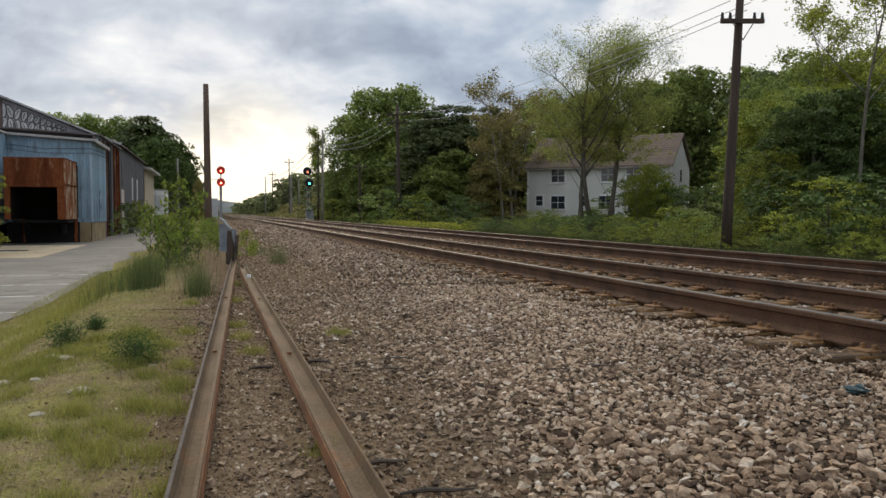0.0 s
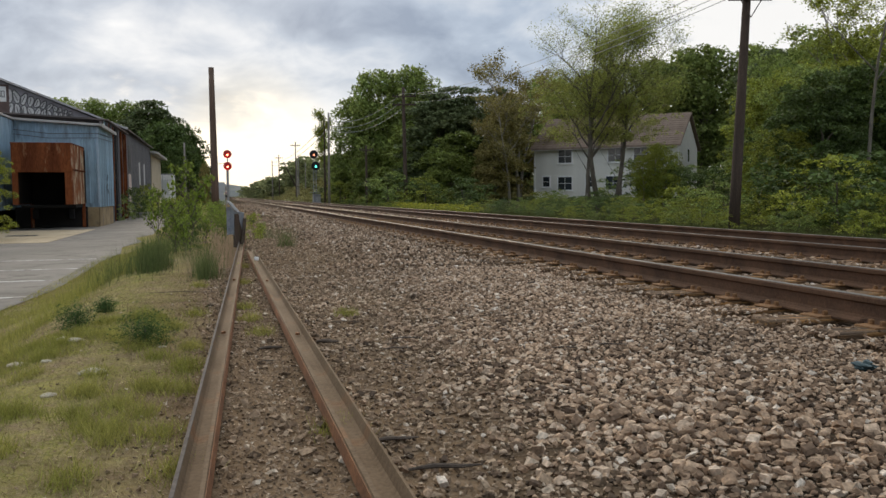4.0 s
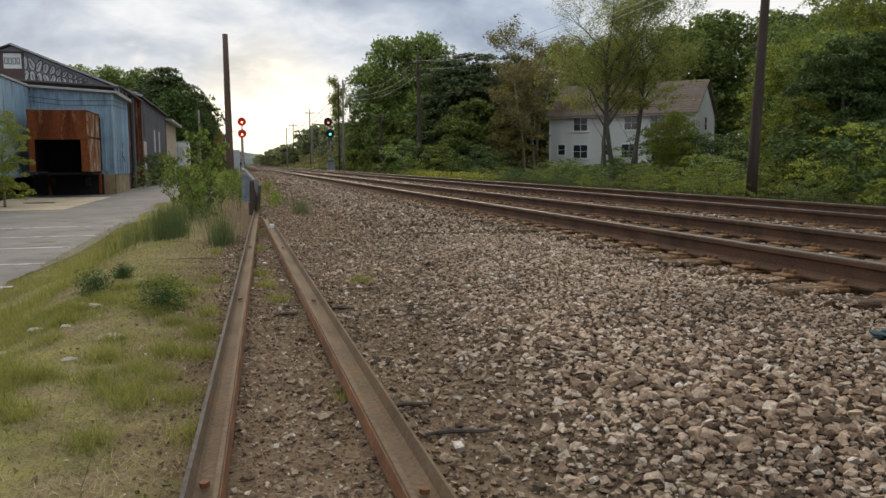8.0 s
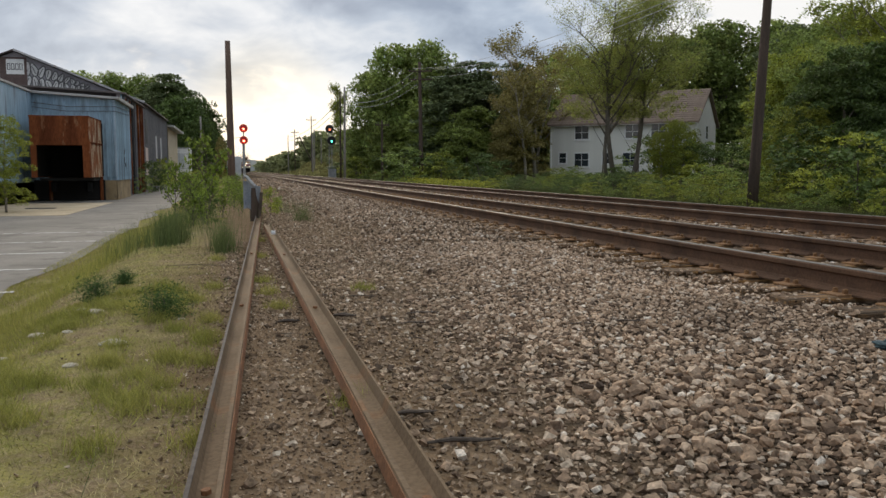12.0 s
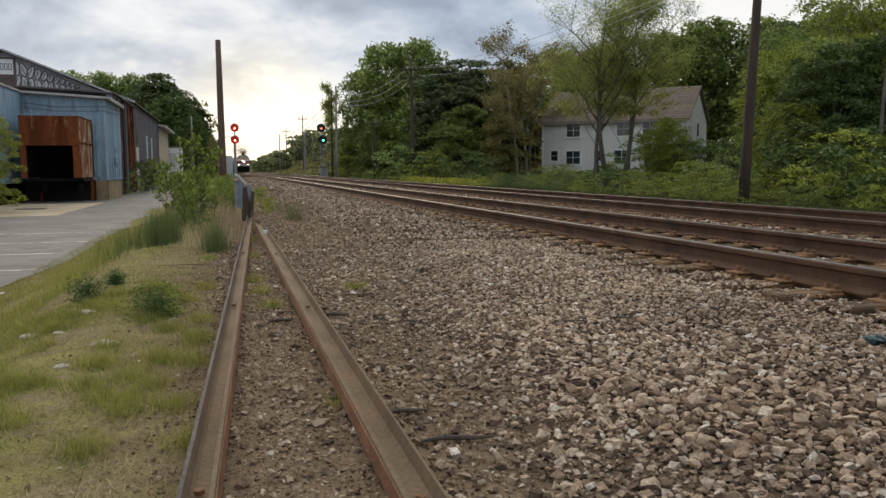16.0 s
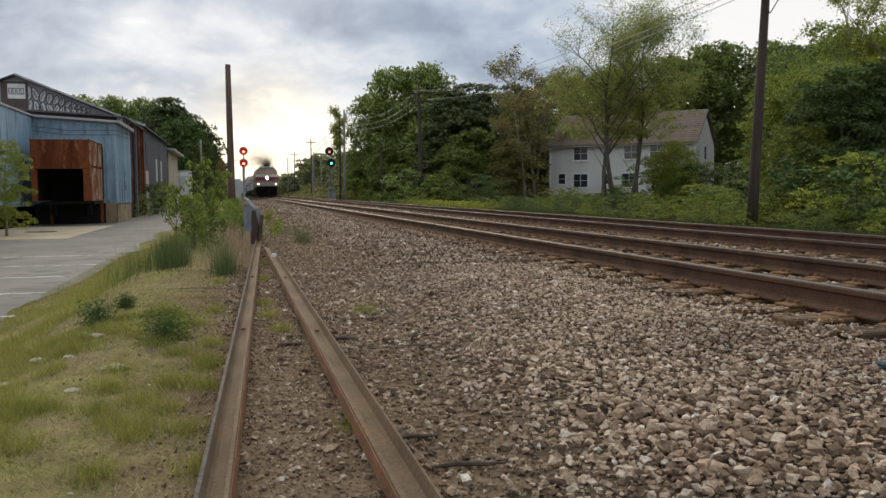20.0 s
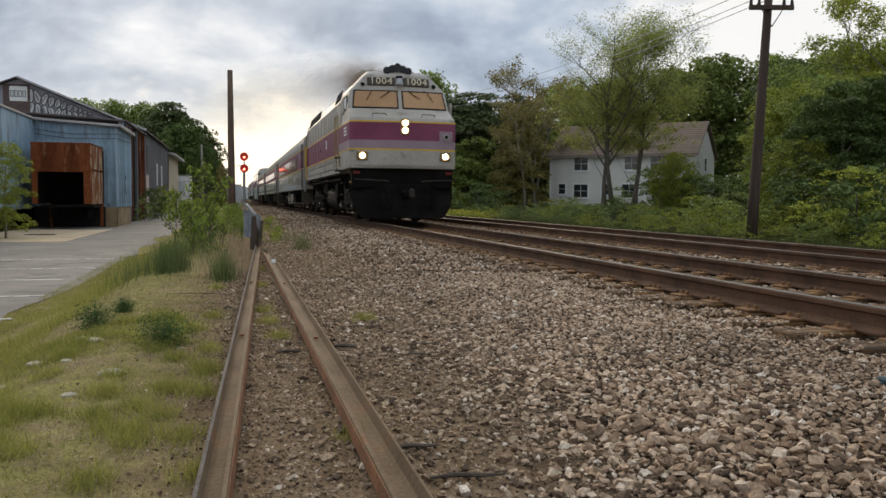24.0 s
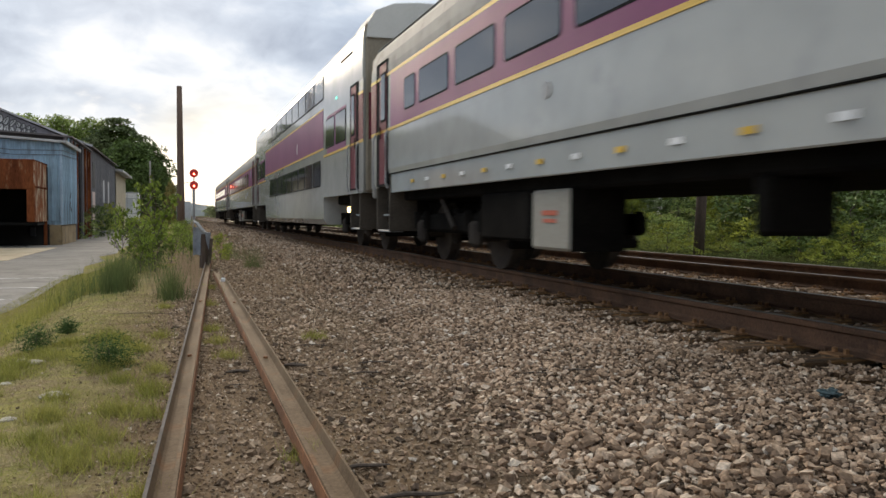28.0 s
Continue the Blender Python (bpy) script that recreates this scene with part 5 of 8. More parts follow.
def build_guard_post():
    """The torn galvanised sheet wrapped round a stump where the scrap rails meet."""
    g = holder("guard_post", "bent galvanised steel sheet and dark timber stump", "post", pose(0.30, 15.6, -0.02) @ Matrix.Diagonal((0.58, 0.8, 0.82, 1)))
    bm = bmesh.new()
    rows = []
    for i in range(7):
        f = i / 6
        z = 0.30 + 0.62 * f
        rows.append([bm.verts.new((-0.24 + 0.52 * u + 0.02 * math.sin(9 * u), 0.05 * math.sin(u * 5.5 + 0.6) - 0.10 * f * u, z * (1 - 0.12 * u) + 0.02 * math.sin(6 * u))) for u in (0, 0.15, 0.3, 0.45, 0.6, 0.75, 0.9, 1.0)])
    for r, s in zip(rows, rows[1:]):
        for k in range(7):
            bm.faces.new((r[k], r[k + 1], s[k + 1], s[k]))
    sh = part("sheet", bm, GALV, g)
    md = sh.modifiers.new("thick", "SOLIDIFY")
    md.thickness = 0.012
    part("torn_flap", tube([(-0.24, 0, 0.9), (-0.22, -0.03, 1.05), (-0.12, -0.06, 1.0), (0.0, -0.08, 0.88), (0.12, -0.1, 0.8)], [0.012, 0.03, 0.05, 0.06, 0.05], 6), WIRE_PALE, g, "pale torn edge curled over")
    part("stump", tube([(0.10, 0.06, -0.1), (0.12, 0.05, 0.35), (0.10, 0.02, 0.78)], [0.17, 0.16, 0.13], 8), POLE, g)
    part("plank", box((0.1, 0.22, 0.75), (0.26, -0.02, 0.30), 0.01, turn=pose(0, 0, 0, 0, 8, 0)), TWIG, g)
    hose = part("white_hose", tube([(0.9, 20.0, 0.0), (0.88, 20.0, 0.28), (0.98, 20.1, 0.46), (1.16, 20.2, 0.47), (1.3, 20.3, 0.36)], [0.014] * 5, 6), DRY)
    tagged(hose, "pale bent pipe standing out of the weeds", "pipe")
    chip = part("reflector", box((0.06, 0.02, 0.05), (0.475, 11.0, 0.12), 0.01), WHITE)
    tagged(chip, "small white chip on the scrap rail", "chip")


build_guard_post()


# ---- plants ----
def leaf_cards(centres, normals_up, size, rng, aspect=0.55, small=False):
    """One bent leaf (a rhomb folded along its rib) at every centre."""
    n = len(centres)
    d = rng.normal(size=(n, 3))
    d[:, 2] = d[:, 2] * 0.6 - 0.15
    d /= np.linalg.norm(d, axis=1)[:, None]
    u = rng.normal(size=(n, 3))
    u[:, 2] += normals_up
    s = np.cross(d, u)
    s /= np.linalg.norm(s, axis=1)[:, None] + 1e-9
    L = (size * rng.uniform(0.6, 1.35, n))[:, None]
    a, b = centres - d * L * 0.5, centres + d * L * 0.5
    l, r = centres - s * L * aspect * 0.5, centres + s * L * aspect * 0.5
    if small:
        # a three-cornered leaf, wide at its stalk
        v = np.stack([a - s * L * aspect * 0.62, a + s * L * aspect * 0.62, b], 1).reshape(-1, 3)
        return v, (np.arange(n) * 3)[:, None] + np.array([[0, 1, 2]])
    v = np.stack([a, l, b, r], 1).reshape(-1, 3)
    f = (np.arange(n) * 4)[:, None] + np.array([[0, 1, 2, 3]])
    return v, f


def grow(rng, height, spread, fork=0.35, levels=3, trunk_r=0.22, droop=0.0, kids=4, lean=(0, 0), upright=0.7):
    """A trunk with limbs; returns its mesh and the tips where leaves gather."""
    bm = bmesh.new()
    tips = []

    def limb(p, d, length, r, level):
        n = 5 if level == 0 else 4
        pts, radii, q, dd = [p], [r], p.copy(), d.copy()
        for i in range(n):
            wob = Vector((rng.uniform(-1, 1), rng.uniform(-1, 1), rng.uniform(-0.4, 0.6))) * (0.10 if level == 0 else 0.22)
            dd = (dd + wob + Vector((0, 0, 0.06 * upright - droop * level * 0.1))).normalized()
            q = q + dd * length / n
            pts.append(q.copy())
            radii.append(r * (1 - 0.78 * (i + 1) / n))
        tube(pts, radii, 7 if level == 0 else (5 if level == 1 else 4), bm)
        if level >= 1:
            tips.extend((pt, level, length) for pt in pts[2:])
        if level < levels:
            m = kids + (2 if level == 0 else 0)
            for k in range(m):
                f = (fork + (1 - fork) * (k + rng.uniform(0, 0.8)) / m) if level == 0 else rng.uniform(0.35, 1.0)
                i = min(n - 1, int(f * n))
                st = pts[i].lerp(pts[i + 1], f * n - i if f * n - i <= 1 else 1)
                az = rng.uniform(0, math.tau) if level else k * 2.4 + rng.uniform(-0.5, 0.5)
                out = Vector((math.cos(az), math.sin(az), 0))
                up = rng.uniform(0.35, 0.9) * upright + (0.35 if level == 0 else 0)
                nd = (out + dd * 0.35 + Vector((0, 0, up))).normalized()
                limb(st, nd, length * (spread if level == 0 else 0.55) * rng.uniform(0.75, 1.15) * (1.15 - 0.5 * f if level == 0 else 1), max(0.012, r * 0.48 * (1.1 - 0.5 * f)), level + 1)

    limb(Vector((0, 0, -0.15)), Vector((lean[0], lean[1], 1)).normalized(), height * 0.82, trunk_r, 0)
    return bm, tips


def crown(tips, rng, count, size, puff, levels_from=1, aspect=0.55, height=10.0):
    pts = np.array([t[0][:] for t in tips if t[1] >= levels_from])
    pick = rng.integers(0, len(pts), count)
    c = pts[pick] + rng.normal(size=(count, 3)) * puff * np.array([1, 1, 0.75])
    c[:, 2] = np.maximum(c[:, 2], 0.15)
    v, f = leaf_cards(c, 0.8, size * 1.12, rng, aspect, height > 3.0)
    return np_mesh("crown", v, f)


SPECIES = {}


def species(key, label, leaf, bark, seed, height, spread, count, size, puff, **kw):
    rng, nrng = random.Random(seed), np.random.default_rng(seed)
    lf = kw.pop("levels_from", 1)
    bm, tips = grow(rng, height, spread, **kw)
    me = bpy.data.meshes.new("trunk")
    bm.to_mesh(me)
    bm.free()
    me.materials.append(bark)
    me.shade_smooth()
    cm = crown(tips, nrng, count, size, puff, lf, height=height)
    cm.materials.append(leaf)
    zs = np.empty(len(cm.vertices) * 3, np.float32)
    cm.vertices.foreach_get("co", zs)
    SPECIES[key] = (me, cm, label, float(np.percentile(zs[2::3], 99.2)))


def plant(key, x, y, height=None, yaw=0.0, label="", name="tree", category="tree", group="trees beside the line", wide=1.0):
    me, cm, lab, h0 = SPECIES[key]
    s = (height or h0) / h0
    t = holder(name, label or lab, category, group=group)
    t.matrix_world = pose(x, y, float(ground_z(x, y)), 0, 0, yaw) @ Matrix.Diagonal((s * wide, s * wide, s, 1))
    part("trunk", me, None, t)
    part("crown", cm, None, t)
    return t


def massed(nrng, height, width, clumps, count, size, low=0.06, peak=0.5, aspect=0.6, flat=0.8, ragged=1.0, clump=1.0):
    """Leaves in many uneven clumps that fill a crown, with gaps between them."""
    zn = low + (1 - low) * nrng.random(clumps) ** 0.9
    env = np.sqrt(np.clip(1 - ((zn - peak) / np.where(zn > peak, 1.04 - peak, peak + 0.18)) ** 2, 0.03, 1))
    az = nrng.uniform(0, math.tau, clumps)
    r = width * env * np.where(nrng.random(clumps) < 0.65, nrng.random(clumps) ** 0.38, np.sqrt(nrng.random(clumps)) * 0.8) * nrng.uniform(0.78, 1.0 + 0.22 * ragged, clumps)
    cr = clump * (0.13 * width + 0.06 * height) * nrng.uniform(0.55, 1.3, clumps) * (0.55 + 0.45 * env)
    c = np.stack([np.cos(az) * r, np.sin(az) * r, zn * height], 1)
    pick = nrng.choice(clumps, count, p=cr ** 2 / np.sum(cr ** 2))
    d = nrng.normal(size=(count, 3))
    d /= np.linalg.norm(d, axis=1)[:, None]
    # each clump is a dome of leaves over a shaded hollow
    d[:, 2] = np.abs(d[:, 2]) * 1.15 - 0.30
    rad = cr[pick] * (0.55 + 0.55 * nrng.random(count) ** 0.6)
    p = c[pick] + d * rad[:, None] * np.array([1, 1, flat])
    p[:, 2] = np.maximum(p[:, 2], 0.05)
    v, f = leaf_cards(p, 1.3, size * 1.12, nrng, aspect, True)
    return np_mesh("crown", v, f)


def species_mass(key, label, leaf, bark, seed, height, width, clumps, count, size, trunk_r=0.2, levels=1, kids=4, **kw):
    rng, nrng = random.Random(seed), np.random.default_rng(seed)
    bm, tips = grow(rng, height * 0.95, 0.4, fork=0.25, levels=levels, trunk_r=trunk_r, kids=kids)
    me = bpy.data.meshes.new("trunk")
    bm.to_mesh(me)
    bm.free()
    me.materials.append(bark)
    me.shade_smooth()
    cm = massed(nrng, height, width, clumps, count, size, **kw)
    cm.materials.append(leaf)
    SPECIES[key] = (me, cm, label, height * 1.03)


species_mass("broad", "broad leafy green deciduous tree", LEAF_G, BARK, 21, 10, 3.6, 230, 18000, 0.150, clump=0.62)
species_mass("dark", "dense dark green maple tree", LEAF_C, BARK, 23, 7, 3.0, 170, 17000, 0.135, clump=0.64)
species_mass("yellow", "light yellow-green young tree", LEAF_B, BARK_PALE, 24, 8, 2.6, 190, 14000, 0.125, trunk_r=0.13, clump=0.60)
species_mass("mid_broad", "tall full green deciduous tree", LEAF_G, BARK, 35, 16, 5.2, 380, 16000, 0.36, clump=0.70, flat=1.2, trunk_r=0.32, low=0.10)
species_mass("mid_dark", "dense dark green roadside tree", LEAF_A, BARK, 36, 9, 3.8, 150, 11000, 0.31, clump=0.8)
species_mass("mid_pine", "dark green pine with ragged boughs", LEAF_D, BARK, 37, 13, 2.9, 140, 11000, 0.36, low=0.06, peak=0.34, aspect=0.4, flat=0.5)
species_mass("mid_olive", "brownish spring tree in thin leaf", LEAF_E, BARK, 38, 11, 3.2, 120, 10000, 0.25, low=0.05, clump=0.85)
species_mass("shed_dark", "dense rounded dark green maple tree", LEAF_C, BARK, 42, 11, 4.4, 300, 16000, 0.31, clump=0.72, flat=1.1, low=0.04, peak=0.42)
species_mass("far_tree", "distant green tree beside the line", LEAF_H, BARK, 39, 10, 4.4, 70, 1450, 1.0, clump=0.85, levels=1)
species_mass("far_dark", "distant haze-pale green tree beside the line", LEAF_H, BARK, 40, 10, 4.4, 70, 1450, 1.0, clump=0.85, levels=1)
species("sparse", "thinly leaved grey-brown tree", LEAF_E, BARK_PALE, 25, 14, 0.42, 5000, 0.17, 0.24, fork=0.2, kids=5, trunk_r=0.2, levels_from=2)
species("lean_stem", "leaning two-stemmed spring tree with bare grey twigs and thin leaves", LEAF_F, BARK, 26, 14, 0.56, 15000, 0.085, 0.24, fork=0.34, kids=6, trunk_r=0.22, lean=(-0.26, 0.03), upright=0.72, levels_from=2)
species("round_stem", "tall spring tree with a rounded fresh green crown", LEAF_F, BARK, 27, 14, 0.50, 21000, 0.112, 0.36, fork=0.50, kids=7, trunk_r=0.20, lean=(0.16, 0), upright=0.85, levels_from=1)
species_mass("skirt", "spreading low olive crown of a spring tree", LEAF_O, BARK, 32, 9, 3.9, 190, 10500, 0.115, trunk_r=0.07, low=0.50, peak=0.74, clump=0.52)
species("slim_far", "slender tree in thin yellow-green leaf", LEAF_B, BARK, 43, 13, 0.30, 5200, 0.24, 0.34, fork=0.35, kids=5, trunk_r=0.16, levels_from=1)
species("slim", "slender pale-stemmed tree with sparse leaves", LEAF_B, BARK_MID, 28, 13, 0.30, 4200, 0.105, 0.15, fork=0.45, kids=4, trunk_r=0.085, levels_from=2)
species_mass("shrub", "tangled green roadside shrub thicket", LEAF_G, BARK, 29, 2.0, 1.3, 70, 2400, 0.075, clump=0.72, trunk_r=0.04, low=0.02, peak=0.3)
species_mass("shrub2", "yellow-green leafy roadside shrub", LEAF_B, BARK, 30, 2.0, 1.4, 70, 2400, 0.075, clump=0.72, trunk_r=0.04, low=0.02, peak=0.3)
species_mass("shrub3", "low dark green bramble thicket", LEAF_C, BARK, 31, 1.6, 1.5, 70, 2400, 0.075, clump=0.72, trunk_r=0.04, low=0.02, peak=0.3)
species("sapling", "thin yellow-green sapling with sparse leaves", LEAF_W, BARK, 33, 1.6, 0.46, 480, 0.090, 0.050, fork=0.22, kids=6, trunk_r=0.018, levels=2, upright=0.45)
species("weedy", "loose light green leafy weed bush", LEAF_W, BARK, 34, 1.2, 0.6, 800, 0.066, 0.10, fork=0.05, kids=5, trunk_r=0.016, levels=2)


def build_trees():
    P = plant
    # the wood at the right of the line
    for key, x, y, h, yaw in (("dark", 22.0, 26.3, 5.6, 20), ("dark", 20.7, 25.0, 4.9, 200), ("dark", 23.6, 26.6, 6.0, 300), ("dark", 25.5, 24.0, 6.2, 140), ("dark", 23.2, 29.0, 5.0, 250), ("yellow", 24.2, 32.0, 6.4, 10), ("yellow", 25.4, 33.5, 6.9, 100),
                              ("broad", 30.0, 37.0, 9.6, 30), ("yellow", 27.5, 30.5, 8.6, 200), ("broad", 33.5, 36.5, 9.8, 80), ("yellow", 32.0, 30.0, 8.8, 160), ("dark", 29.5, 26.0, 7.0, 60),
                              ("slim", 20.8, 22.9, 10.5, 15), ("slim", 22.4, 23.6, 11.0, 95), ("slim", 27.0, 30.5, 11.0, 210), ("yellow", 33.8, 43.0, 8.8, 300), ("broad", 36.0, 47.0, 9.6, 45),
                              ("mid_broad", 54.5, 70.0, 14.2, 10), ("mid_pine", 50.5, 68.0, 14.0, 0), ("mid_broad", 53.0, 64.0, 14.0, 200), ("mid_broad", 43.5, 54.0, 10.4, 280), 
                              ("slim", 31.0, 36.0, 11.5, 140), ("slim", 35.5, 33.5, 12.0, 10), ("dark", 36.5, 28.5, 8.0, 10), ("mid_broad", 56.0, 88.0, 17.5, 10), ("mid_broad", 53.5, 93.0, 16.5, 50), ("mid_broad", 51.0, 104.0, 15.5, 70), ("mid_broad", 60.0, 97.0, 17.5, 190), ("mid_broad", 61.0, 84.0, 17.0, 70), ("mid_broad", 48.0, 99.0, 16.0, 130), ("mid_broad", 41.0, 100.0, 15.0, 220), ("mid_pine", 34.5, 102.0, 13.0, 0),
                              ("yellow", 19.2, 25.0, 3.6, 70), ("broad", 24.0, 29.5, 6.4, 15), ("broad", 29.0, 35.5, 7.4, 250), ("yellow", 29.0, 33.0, 7.2, 330), ("dark", 33.0, 33.0, 7.6, 100), ("broad", 37.0, 40.0, 9.4, 10), ("broad", 36.0, 47.5, 7.8, 200), ("yellow", 39.0, 52.0, 7.0, 80), ("broad", 27.0, 22.0, 6.6, 10), ("dark", 31.5, 22.5, 7.2, 220)):
        P(key, x, y, h, yaw)
    # before and beside the house
    P("lean_stem", 25.0, 51.4, 12.7, 0, wide=1.2)
    P("lean_stem", 24.5, 51.7, 10.6, 25)
    P("round_stem", 26.3, 51.7, 13.7, 0, wide=1.1)
    P("skirt", 24.6, 52.9, 9.4, 80, wide=0.95)
    P("skirt", 27.2, 52.6, 9.0, 200, wide=0.95)
    P("yellow", 29.2, 53.0, 3.9, 40, wide=0.9)
    P("yellow", 31.0, 54.5, 4.8, 190, wide=0.8)
    P("shrub", 29.7, 53.8, 3.0, 70, wide=0.75)
    P("shrub2", 31.0, 54.6, 4.3, 200, wide=0.55)
    P("shrub", 32.3, 55.4, 3.5, 130, wide=0.7)
    P("yellow", 33.0, 57.0, 4.8, 300, wide=0.9)
    P("sparse", 29.8, 79.8, 14.5, 20)
    P("sparse", 31.5, 84.0, 13.5, 190)
    P("sparse", 27.8, 77.0, 10.5, 90)
    # clump beyond the house
    for key, x, y, h, yaw, w in (("mid_broad", 19.9, 103.4, 16.6, 15, 0.85), ("mid_broad", 23.9, 102.3, 16.8, 130, 0.85), ("mid_broad", 16.9, 107.1, 13.6, 260, 0.7), ("mid_pine", 27.9, 90.7, 13.0, 40, 1.1), ("mid_pine", 30.4, 87.1, 12.4, 160, 1.1), ("mid_pine", 24.0, 91.0, 12.6, 70, 1.3), ("mid_pine", 26.4, 93.5, 13.4, 300, 1.3), ("mid_dark", 22.6, 96.0, 9.0, 20, 1.2), ("mid_pine", 25.4, 95.0, 12.0, 250, 1.1),
                                 ("mid_olive", 28.4, 80.5, 9.8, 10, 1.1), ("mid_dark", 25.0, 86.0, 7.6, 100, 1.0), ("mid_dark", 21.5, 92.0, 7.0, 210, 1.1), ("mid_broad", 26.0, 108.0, 14.5, 60, 0.9), ("slim_far", 14.4, 112.5, 12.6, 10, 0.6), ("mid_dark", 17.3, 95.0, 6.6, 33, 0.8), ("mid_broad", 22.0, 118.0, 14.5, 10, 0.8),
                                 ("mid_olive", 26.6, 78.0, 6.6, 20, 1.2), ("mid_dark", 23.0, 82.0, 5.4, 300, 1.1), ("mid_dark", 19.5, 97.0, 6.0, 75, 1.1), ("mid_olive", 32.0, 88.0, 12.0, 140, 1.0), ("mid_dark", 15.6, 104.0, 4.4, 10, 1.0)):
        P(key, x, y, h, yaw, wide=w)
    # the far cutting
    rng = random.Random(12)
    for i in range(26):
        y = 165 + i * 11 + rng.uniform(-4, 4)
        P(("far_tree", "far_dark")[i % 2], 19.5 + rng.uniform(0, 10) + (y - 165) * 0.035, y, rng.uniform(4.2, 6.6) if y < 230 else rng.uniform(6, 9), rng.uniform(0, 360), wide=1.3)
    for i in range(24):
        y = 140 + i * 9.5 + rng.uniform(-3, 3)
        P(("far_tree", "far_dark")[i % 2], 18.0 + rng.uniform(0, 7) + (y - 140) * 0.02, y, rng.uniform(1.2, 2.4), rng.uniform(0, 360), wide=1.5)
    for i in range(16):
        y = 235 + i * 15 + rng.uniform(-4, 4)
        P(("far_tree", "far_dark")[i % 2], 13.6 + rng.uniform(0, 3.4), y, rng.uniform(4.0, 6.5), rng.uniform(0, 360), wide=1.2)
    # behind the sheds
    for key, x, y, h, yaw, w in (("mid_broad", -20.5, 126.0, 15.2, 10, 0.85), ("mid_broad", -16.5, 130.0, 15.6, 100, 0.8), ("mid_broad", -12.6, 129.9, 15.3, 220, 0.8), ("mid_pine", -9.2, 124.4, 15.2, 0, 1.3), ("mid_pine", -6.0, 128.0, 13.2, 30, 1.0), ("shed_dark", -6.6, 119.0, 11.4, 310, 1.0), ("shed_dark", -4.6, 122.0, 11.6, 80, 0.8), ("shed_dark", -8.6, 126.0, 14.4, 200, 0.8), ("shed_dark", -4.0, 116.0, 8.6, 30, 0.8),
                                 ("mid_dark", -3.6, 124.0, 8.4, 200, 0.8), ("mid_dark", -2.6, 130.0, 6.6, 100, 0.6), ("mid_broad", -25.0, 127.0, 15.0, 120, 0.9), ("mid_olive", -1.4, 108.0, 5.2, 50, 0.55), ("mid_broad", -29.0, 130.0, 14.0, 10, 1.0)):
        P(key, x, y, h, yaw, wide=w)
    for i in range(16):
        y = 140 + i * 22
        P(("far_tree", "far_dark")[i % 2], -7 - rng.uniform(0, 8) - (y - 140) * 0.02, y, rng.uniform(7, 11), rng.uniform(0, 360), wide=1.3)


build_trees()


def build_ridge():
    """The wooded ridge on the horizon, distance haze painted into its colour."""
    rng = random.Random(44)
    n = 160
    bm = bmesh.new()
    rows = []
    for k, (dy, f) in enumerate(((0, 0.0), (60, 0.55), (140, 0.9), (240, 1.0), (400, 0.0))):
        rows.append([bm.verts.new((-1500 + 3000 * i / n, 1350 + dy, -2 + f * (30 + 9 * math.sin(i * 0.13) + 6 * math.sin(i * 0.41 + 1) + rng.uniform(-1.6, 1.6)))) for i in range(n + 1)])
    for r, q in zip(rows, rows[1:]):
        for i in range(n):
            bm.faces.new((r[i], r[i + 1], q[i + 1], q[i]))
    o = part("ridge", bm, surf("hazed_woods", (0.10, 0.12, 0.125), (0.13, 0.15, 0.15), 0.01, 1.0, bump=0, bscale=0.2, fine=0.2))
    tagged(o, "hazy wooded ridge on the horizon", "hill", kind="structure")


build_ridge()


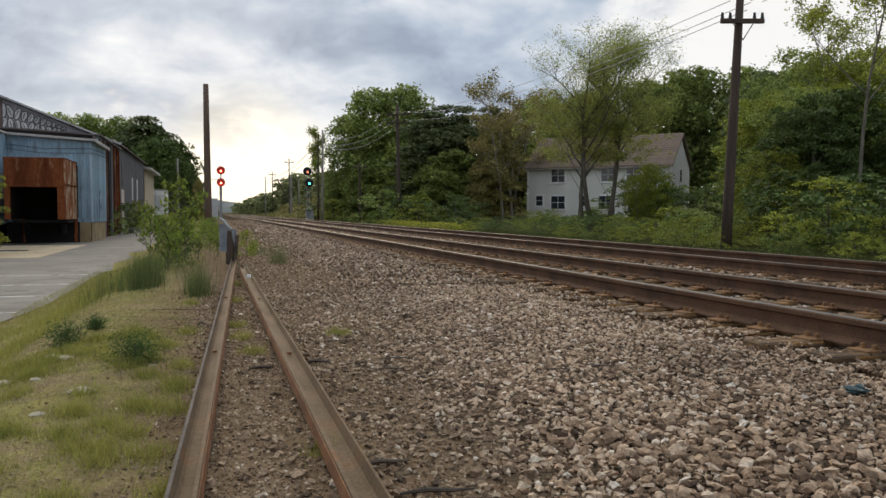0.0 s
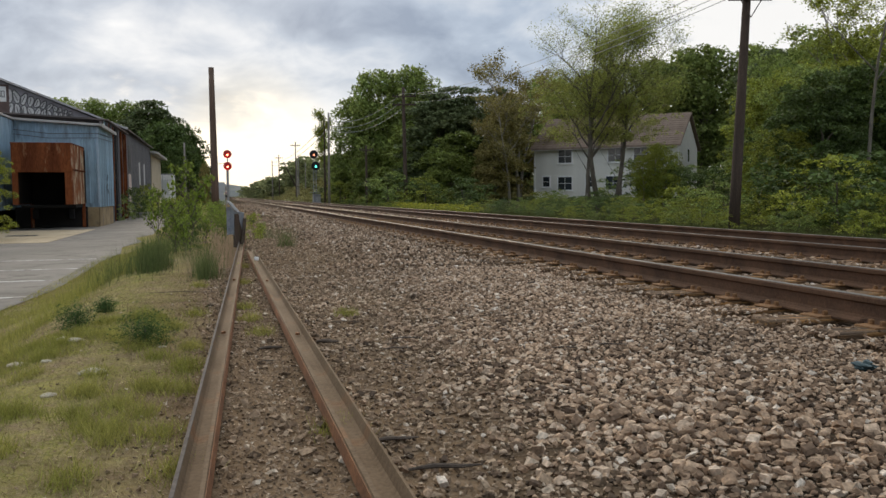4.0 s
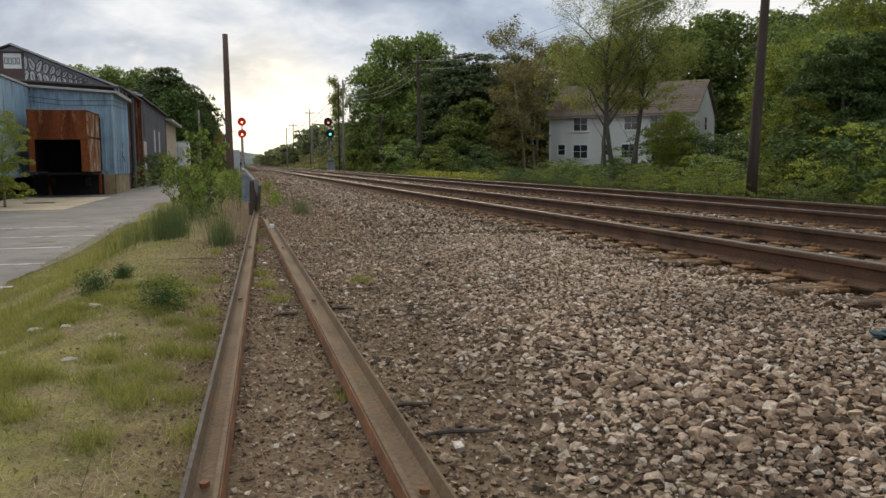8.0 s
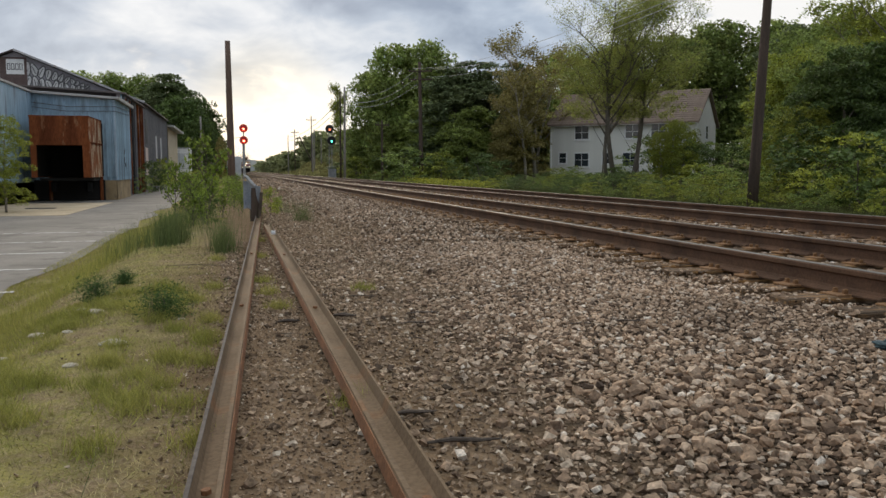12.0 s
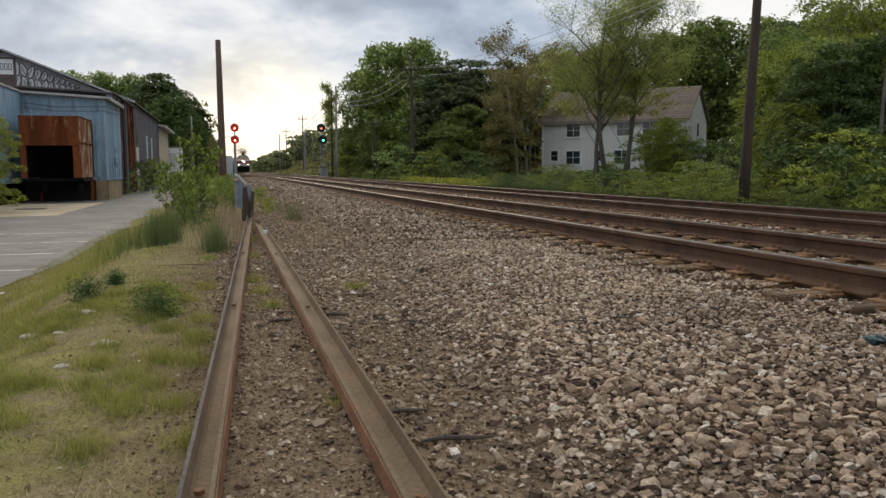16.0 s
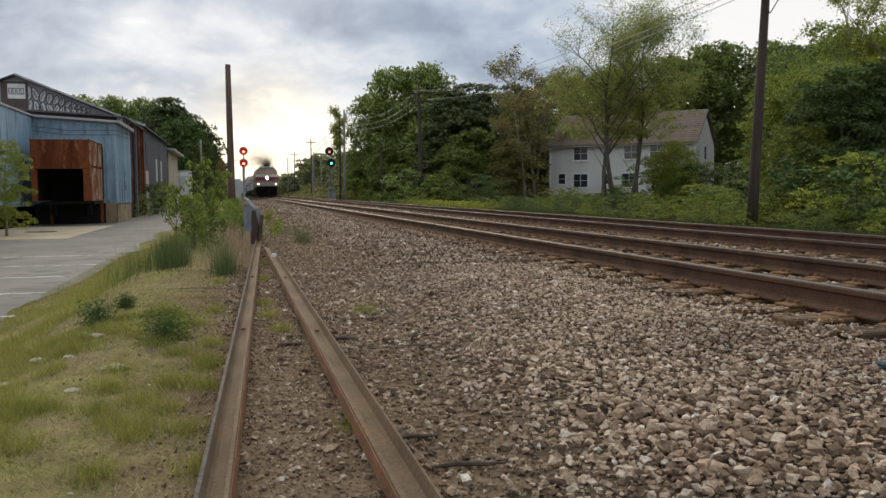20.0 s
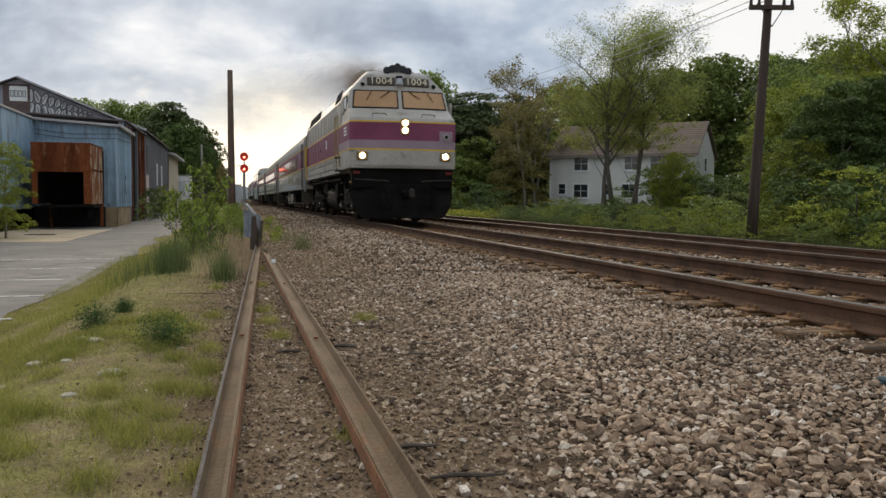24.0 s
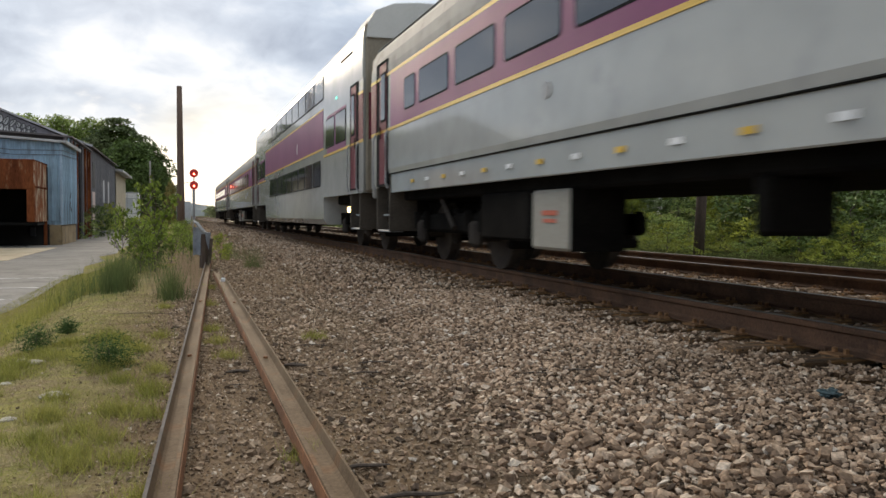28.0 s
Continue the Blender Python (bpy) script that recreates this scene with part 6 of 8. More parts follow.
def build_shrubs():
    rng = random.Random(17)
    kinds = ("shrub", "shrub2", "shrub3")
    G = "shrubs along the line"
    # the verge beyond the second track
    y = 9.0
    while y < 118:
        for row in range(2 if y < 60 else 1):
            x = (15.0 if y < 60 else 13.6) + row * 2.0 + rng.uniform(-0.6, 0.8) + max(0, (y - 60) * 0.03)
            h = (rng.uniform(0.6, 1.1) if y < 30 else rng.uniform(0.45, 0.8)) + row * (0.45 if y < 30 else 0.25)
            plant(kinds[rng.randrange(3)] if y > 30 else kinds[rng.randrange(2)], x, y + rng.uniform(-0.5, 0.5), h, rng.uniform(0, 360), name="shrub", category="shrub", group=G, wide=1.35)
        y += 1.55 if y < 30 else (2.4 if y < 60 else 3.6)
    for i in range(26):
        y = 18.0 + i * 1.6
        plant(kinds[i % 3] if y > 30 or i % 3 else "shrub3", 17.6 + rng.uniform(-0.8, 1.6) + 0.05 * i, y, rng.uniform(1.7, 2.6) if y < 26 else rng.uniform(0.8, 1.15), rng.uniform(0, 360), name="shrub", category="shrub", group=G, wide=1.2)
    for x, y, h, k in ((19.0, 47.0, 1.3, 1), (21.5, 50.0, 1.2, 0), (23.0, 47.5, 1.3, 2), (26.5, 55.0, 1.3, 0), (29.5, 60.0, 1.4, 1), (34.0, 58.0, 2.6, 0), (36.0, 60.0, 2.8, 2), (39.0, 62.0, 3.0, 0), (31.2, 57.5, 3.6, 0), (33.4, 57.0, 3.0, 2), (38.0, 57.5, 2.8, 2), (39.8, 58.5, 3.2, 0), (22.2, 72.0, 1.5, 2), (23.8, 75.0, 1.7, 0), (30.0, 70.0, 1.2, 1), (27.5, 66.0, 1.2, 0),
                       (17.5, 82.0, 3.2, 2), (15.8, 78.0, 3.4, 0), (18.5, 74.0, 2.8, 1), (20.5, 68.0, 2.6, 2), (14.5, 100.0, 2.8, 1), (13.6, 106.0, 2.2, 2)):
        plant(kinds[k], x, y, h, rng.uniform(0, 360), name="shrub", category="shrub", group=G, wide=1.3)
    # weeds by the near side: bushes at the foot of the cut pole and along the lot
    for key, x, y, h, w in (("sapling", -0.46, 14.6, 1.55, 0.72), ("sapling", -0.95, 14.4, 1.12, 0.60), ("sapling", -0.66, 14.0, 0.72, 0.9), ("weedy", -0.50, 13.8, 0.62, 0.6), ("shrub", -0.70, 14.3, 0.72, 0.42), ("shrub3", -0.42, 14.9, 0.60, 0.40), ("weedy", -0.22, 16.6, 0.62, 0.8), ("sapling", -0.5, 18.0, 0.9, 0.9), ("weedy", -0.9, 19.0, 0.75, 1.0),
                            ("weedy", -0.75, 22.0, 0.8, 1.1), ("weedy", -0.95, 27.0, 0.9, 1.2), ("shrub2", -1.5, 32.0, 1.1, 0.6), ("shrub2", -1.5, 38.0, 1.2, 0.7), ("shrub", -1.7, 43.0, 1.2, 0.7), ("shrub2", -1.6, 49.0, 1.4, 0.8), ("shrub", -1.9, 58.0, 1.4, 0.8), ("shrub2", -2.0, 70.0, 1.5, 0.8),
                            ("shrub2", 0.68, 16.8, 0.60, 0.62), ("weedy", 0.85, 17.6, 0.40, 0.8), ("weedy", 0.15, 18.2, 0.5, 0.8), ("weedy", 0.0, 21.0, 0.6, 0.9), ("weedy", 0.3, 24.0, 0.5, 0.9), ("weedy", -0.2, 27.0, 0.7, 1.0), ("weedy", 0.2, 31.0, 0.6, 1.0), ("weedy", -0.3, 36.0, 0.7, 1.0), ("weedy", 0.1, 42.0, 0.7, 1.1), ("weedy", -0.2, 50.0, 0.8, 1.2), ("weedy", 0.2, 60.0, 0.7, 1.3), ("weedy", 0.95, 24.5, 0.40, 1.0), ("shrub3", -5.5, 61.0, 2.2, 0.7), ("shrub", -5.6, 57.0, 1.5, 0.7), ("shrub", -5.7, 66.0, 2.2, 0.8), ("shrub2", -5.6, 70.0, 2.2, 0.7), ("shrub2", -5.8, 75.0, 2.6, 0.6), ("shrub", -5.75, 81.0, 2.0, 0.6), ("shrub2", -5.8, 90.0, 1.5, 0.6), ("shrub2", -2.2, 82.0, 1.6, 0.9), ("shrub", -2.0, 92.0, 1.8, 0.9), ("yellow", -8.15, 33.5, 3.7, 0.85)):
        plant(key, x, y, h, rng.uniform(0, 360), name="shrub", category="shrub", group=G, wide=w)


build_shrubs()


def blades(p, height, width, rng, lean=0.35):
    """Grass: one thin leaning blade at every place."""
    n = len(p)
    z0 = surface_z(p[:, 0], p[:, 1])
    a = rng.uniform(0, math.tau, n)
    h = height * rng.uniform(0.45, 1.2, n)
    w = width * rng.uniform(0.6, 1.3, n)
    side = np.stack([np.cos(a), np.sin(a), np.zeros(n)], 1) * w[:, None] * 0.5
    b = rng.uniform(0, math.tau, n)
    tip = np.stack([np.cos(b), np.sin(b), np.zeros(n)], 1) * (h * lean * rng.uniform(0.2, 1.4, n))[:, None]
    o = np.stack([p[:, 0], p[:, 1], z0], 1)
    up = np.array([0, 0, 1.0])
    v = np.stack([o - side, o + side, o + tip + up * h[:, None]], 1).reshape(-1, 3)
    f = (np.arange(n) * 3)[:, None] + np.array([[0, 1, 2]])
    return v, f


def build_grass():
    rng = np.random.default_rng(19)

    def field(name, p, h, w, mat, label, lean=0.5):
        v, f = blades(p, h, w, rng, lean)
        tagged(part(name, np_mesh(name, v, f), mat), label, "grass", kind="stuff")

    p = np.concatenate([np.stack([rng.uniform(-2.9, -0.12, 300000), 1.5 + 22 * rng.random(300000) ** 1.6], 1), np.stack([rng.uniform(-2.9, -0.12, 60000), 1.5 - 6 * rng.random(60000) ** 1.5], 1)])
    dens = np.array([noise.noise((a * 0.9, b * 0.55, 4.2)) + 0.5 * noise.noise((a * 2.6, b * 2.2, 1.2)) for a, b in p])
    keep = (dens + np.clip((-0.9 - p[:, 0]) * 0.45, -0.30, 0.5) > 0.15 + 0.25 * rng.random(len(p)))
    p = p[keep]
    dead = rng.random(len(p)) < 0.3
    field("grass", p[~dead], 0.046, 0.0040, GRASS, "short yellow-green grass in thin patches")
    thatch = np.stack([rng.uniform(-2.6, -0.15, 60000), 1.6 + 9 * rng.random(60000) ** 1.5], 1)
    field("thatch", thatch, 0.022, 0.0034, THATCH, "brown thatch and short dry grass", 2.0)
    field("dead_grass", p[dead] + rng.normal(size=(int(dead.sum()), 2)) * 0.12, 0.030, 0.0036, DRY, "short dead straw in the lawn", 1.6)
    # tufts among the scrap rails and on the dirt
    spots = np.array([(0.22, 6.3), (0.20, 7.0), (0.26, 5.7), (0.95, 6.4), (-0.30, 4.2), (-0.42, 3.5), (-0.50, 2.9), (0.44, 3.2), (-0.62, 6.6), (-0.35, 5.0), (0.24, 9.0), (0.3, 11.0), (-0.8, 3.3)])
    trng = random.Random(4)
    more = []
    while len(more) < 130:
        x, y = trng.uniform(-2.3, -0.15), 1.8 + 9 * trng.random() ** 1.3
        if noise.noise((x * 0.9, y * 0.55, 4.2)) > -0.15:
            more.append((x, y))
    spots = np.concatenate([spots, np.array(more)])
    q = np.repeat(spots, 260, 0) + rng.normal(size=(len(spots) * 260, 2)) * np.array([0.045, 0.06])
    field("grass_tufts", q, 0.074, 0.0034, GRASS, "small green grass tufts in the gravel", 0.8)
    # tall grass beside the bushes
    r = np.concatenate([rng.normal(size=(1300, 2)) * (0.11, 0.35) + (-0.84, 11.4), rng.normal(size=(420, 2)) * (0.07, 0.25) + (-0.14, 9.9), rng.normal(size=(300, 2)) * (0.2, 0.6) + (-1.3, 11.5),
                        rng.normal(size=(700, 2)) * (0.22, 2.0) + (-0.75, 16.0), rng.normal(size=(900, 2)) * (0.28, 9.0) + (0.0, 30.0), rng.normal(size=(160, 2)) * (0.08, 0.2) + (1.2, 15.4), rng.normal(size=(80, 2)) * (0.1, 0.3) + (1.05, 18.5)])
    field("tall_grass", r, 0.42, 0.0055, TALLGRASS, "tall blue-green grass beside the bushes", 0.3)
    q0 = rng.random(3200)
    edge = np.stack([-2.0 + 0.6 * q0 + rng.normal(size=3200) * 0.2, 5.6 + 8.0 * q0 + rng.normal(size=3200) * 0.5], 1)
    edge = edge[np.sin(edge[:, 1] * 3.1) + np.sin(edge[:, 1] * 7.7 + 1) > -0.3]
    field("edge_grass", edge, 0.23, 0.0045, GRASS, "longer yellow-green grass along the lot's edge", 0.45)
    d = np.concatenate([rng.normal(size=(90, 2)) * (0.12, 0.5) + (1.25, 15.8), rng.normal(size=(50, 2)) * (0.12, 0.6) + (-0.2, 11.0), rng.normal(size=(14, 2)) * (0.06, 0.2) + (-0.5, 5.5)])
    field("dry_stems", d, 0.34, 0.004, DRY, "dry brown weed stems", 0.3)
    # the far verge, rough grass with goldenrod
    g = np.stack([rng.uniform(11.4, 16.5, 30000), 6 + 64 * rng.random(30000) ** 1.2], 1)
    field("verge_grass", g, 0.26, 0.022, VERGE, "rough tall weeds on the far verge", 0.5)
    w = np.stack([13.2 + 16 * rng.random(9000) ** 1.4, rng.uniform(112, 245, 9000)], 1)
    v, f = leaf_cards(np.stack([w[:, 0], w[:, 1], ground_z(w[:, 0], w[:, 1]) + rng.uniform(0.1, 0.5, 9000)], 1), 0.4, 0.75, rng, 0.6, True)
    tagged(part("slope_weeds", np_mesh("slope_weeds", v, f), surf("slope_weed", (0.17, 0.165, 0.06), (0.27, 0.245, 0.105), 0.5, 0.9, bump=0, island=0.45, translucent=0.25, spec=0.1)), "rough yellow-green growth on the far slope", "weeds", kind="stuff")
    y = np.stack([rng.normal(12.9, 0.5, 1700), rng.uniform(42, 60, 1700)], 1)
    v, f = leaf_cards(np.stack([y[:, 0], y[:, 1], ground_z(y[:, 0], y[:, 1]) + rng.uniform(0.2, 0.6, 1700)], 1), 0.5, 0.10, rng, 0.8)
    tagged(part("goldenrod", np_mesh("goldenrod", v, f), GOLD), "patch of yellow flowering weeds", "flowers", kind="stuff")
    # weed clumps on the grass
    for x, yy, s, k in ((-0.455, 5.45, 0.21, "a"), (-1.02, 6.5, 0.18, "b"), (-0.90, 7.2, 0.12, "c")):
        n = int(3600 * s / 0.3)
        c = rng.normal(size=(n, 3)) * (s * 0.36, s * 0.36, s * 0.28) + (x, yy, s * 0.42)
        c[:, 2] = np.maximum(c[:, 2], 0.01)
        c[:, 2] += ground_z(x, yy)
        v, f = leaf_cards(c, 0.6, 0.024, rng, 0.2)
        t = holder("weed", "low bushy dark green weed in the grass", "weed", group="weeds in the grass")
        part("foliage", np_mesh("foliage", v, f), WEED, t)["kind"] = "stuff"
        part("stem", rod((x, yy, float(ground_z(x, yy)) - 0.01), (x, yy, float(ground_z(x, yy)) + s * 0.6), 0.006, n=5), BARK, t)


build_grass()


def build_litter():
    """Sticks, wood scraps and pale stones on the ground."""
    rng = random.Random(23)
    for x, y, l, w, yaw in ((0.65, 5.18, 0.085, 0.045, -20), (1.14, 5.12, 0.13, 0.022, 0), (1.02, 4.80, 0.10, 0.018, -5), (0.29, 5.03, 0.08, 0.036, 5), (0.95, 4.35, 0.09, 0.010, -50), (1.97, 4.47, 0.11, 0.016, -10), (2.26, 4.48, 0.13, 0.018, -15), (0.72, 2.62, 0.15, 0.028, -5), (0.62, 2.98, 0.11, 0.026, 0),
                            (3.1, 7.85, 0.09, 0.04, -10), (1.25, 3.40, 0.08, 0.007, -60), (0.25, 4.62, 0.06, 0.010, 10), (0.9, 6.0, 0.14, 0.012, -20), (1.48, 2.77, 0.07, 0.009, 20), (-0.3, 8.3, 0.42, 0.012, -10), (1.6, 6.4, 0.12, 0.014, -30)):
        s = part("stick", tube([(-l, 0, 0.012), (-l * 0.3, l * 0.06, 0.02), (l * 0.4, -l * 0.05, 0.018), (l, l * 0.04, 0.010)], [w * 0.25, w * 0.5, w * 0.42, w * 0.15], 6), TWIG)
        s.matrix_world = pose(x, y, float(surface_z(x, y)) + 0.010, 0, 0, yaw) @ Matrix.Diagonal((0.85, 1.1, 0.55, 1))
        tagged(s, "dark broken piece of dead wood", "stick", "wood scraps on the gravel")
    bm = bmesh.new()
    bmesh.ops.create_icosphere(bm, subdivisions=3, radius=0.05)
    for v in bm.verts:
        v.co *= 1 + 0.9 * noise.noise(v.co * 34)
        v.co.z *= 0.45
    scrap = part("plastic_scrap", bm, surf("teal_plastic", (0.035, 0.06, 0.065), (0.06, 0.095, 0.10), 9, 0.5))
    scrap.matrix_world = pose(3.17, 3.47, float(surface_z(3.17, 3.47)) + 0.03, 0, 0, 20)
    tagged(scrap, "crumpled dark teal plastic scrap among the stones", "litter")
    for x, y, r in ((-0.66, 4.70, 0.085), (-1.18, 5.4, 0.07), (-0.92, 5.8, 0.075), (-1.04, 6.6, 0.07), (-0.80, 4.25, 0.05), (-1.25, 4.9, 0.05), (-0.98, 5.2, 0.045), (-0.35, 5.35, 0.03), (-1.02, 6.0, 0.05), (0.575, 2.08, 0.05)):
        bm = bmesh.new()
        bmesh.ops.create_icosphere(bm, subdivisions=2, radius=r * 0.78)
        for v in bm.verts:
            v.co *= 1 + 0.5 * noise.noise(v.co * 16 + Vector((x, y, 0)))
            v.co.z *= 0.30
        s = part("stone", bm, surf("pale_stone", (0.38, 0.34, 0.26), (0.50, 0.46, 0.37), 9, 0.95, c3=(0.24, 0.20, 0.13), c3at=0.56))
        s.matrix_world = pose(x, y, float(surface_z(x, y)) + r * 0.08, 0, 0, rng.uniform(0, 180))
        tagged(s, "flat pale stone lying in the grass", "stone", "pale stones in the grass")


build_litter()


# ---- the train: local y runs from each vehicle's front end back, z from the rail head ----
SILVER = surf("silver_paint", (0.40, 0.402, 0.375), (0.45, 0.45, 0.42), 0.5, 0.09, metal=0.0, bump=0.006, bscale=2, fine=0.05, spec=0.6, c3=(0.37, 0.37, 0.35), c3at=0.63)
SILVER_DULL = surf("silver_dull", (0.24, 0.238, 0.222), (0.29, 0.288, 0.268), 0.5, 0.38, bump=0.01, bscale=2, fine=0.06, spec=0.25, c3=(0.21, 0.208, 0.195), c3at=0.63)
LOCO_GREY = surf("loco_grey", (0.335, 0.312, 0.275), (0.42, 0.392, 0.35), 0.8, 0.5, bump=0.08, bscale=14, fine=0.12, spec=0.4, c3=(0.20, 0.175, 0.15), c3at=0.62)
ROOF_SIDE = surf("car_roof_side", (0.29, 0.292, 0.275), (0.345, 0.345, 0.325), 0.8, 0.55, bump=0.01, bscale=3, fine=0.07, spec=0.10, c3=(0.22, 0.215, 0.20), c3at=0.62)
ROOF_GREY = surf("car_roof", (0.19, 0.19, 0.18), (0.25, 0.25, 0.235), 0.8, 0.85, fine=0.12, spec=0.1)
PURPLE = surf("purple_band", (0.19, 0.050, 0.135), (0.235, 0.068, 0.160), 0.6, 0.34, bump=0.02, fine=0.06, spec=0.06)
LOCO_PURPLE = surf("loco_purple", (0.180, 0.048, 0.092), (0.230, 0.070, 0.120), 0.9, 0.5, bump=0.04, fine=0.1, spec=0.12)
MAUVE = surf("faded_mauve", (0.26, 0.185, 0.225), (0.31, 0.235, 0.27), 0.8, 0.5, bump=0.04, fine=0.1)
YELLOW = surf("yellow_stripe", (0.58, 0.36, 0.035), (0.68, 0.43, 0.05), 1.0, 0.4, bump=0.02, fine=0.08)
STEP_TAN = surf("step_plate", (0.045, 0.037, 0.028), (0.075, 0.062, 0.048), 2, 0.8)
DULL_YELLOW = surf("rail_yellow", (0.26, 0.19, 0.06), (0.34, 0.26, 0.09), 2, 0.6)
DOOR_RED = surf("door_maroon", (0.125, 0.016, 0.030), (0.165, 0.026, 0.042), 1.0, 0.45, fine=0.1, spec=0.1)
END_TAN = surf("car_end_tan", (0.20, 0.17, 0.125), (0.26, 0.225, 0.17), 1.0, 0.7, fine=0.2)
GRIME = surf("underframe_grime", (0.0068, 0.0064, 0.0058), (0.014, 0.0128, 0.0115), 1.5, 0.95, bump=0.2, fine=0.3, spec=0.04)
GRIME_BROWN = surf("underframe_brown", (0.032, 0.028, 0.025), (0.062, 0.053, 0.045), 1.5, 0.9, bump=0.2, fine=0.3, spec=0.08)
STEEL = surf("wheel_steel", (0.034, 0.028, 0.024), (0.066, 0.052, 0.042), 3, 0.8, metal=0.1, bump=0.1, spec=0.15)
BOXCREAM = surf("equipment_cream", (0.31, 0.295, 0.25), (0.37, 0.35, 0.30), 1.5, 0.7, fine=0.15)
BOXTAN = surf("equipment_tan", (0.085, 0.070, 0.052), (0.125, 0.102, 0.078), 1.5, 0.8, fine=0.2)
GASKET = surf("window_gasket", (0.014, 0.014, 0.015), (0.022, 0.022, 0.022), 3, 0.9, bump=0, spec=0.1)
CARGLASS = surf("car_glass", (0.020, 0.024, 0.030), (0.032, 0.036, 0.042), 0.4, 0.06, bump=0, fine=0.1, spec=0.6)
TANGLASS = surf("tan_windshield", (0.36, 0.195, 0.085), (0.43, 0.245, 0.11), 1.2, 0.2, bump=0, fine=0.08, spec=0.5)
HEADLIGHT = glowing("headlight_glow", (1.0, 0.78, 0.42), 220.0)
DITCH = glowing("ditch_light_glow", (1.0, 0.80, 0.45), 40.0)
# weak emission for the warm halo imitated round lit lenses
LAMP_HALO = glowing("lamp_halo_glow", (1.0, 0.62, 0.25), 1.6)
SIDELAMP = glowing("side_lamp_glow", (1.0, 0.62, 0.24), 6.0)
REDLAMP = surf("red_lamp_off", (0.095, 0.006, 0.006), (0.13, 0.01, 0.008), 3, 0.3, bump=0)
GREENLAMP = glowing("green_door_light", (0.2, 1.0, 0.7), 1.2)


def rounded(w, h, r, depth, seg=3):
    """A rounded plate in the plane x = 0, w along y, h along z, facing -x."""
    pts = []
    for cx, cz, a0 in ((w / 2 - r, h / 2 - r, 0), (-w / 2 + r, h / 2 - r, 90), (-w / 2 + r, -h / 2 + r, 180), (w / 2 - r, -h / 2 + r, 270)):
        for i in range(seg + 1):
            a = radians(a0 + 90 * i / seg)
            pts.append((cx + r * math.cos(a), cz + r * math.sin(a)))
    return sweep(pts, [0, -depth], axis="x")


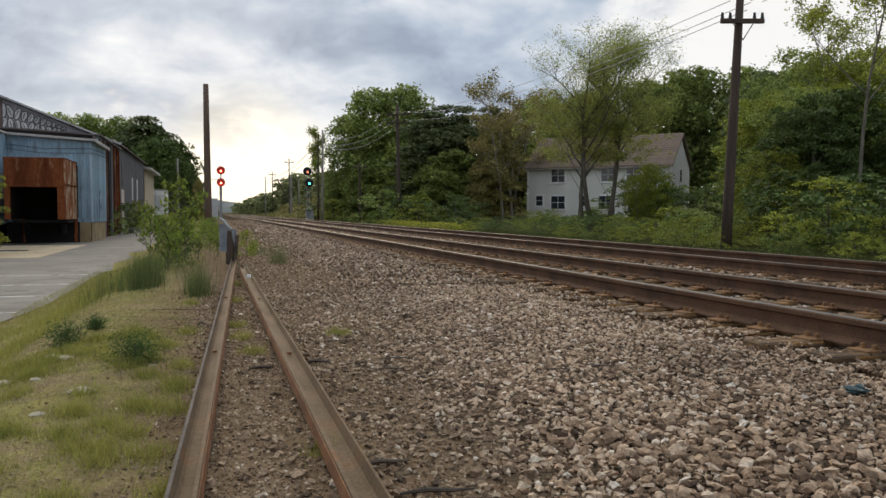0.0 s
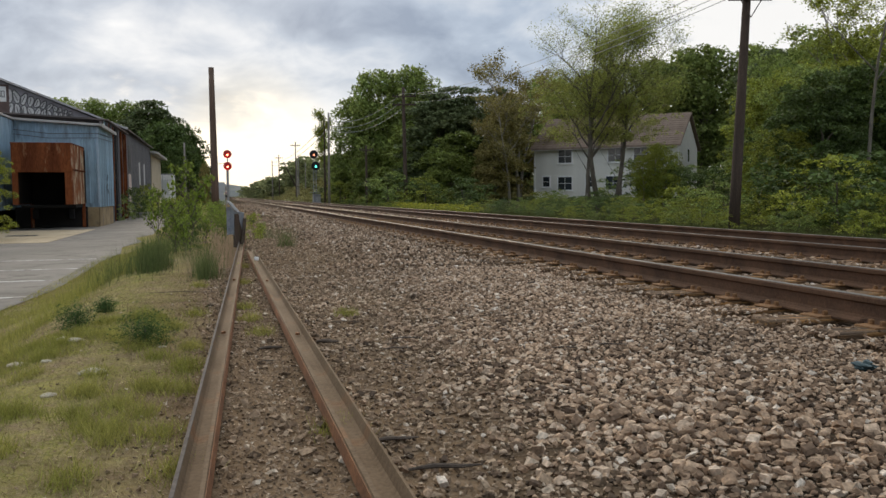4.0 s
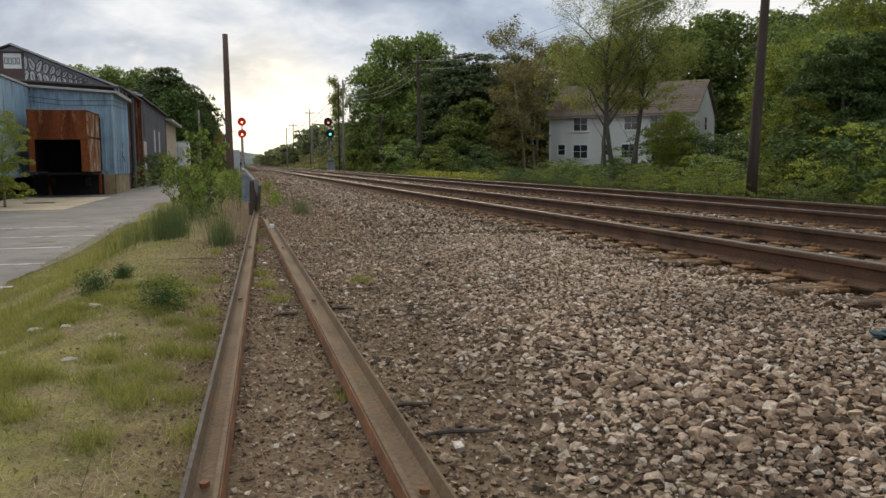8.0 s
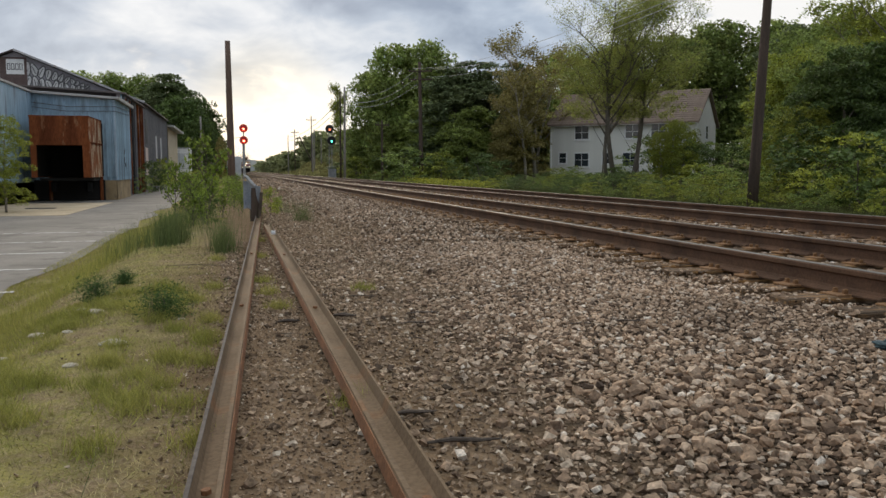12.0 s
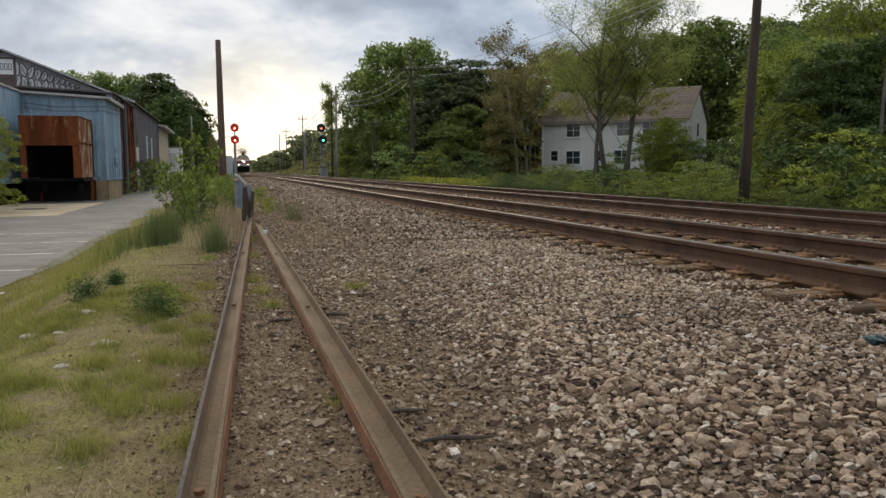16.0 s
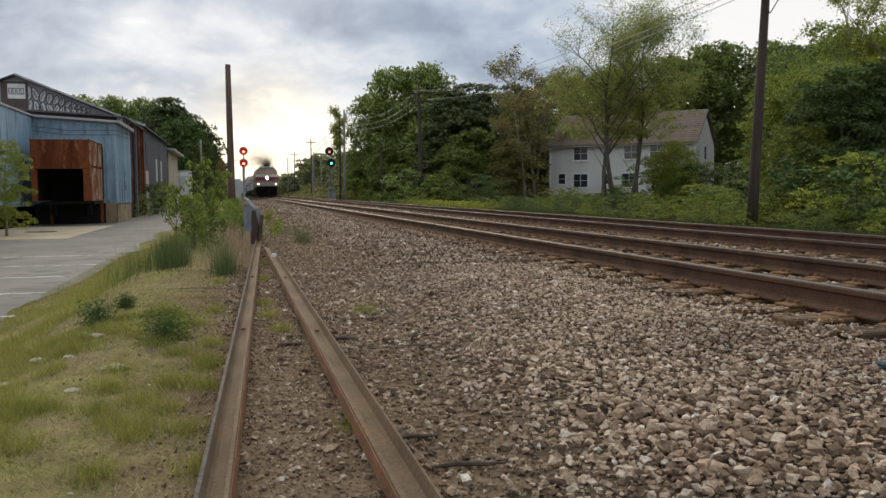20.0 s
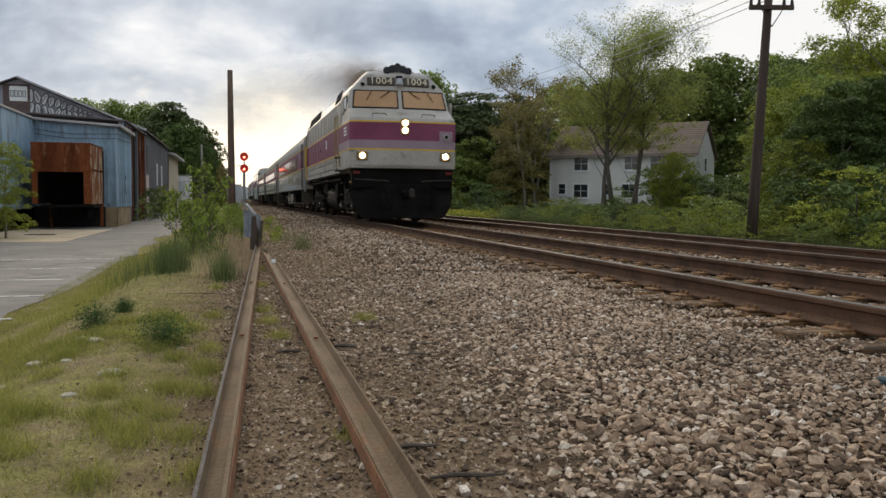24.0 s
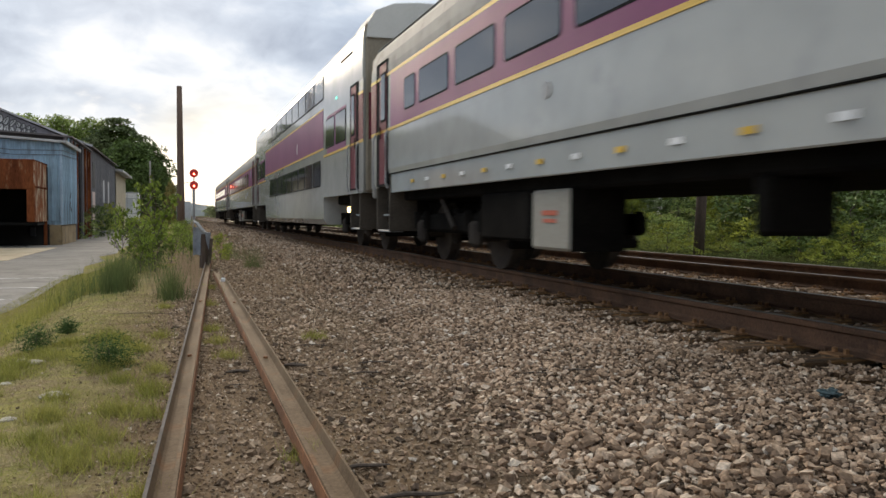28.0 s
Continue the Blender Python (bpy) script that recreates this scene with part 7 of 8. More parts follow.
def wheel_truck(parent, y, base=2.6, r=0.46, loco=False):
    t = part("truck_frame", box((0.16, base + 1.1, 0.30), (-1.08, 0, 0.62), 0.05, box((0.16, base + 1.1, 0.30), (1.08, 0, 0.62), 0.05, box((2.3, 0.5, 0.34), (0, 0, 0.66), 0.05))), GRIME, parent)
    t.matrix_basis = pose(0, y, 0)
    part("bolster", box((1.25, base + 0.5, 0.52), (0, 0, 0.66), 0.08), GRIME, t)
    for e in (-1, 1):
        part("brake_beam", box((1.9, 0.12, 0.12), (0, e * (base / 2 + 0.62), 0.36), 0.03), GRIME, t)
    if loco:
        for s in (-base / 2 + 0.5, base / 2 - 0.5):
            part("traction_motor", rod((-0.62, s, 0.52), (0.62, s, 0.52), 0.36, n=14), GRIME, t)
        part("truck_bolster", box((2.5, 1.0, 0.30), (0, 0, 1.02), 0.05), GRIME, t)
    for s in (-base / 2, base / 2):
        bm = None
        for x in (-0.7525, 0.7525):
            bm = rod((x - 0.065, s, r), (x + 0.065, s, r), r, n=28, bm=bm)
            bm = rod((x - 0.10 * (1 if x > 0 else -1), s, r), (x - 0.065 * (1 if x > 0 else -1), s, r), r + 0.03, n=28, bm=bm)
        bm = rod((-1.2, s, r), (1.2, s, r), 0.085, n=12, bm=bm)
        part("wheelset", bm, STEEL, t, smooth=False)
        for x in (-1.17, 1.17):
            part("journal_box", box((0.14, 0.34, 0.36), (x, s, r + 0.02), 0.05), GRIME_BROWN, t)
            for k in (-0.28, 0.28):
                part("spring", rod((x, s + k, r + 0.06), (x, s + k, r + 0.34), 0.075, n=10), GRIME, t)
            part("brake_shoe", box((0.10, 0.10, 0.36), (x * 0.66, s + (r + 0.09 if s < 0 else -r - 0.09), r), 0.03), GRIME_BROWN, t)
    for x in (-1.2, 1.2):
        part("damper", rod((x, -0.45, 0.55), (x, 0.25, 1.05), 0.045, n=8), GRIME_BROWN, t)
        if loco:
            e = 1 if x > 0 else -1
            part("equaliser", sweep([(-base / 2 - 0.55, 0.62), (-base / 2 + 0.45, 0.62), (-0.75, 0.40), (0.75, 0.40), (base / 2 - 0.45, 0.62), (base / 2 + 0.55, 0.62), (base / 2 + 0.55, 0.76), (base / 2 - 0.4, 0.76), (0.7, 0.55), (-0.7, 0.55), (-base / 2 + 0.4, 0.76), (-base / 2 - 0.55, 0.76)], [x - 0.04, x + 0.04], axis="x"), GRIME, t)
            for k in (-0.55, -0.30, 0.30, 0.55):
                part("coil_spring", rod((x * 1.02, k, 0.56), (x * 1.02, k, 0.92), 0.10, n=10), GRIME_BROWN, t)
            for sgn in (-1, 1):
                yy = sgn * base / 2
                part("bearing_cap", rod((x + e * 0.06, yy, 0.50), (x + e * 0.15, yy, 0.50), 0.15, n=16), GRIME_BROWN, t)
                part("bearing_bolt", rod((x + e * 0.15, yy, 0.50), (x + e * 0.17, yy, 0.50), 0.05, n=8), SIGNAL_GREY, t)
                part("pedestal", box((0.10, 0.12, 0.56), (x, yy - 0.25, 0.62), 0.02), GRIME_BROWN, t)
                part("pedestal", box((0.10, 0.12, 0.56), (x, yy + 0.25, 0.62), 0.02), GRIME_BROWN, t)
                part("brake_lever", rod((x * 1.03, yy - sgn * 0.62, 0.30), (x * 1.03, yy - sgn * 0.50, 1.05), 0.03, n=6), GRIME_BROWN, t)
                part("brake_rod", rod((x * 1.03, yy - sgn * 0.60, 0.42), (x * 1.03, 0, 0.36), 0.022, n=6), GRIME_BROWN, t)
            part("shock_absorber", rod((x * 1.06, 0.15, 0.48), (x * 1.06, 0.85, 1.18), 0.05, n=10), GRIME_BROWN, t)
            part("bolster_hanger", box((0.14, 0.30, 0.62), (x * 1.02, 0, 0.86), 0.03), GRIME, t)
            part("brake_cylinder", rod((x, -0.3, 0.95), (x, 0.3, 0.95), 0.12, n=12), GRIME_BROWN, t)
            part("sand_pipe", rod((x * 0.95, base / 2 + 0.45, 1.3), (x * 0.8, base / 2 + 0.62, 0.2), 0.03, n=6), GRIME_BROWN, t)
    return t


def text_mesh(body, size, depth=0.012):
    c = bpy.data.curves.new("lettering", "FONT")
    c.body, c.size, c.extrude, c.align_x, c.align_y = body, size, depth, "CENTER", "CENTER"
    o = bpy.data.objects.new("lettering", c)
    scene.collection.objects.link(o)
    bpy.context.view_layer.update()
    me = bpy.data.meshes.new_from_object(o.evaluated_get(bpy.context.evaluated_depsgraph_get()))
    bpy.data.objects.remove(o)
    return me


# the cab's front in levels: height, half width, where the middle of the front stands
CAB = [(1.64, 1.62, 0.06), (1.73, 1.63, 0.02), (3.03, 1.63, 0.02), (3.14, 1.61, 0.07), (3.46, 1.58, 0.66), (4.06, 1.50, 0.92), (4.55, 1.05, 1.06), (4.68, 0.93, 1.30)]


def cab_ring(w, yc, off=0.0):
    sweepback = 0.15
    front = [(-w - off, 3.0), (-w - off, yc + sweepback + 0.13), (-0.945 * w - off * 0.7, yc + sweepback - off * 0.7), (-0.45 * w, yc + 0.065 - off), (0.0, yc - off)]
    return front + [(-x, y) for x, y in front[:-1]][::-1]


def band(z0, z1, w, yc, off, back=None):
    bm = bmesh.new()
    rows = [[bm.verts.new((x, y if back is None or y < 2.9 else back, z)) for x, y in cab_ring(w, yc, off)] for z in (z0, z1)]
    for k in range(len(rows[0]) - 1):
        bm.faces.new((rows[0][k], rows[0][k + 1], rows[1][k + 1], rows[1][k]))
    return bm


def build_locomotive():
    lo = holder("locomotive", "silver and purple passenger diesel locomotive with yellow stripes and lit headlights", "locomotive")
    bm = bmesh.new()
    rows = [[bm.verts.new((x, y, z)) for x, y in cab_ring(w, yc)] for z, w, yc in CAB]
    for r, s in zip(rows, rows[1:]):
        for k in range(len(r) - 1):
            bm.faces.new((r[k], r[k + 1], s[k + 1], s[k]))
    bm.faces.new(rows[-1])
    bm.faces.new(rows[0][::-1])
    part("cab", bm, LOCO_GREY, lo)
    part("nose_band", band(2.47, 3.00, 1.63, 0.02, 0.004), LOCO_PURPLE, lo, "deep purple band round the nose")
    part("nose_patch_band", band(2.22, 2.466, 1.63, 0.02, 0.004), MAUVE, lo, "faded mauve band round the nose")
    part("stripe", band(3.00, 3.045, 1.63, 0.02, 0.006), YELLOW, lo)
    part("stripe", band(2.175, 2.22, 1.63, 0.02, 0.006), YELLOW, lo)
    part("patch", box((0.42, 0.008, 0.30), (1.30, 0.135, 2.62), turn=pose(0, 0, 0, 0, 0, 5.6)), MAUVE, lo)
    ring = part("coupling_socket", rod((1.30, 0.16, 2.60), (1.30, 0.09, 2.60), 0.09, n=16), LOCO_GREY, lo)
    part("socket_hole", rod((1.30, 0.10, 2.60), (1.30, 0.083, 2.60), 0.055, n=14), GRIME, ring)
    # windshield: two panes in dark gaskets on the sloping face
    for s in (-1, 1):
        for nm, g, mat, lift in (("windshield_gasket", 0.045, GASKET, 0.006), ("windshield", 0.0, TANGLASS, 0.014)):
            pts = []
            for z, xa, xb in ((3.51 - g, 0.10 - g, 1.43 + g), (4.01 + g, 0.10 - g, 1.36 + g)):
                f = (z - 3.46) / 0.60
                for x in (xa, xb):
                    w = 1.58 - 0.08 * f
                    yc = 0.66 + 0.26 * f
                    u = x / w
                    y = yc + (0.065 * u / 0.45 if u < 0.45 else 0.065 + (u - 0.45) / 0.495 * 0.085)
                    pts.append((s * x, y - lift, z + lift * 0.4))
            b2 = bmesh.new()
            a, b, c, d = [b2.verts.new(p) for p in pts]
            b2.faces.new((a, b, d, c) if s > 0 else (b, a, c, d))
            e = bmesh.ops.extrude_face_region(b2, geom=list(b2.faces))
            bmesh.ops.translate(b2, verts=[v for v in e["geom"] if isinstance(v, bmesh.types.BMVert)], vec=(0, 0.02, 0))
            part(nm, b2, mat, lo, "tan windshield pane" if g == 0 else "")
        for k, (xa, za, xb, zb) in enumerate(((0.30, 4.02, 0.62, 3.80), (0.86, 4.02, 1.05, 3.72))):
            part("wiper", rod((s * xa, 0.90, za), (s * xb, 0.80, zb), 0.012, n=5), GASKET, lo)
    for s in (-1, 1):
        nb = part("number_board", box((0.86, 0.05, 0.27), bevel=0.02), surf("number_board_dark", (0.06, 0.05, 0.042), (0.085, 0.072, 0.06), 4, 0.7), lo, "dark number board with cream numerals")
        nb.matrix_basis = pose(s * 0.55, 1.03, 4.33, -14, 0, s * 6.0)
        for k, ch in enumerate("1004"):
            d = part("numeral", text_mesh(ch, 0.29), surf("numeral_cream", (0.62, 0.55, 0.40), (0.70, 0.62, 0.46), 3, 0.6), nb)
            d.matrix_basis = pose(-0.27 + 0.18 * k, -0.032, 0.0, 90, 0, 0) @ Matrix.Diagonal((1.1, 1.0, 1.0, 1))
        part("class_light", rod((s * 1.12, 1.10, 4.24), (s * 1.12, 1.02, 4.22), 0.06, n=12), GASKET, lo)
    bell = part("bell", rod((0, 0.90, 4.43), (0, 0.90, 4.23), 0.07, 0.13, 14), SIGNAL_GREY, lo)
    part("bell_bracket", box((0.2, 0.1, 0.08), (0, 0.96, 4.47), 0.02), GRIME, bell)
    horn = part("horn_cluster", rod((0, 1.4, 4.66), (0, 1.4, 4.84), 0.05), BLACK, lo, "cluster of black air horns")
    for x, z in ((-0.34, 4.70), (-0.17, 4.76), (0.0, 4.82), (0.17, 4.76), (0.34, 4.70)):
        part("horn", rod((x, 1.2, z), (x * 0.9, 1.75, z - 0.03), 0.12, 0.04, 12), BLACK, horn)
    part("antenna", rod((0.55, 1.5, 4.5), (0.55, 1.5, 4.72), 0.03), BLACK, lo)
    # lights
    # warm case colour and glowing rings paint the halo round the lenses
    hl = part("headlight_case", box((0.26, 0.08, 0.48), (0, 0.02, 2.87), 0.04), surf("lamp_brass_halo", (0.20, 0.14, 0.07), (0.26, 0.18, 0.09), 3, 0.5), lo)
    for z in (2.98, 2.76):
        part("reflector_ring", rod((0, -0.021, z), (0, -0.027, z), 0.102, n=20), LAMP_HALO, hl)
        part("headlight", rod((0, -0.026, z), (0, -0.036, z), 0.068, n=20), HEADLIGHT, hl, "lit twin headlight")
    for s in (-1, 1):
        c = part("ditch_light_case", box((0.34, 0.10, 0.27), (s * 1.27, 0.13, 2.0), 0.03, turn=None), surf("lamp_brass_halo", (0.20, 0.14, 0.07), (0.26, 0.18, 0.09), 3, 0.5), lo)
        part("reflector_ring", rod((s * 1.27, 0.089, 2.0), (s * 1.27, 0.080, 2.0), 0.108, n=20), LAMP_HALO, c)
        part("ditch_light", rod((s * 1.27, 0.082, 2.0), (s * 1.27, 0.072, 2.0), 0.075, n=20), DITCH, c, "lit ditch light")
        m = part("marker_light", box((0.20, 0.08, 0.09), (s * 1.42, 0.24, 1.50), 0.02), REDLAMP, lo)
        part("step_edge", box((0.34, 0.10, 0.025), (s * 1.45, 0.42, 1.22), 0.006), YELLOW, lo)
        part("uncoupling_lever", rod((s * 0.5, -0.05, 1.25), (s * 1.5, 0.1, 1.30), 0.02, n=6), GRIME_BROWN, lo)
        part("mirror", box((0.07, 0.20, 0.46), (s * 1.70, 1.22, 3.52), 0.02), LOCO_GREY, lo)
        part("grab_iron", tube([(s * 0.55, 0.18, 3.2), (s * 0.55, 0.12, 3.26), (s * 0.95, 0.17, 3.26), (s * 0.95, 0.24, 3.2)], [0.012] * 4, 5), GRIME, lo)
        # cab side window and door
        part("cab_window_gasket", box((0.02, 1.02, 0.72), (s * 1.565, 1.78, 3.55), 0.008), GASKET, lo)
        part("cab_window", box((0.02, 0.9, 0.6), (s * 1.573, 1.78, 3.55), 0.004), CARGLASS, lo)
        part("cab_door", box((0.02, 0.62, 1.9), (s * 1.615, 2.66, 2.75), 0.008), LOCO_GREY, lo)
        part("door_handrail", tube([(s * 1.68, 2.30, 1.75), (s * 1.72, 2.30, 2.3), (s * 1.72, 2.30, 3.4)], [0.022] * 3, 6), DULL_YELLOW, lo)
        part("door_handrail", tube([(s * 1.68, 3.02, 1.75), (s * 1.72, 3.02, 2.3), (s * 1.72, 3.02, 3.4)], [0.022] * 3, 6), DULL_YELLOW, lo)
        for z in (1.62, 2.05):
            part("foot_rung", box((0.18, 0.5, 0.05), (s * 1.68, 2.66, z), 0.01), GRIME_BROWN, lo)
        for z in (0.45, 0.85, 1.22):
            part("ladder_step", box((0.16, 0.42, 0.04), (s * 1.5, 2.66, z), 0.01), GRIME_BROWN, lo)
        for k in range(3):
            part("small_lettering", box((0.006, 0.62, 0.05), (s * 1.638, 1.2, 2.88 - 0.1 * k)), WHITE, lo)
    # pilot and snow plough
    plough = []
    for x, y0, y1 in ((-1.58, 0.62, 0.34), (-1.2, 0.44, 0.20), (-0.6, 0.22, 0.03), (0, 0.05, -0.10), (0.6, 0.22, 0.03), (1.2, 0.44, 0.20), (1.58, 0.62, 0.34)):
        plough.append(((x, y0, 1.16), (x, y1 + 0.12, 0.84), (x * 0.95, y1, 0.50), (x * 0.80, y1 - 0.08, 0.15)))
    b2 = bmesh.new()
    cols = [[b2.verts.new(p) for p in c] for c in plough]
    for r, q in zip(cols, cols[1:]):
        for k in range(3):
            b2.faces.new((r[k], q[k], q[k + 1], r[k + 1]))
    pl = part("snow_plough", b2, GRIME, lo)
    md = pl.modifiers.new("thick", "SOLIDIFY")
    md.thickness = 0.03
    part("front_beam", box((3.1, 0.5, 0.62), (0, 0.5, 1.33), 0.05), GRIME, lo)
    part("nose_valance", box((3.18, 0.06, 0.12), (0, 0.2, 1.69), 0.02), LOCO_GREY, lo)
    cp = part("coupler", box((0.24, 0.72, 0.26), (0, -0.18, 0.86), 0.08), GRIME, lo)
    part("knuckle", box((0.16, 0.22, 0.30), (0.10, -0.55, 0.88), 0.06), GRIME_BROWN, cp)
    for x in (-0.7, -0.5, 0.5, 0.7, 0.9):
        part("air_hose", tube([(x, 0.2, 1.05), (x, -0.02, 0.95), (x * 0.92, -0.12, 0.55), (x * 0.85, -0.05, 0.40)], [0.022] * 4, 6), GRIME, lo)
    # long hood
    half = [(-1.58, 1.57), (-1.58, 3.86), (-1.12, 4.48), (-0.8, 4.58)]
    prof = half + [(-x, z) for x, z in half[::-1]]
    part("hood", sweep(prof, [3.0, 15.2]), LOCO_GREY, lo)
    for s in (-1, 1):
        X = s * 1.585
        part("hood_band", box((0.012, 12.0, 0.86), (X, 9.1, 2.62)), LOCO_PURPLE, lo, "purple band along the hood")
        part("stripe", box((0.014, 12.0, 0.05), (X, 9.1, 3.075)), YELLOW, lo)
        part("stripe", box((0.014, 12.2, 0.05), (X, 9.1, 2.17)), YELLOW, lo)
        part("panel_seam", box((0.006, 12.1, 0.012), (X, 9.1, 1.72)), GRIME, lo)
        for ya, yb in ((4.6, 7.4), (8.0, 9.9), (10.1, 14.1)):
            part("access_panel", box((0.016, yb - ya, 0.20), (X, (ya + yb) / 2, 1.86), 0.004), LOCO_GREY, lo)
            part("panel_seam", box((0.012, yb - ya, 0.014), (s * 1.59, (ya + yb) / 2, 1.975)), GRIME, lo)
        part("side_sill", box((0.04, 12.3, 0.05), (s * 1.54, 9.1, 1.545), 0.01), GRIME, lo)
        y = 3.2
        while y < 15.1:
            ribs = y > 14.0
            for z0, z1, m in ((1.68, 2.14, LOCO_GREY), (2.20, 3.04, LOCO_PURPLE), (3.11, 3.80, LOCO_GREY)):
                part("hood_rib", box((0.05 if ribs else 0.010, 0.05 if ribs else 0.018, z1 - z0), (s * 1.592, y, (z0 + z1) / 2), 0.008 if ribs else 0), m if ribs else GRIME_BROWN, lo)
            y += 0.24 if y > 13.7 else (0.62 if y < 7 else 1.15)
        for y0, y1 in ((3.6, 4.9), (10.4, 15.0)):
            g = part("intake_grille", box((0.03, y1 - y0, 0.50), bevel=0.01), GASKET, lo, "black roof-edge intake grille")
            g.matrix_basis = pose(s * 1.455, (y0 + y1) / 2, 4.10, 0, s * -14, 0)
            for k in range(6):
                part("louvre", box((0.05, y1 - y0, 0.02), (0, 0, -0.2 + 0.08 * k)), GRIME, g)
        part("badge", rod((s * 1.59, 6.9, 2.72), (s * 1.60, 6.9, 2.72), 0.17, n=24), WHITE, lo, "white round badge")
        part("badge_mark", box((0.012, 0.18, 0.07), (s * 1.598, 6.9, 2.72)), GRIME, lo)
        part("door_latch", box((0.03, 0.05, 0.12), (s * 1.60, 8.8, 2.6), 0.01), GRIME, lo)
        part("rear_handrail", tube([(s * 1.6, 15.35, 1.7), (s * 1.66, 15.4, 2.4), (s * 1.66, 15.4, 3.2)], [0.024] * 3, 6), YELLOW, lo)
        part("rear_handrail", tube([(s * 1.58, 15.62, 1.6), (s * 1.60, 15.66, 2.4), (s * 1.60, 15.66, 3.1)], [0.030] * 3, 6), YELLOW, lo)
        for z in (0.5, 0.9):
            part("rear_step", box((0.12, 0.42, 0.04), (s * 1.45, 15.9, z), 0.01), GRIME_BROWN, lo)
        part("sill_pipe", rod((s * 1.46, 3.2, 1.36), (s * 1.46, 15.0, 1.36), 0.05, n=8), GRIME, lo)
    part("rear_wall", box((3.1, 0.12, 2.5), (0, 15.26, 2.8), 0.02), LOCO_GREY, lo)
    part("rear_platform", box((3.0, 1.3, 0.14), (0, 15.85, 1.45), 0.02), GRIME, lo)
    part("rear_coupler", box((0.28, 1.2, 0.26), (0, 16.8, 0.88), 0.05), GRIME_BROWN, lo)
    part("exhaust_stack", box((0.5, 0.9, 0.18), (0, 8.2, 4.64), 0.03), GRIME, lo)
    for y in (11.2, 13.0, 14.4):
        part("fan_housing", rod((0, y, 4.56), (0, y, 4.70), 0.62, n=20), GRIME, lo)
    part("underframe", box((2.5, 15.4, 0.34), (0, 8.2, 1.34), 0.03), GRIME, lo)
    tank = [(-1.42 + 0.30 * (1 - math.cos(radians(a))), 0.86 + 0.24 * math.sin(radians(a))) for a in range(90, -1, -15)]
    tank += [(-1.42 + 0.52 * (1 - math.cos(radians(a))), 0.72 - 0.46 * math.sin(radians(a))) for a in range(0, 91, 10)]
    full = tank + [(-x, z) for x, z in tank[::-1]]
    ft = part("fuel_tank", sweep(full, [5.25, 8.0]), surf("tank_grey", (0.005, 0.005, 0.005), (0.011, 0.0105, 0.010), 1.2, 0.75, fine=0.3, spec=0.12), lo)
    for ya, yb, k in ((8.001, 8.06, 0.985), (5.19, 5.249, 0.985)):
        part("tank_end", sweep([(x * k, 0.68 + (z - 0.68) * k) for x, z in full], [ya, yb]), GRIME, ft)
    for s in (-1, 1):
        part("tank_sight", box((0.02, 0.16, 0.12), (s * 1.425, 7.35, 0.82), 0.01), GRIME, ft)
        part("fuel_gauge", box((0.02, 0.07, 0.07), (s * 1.432, 7.35, 0.80), 0.004), YELLOW, ft)
        part("fuel_filler", rod((s * 1.36, 6.2, 1.0), (s * 1.48, 6.2, 1.04), 0.06, n=12), GRIME_BROWN, ft)
        part("red_tag", box((0.02, 0.16, 0.08), (s * 1.50, 7.63, 1.40), 0.006), surf("tag_red", (0.30, 0.09, 0.06), (0.38, 0.13, 0.09), 3, 0.6), lo)
        part("air_reservoir", rod((s * 1.10, 8.25, 0.98), (s * 1.10, 10.3, 0.98), 0.20, n=18), GRIME, lo)
        part("equipment_rack", box((0.5, 2.3, 0.34), (s * 0.95, 9.3, 0.62), 0.04), GRIME, lo)
        part("battery_box", box((0.5, 0.7, 0.5), (s * 1.22, 4.85, 1.0), 0.03), GRIME, lo)
        for yy in (8.2, 8.75, 9.3):
            part("pipe_bracket", box((0.06, 0.07, 0.34), (s * 1.40, yy, 1.14), 0.01), GRIME_BROWN, lo)
        for z, r in ((1.26, 0.035), (1.16, 0.025), (0.72, 0.03)):
            part("air_pipe", tube([(s * 1.38, 8.1, z), (s * 1.40, 9.4, z), (s * 1.32, 10.1, z + 0.05), (s * 1.36, 14.9, z + 0.06)], [r] * 4, 6), GRIME, lo)
    wheel_truck(lo, 3.2, 2.74, 0.50, True)
    wheel_truck(lo, 13.26, 2.74, 0.50, True)
    return lo


def car_windows(parent, ys, z, w, h, r=0.09, lean=0.0, x0=1.605):
    """Windows on both sides: a dark gasket with its pane."""
    gas = pane = None
    for s in (-1, 1):
        for y in ys:
            m = pose(s * x0, y, z, 0, s * -lean, 0) @ pose(0, 0, 0, 0, 0, 0 if s < 0 else 180)
            if gas is None:
                gas = part("window", rounded(w + 0.05, h + 0.05, r * 0.6 + 0.02, 0.007), GASKET, parent)
                pane = part("pane", rounded(w, h, r * 0.6, 0.003), CARGLASS, gas)
                pane.matrix_basis = pose(-0.007, 0, 0)
                gas.matrix_basis = m
            else:
                o = again("window", gas, parent, m)
                again("pane", pane, o, pose(-0.007, 0, 0))


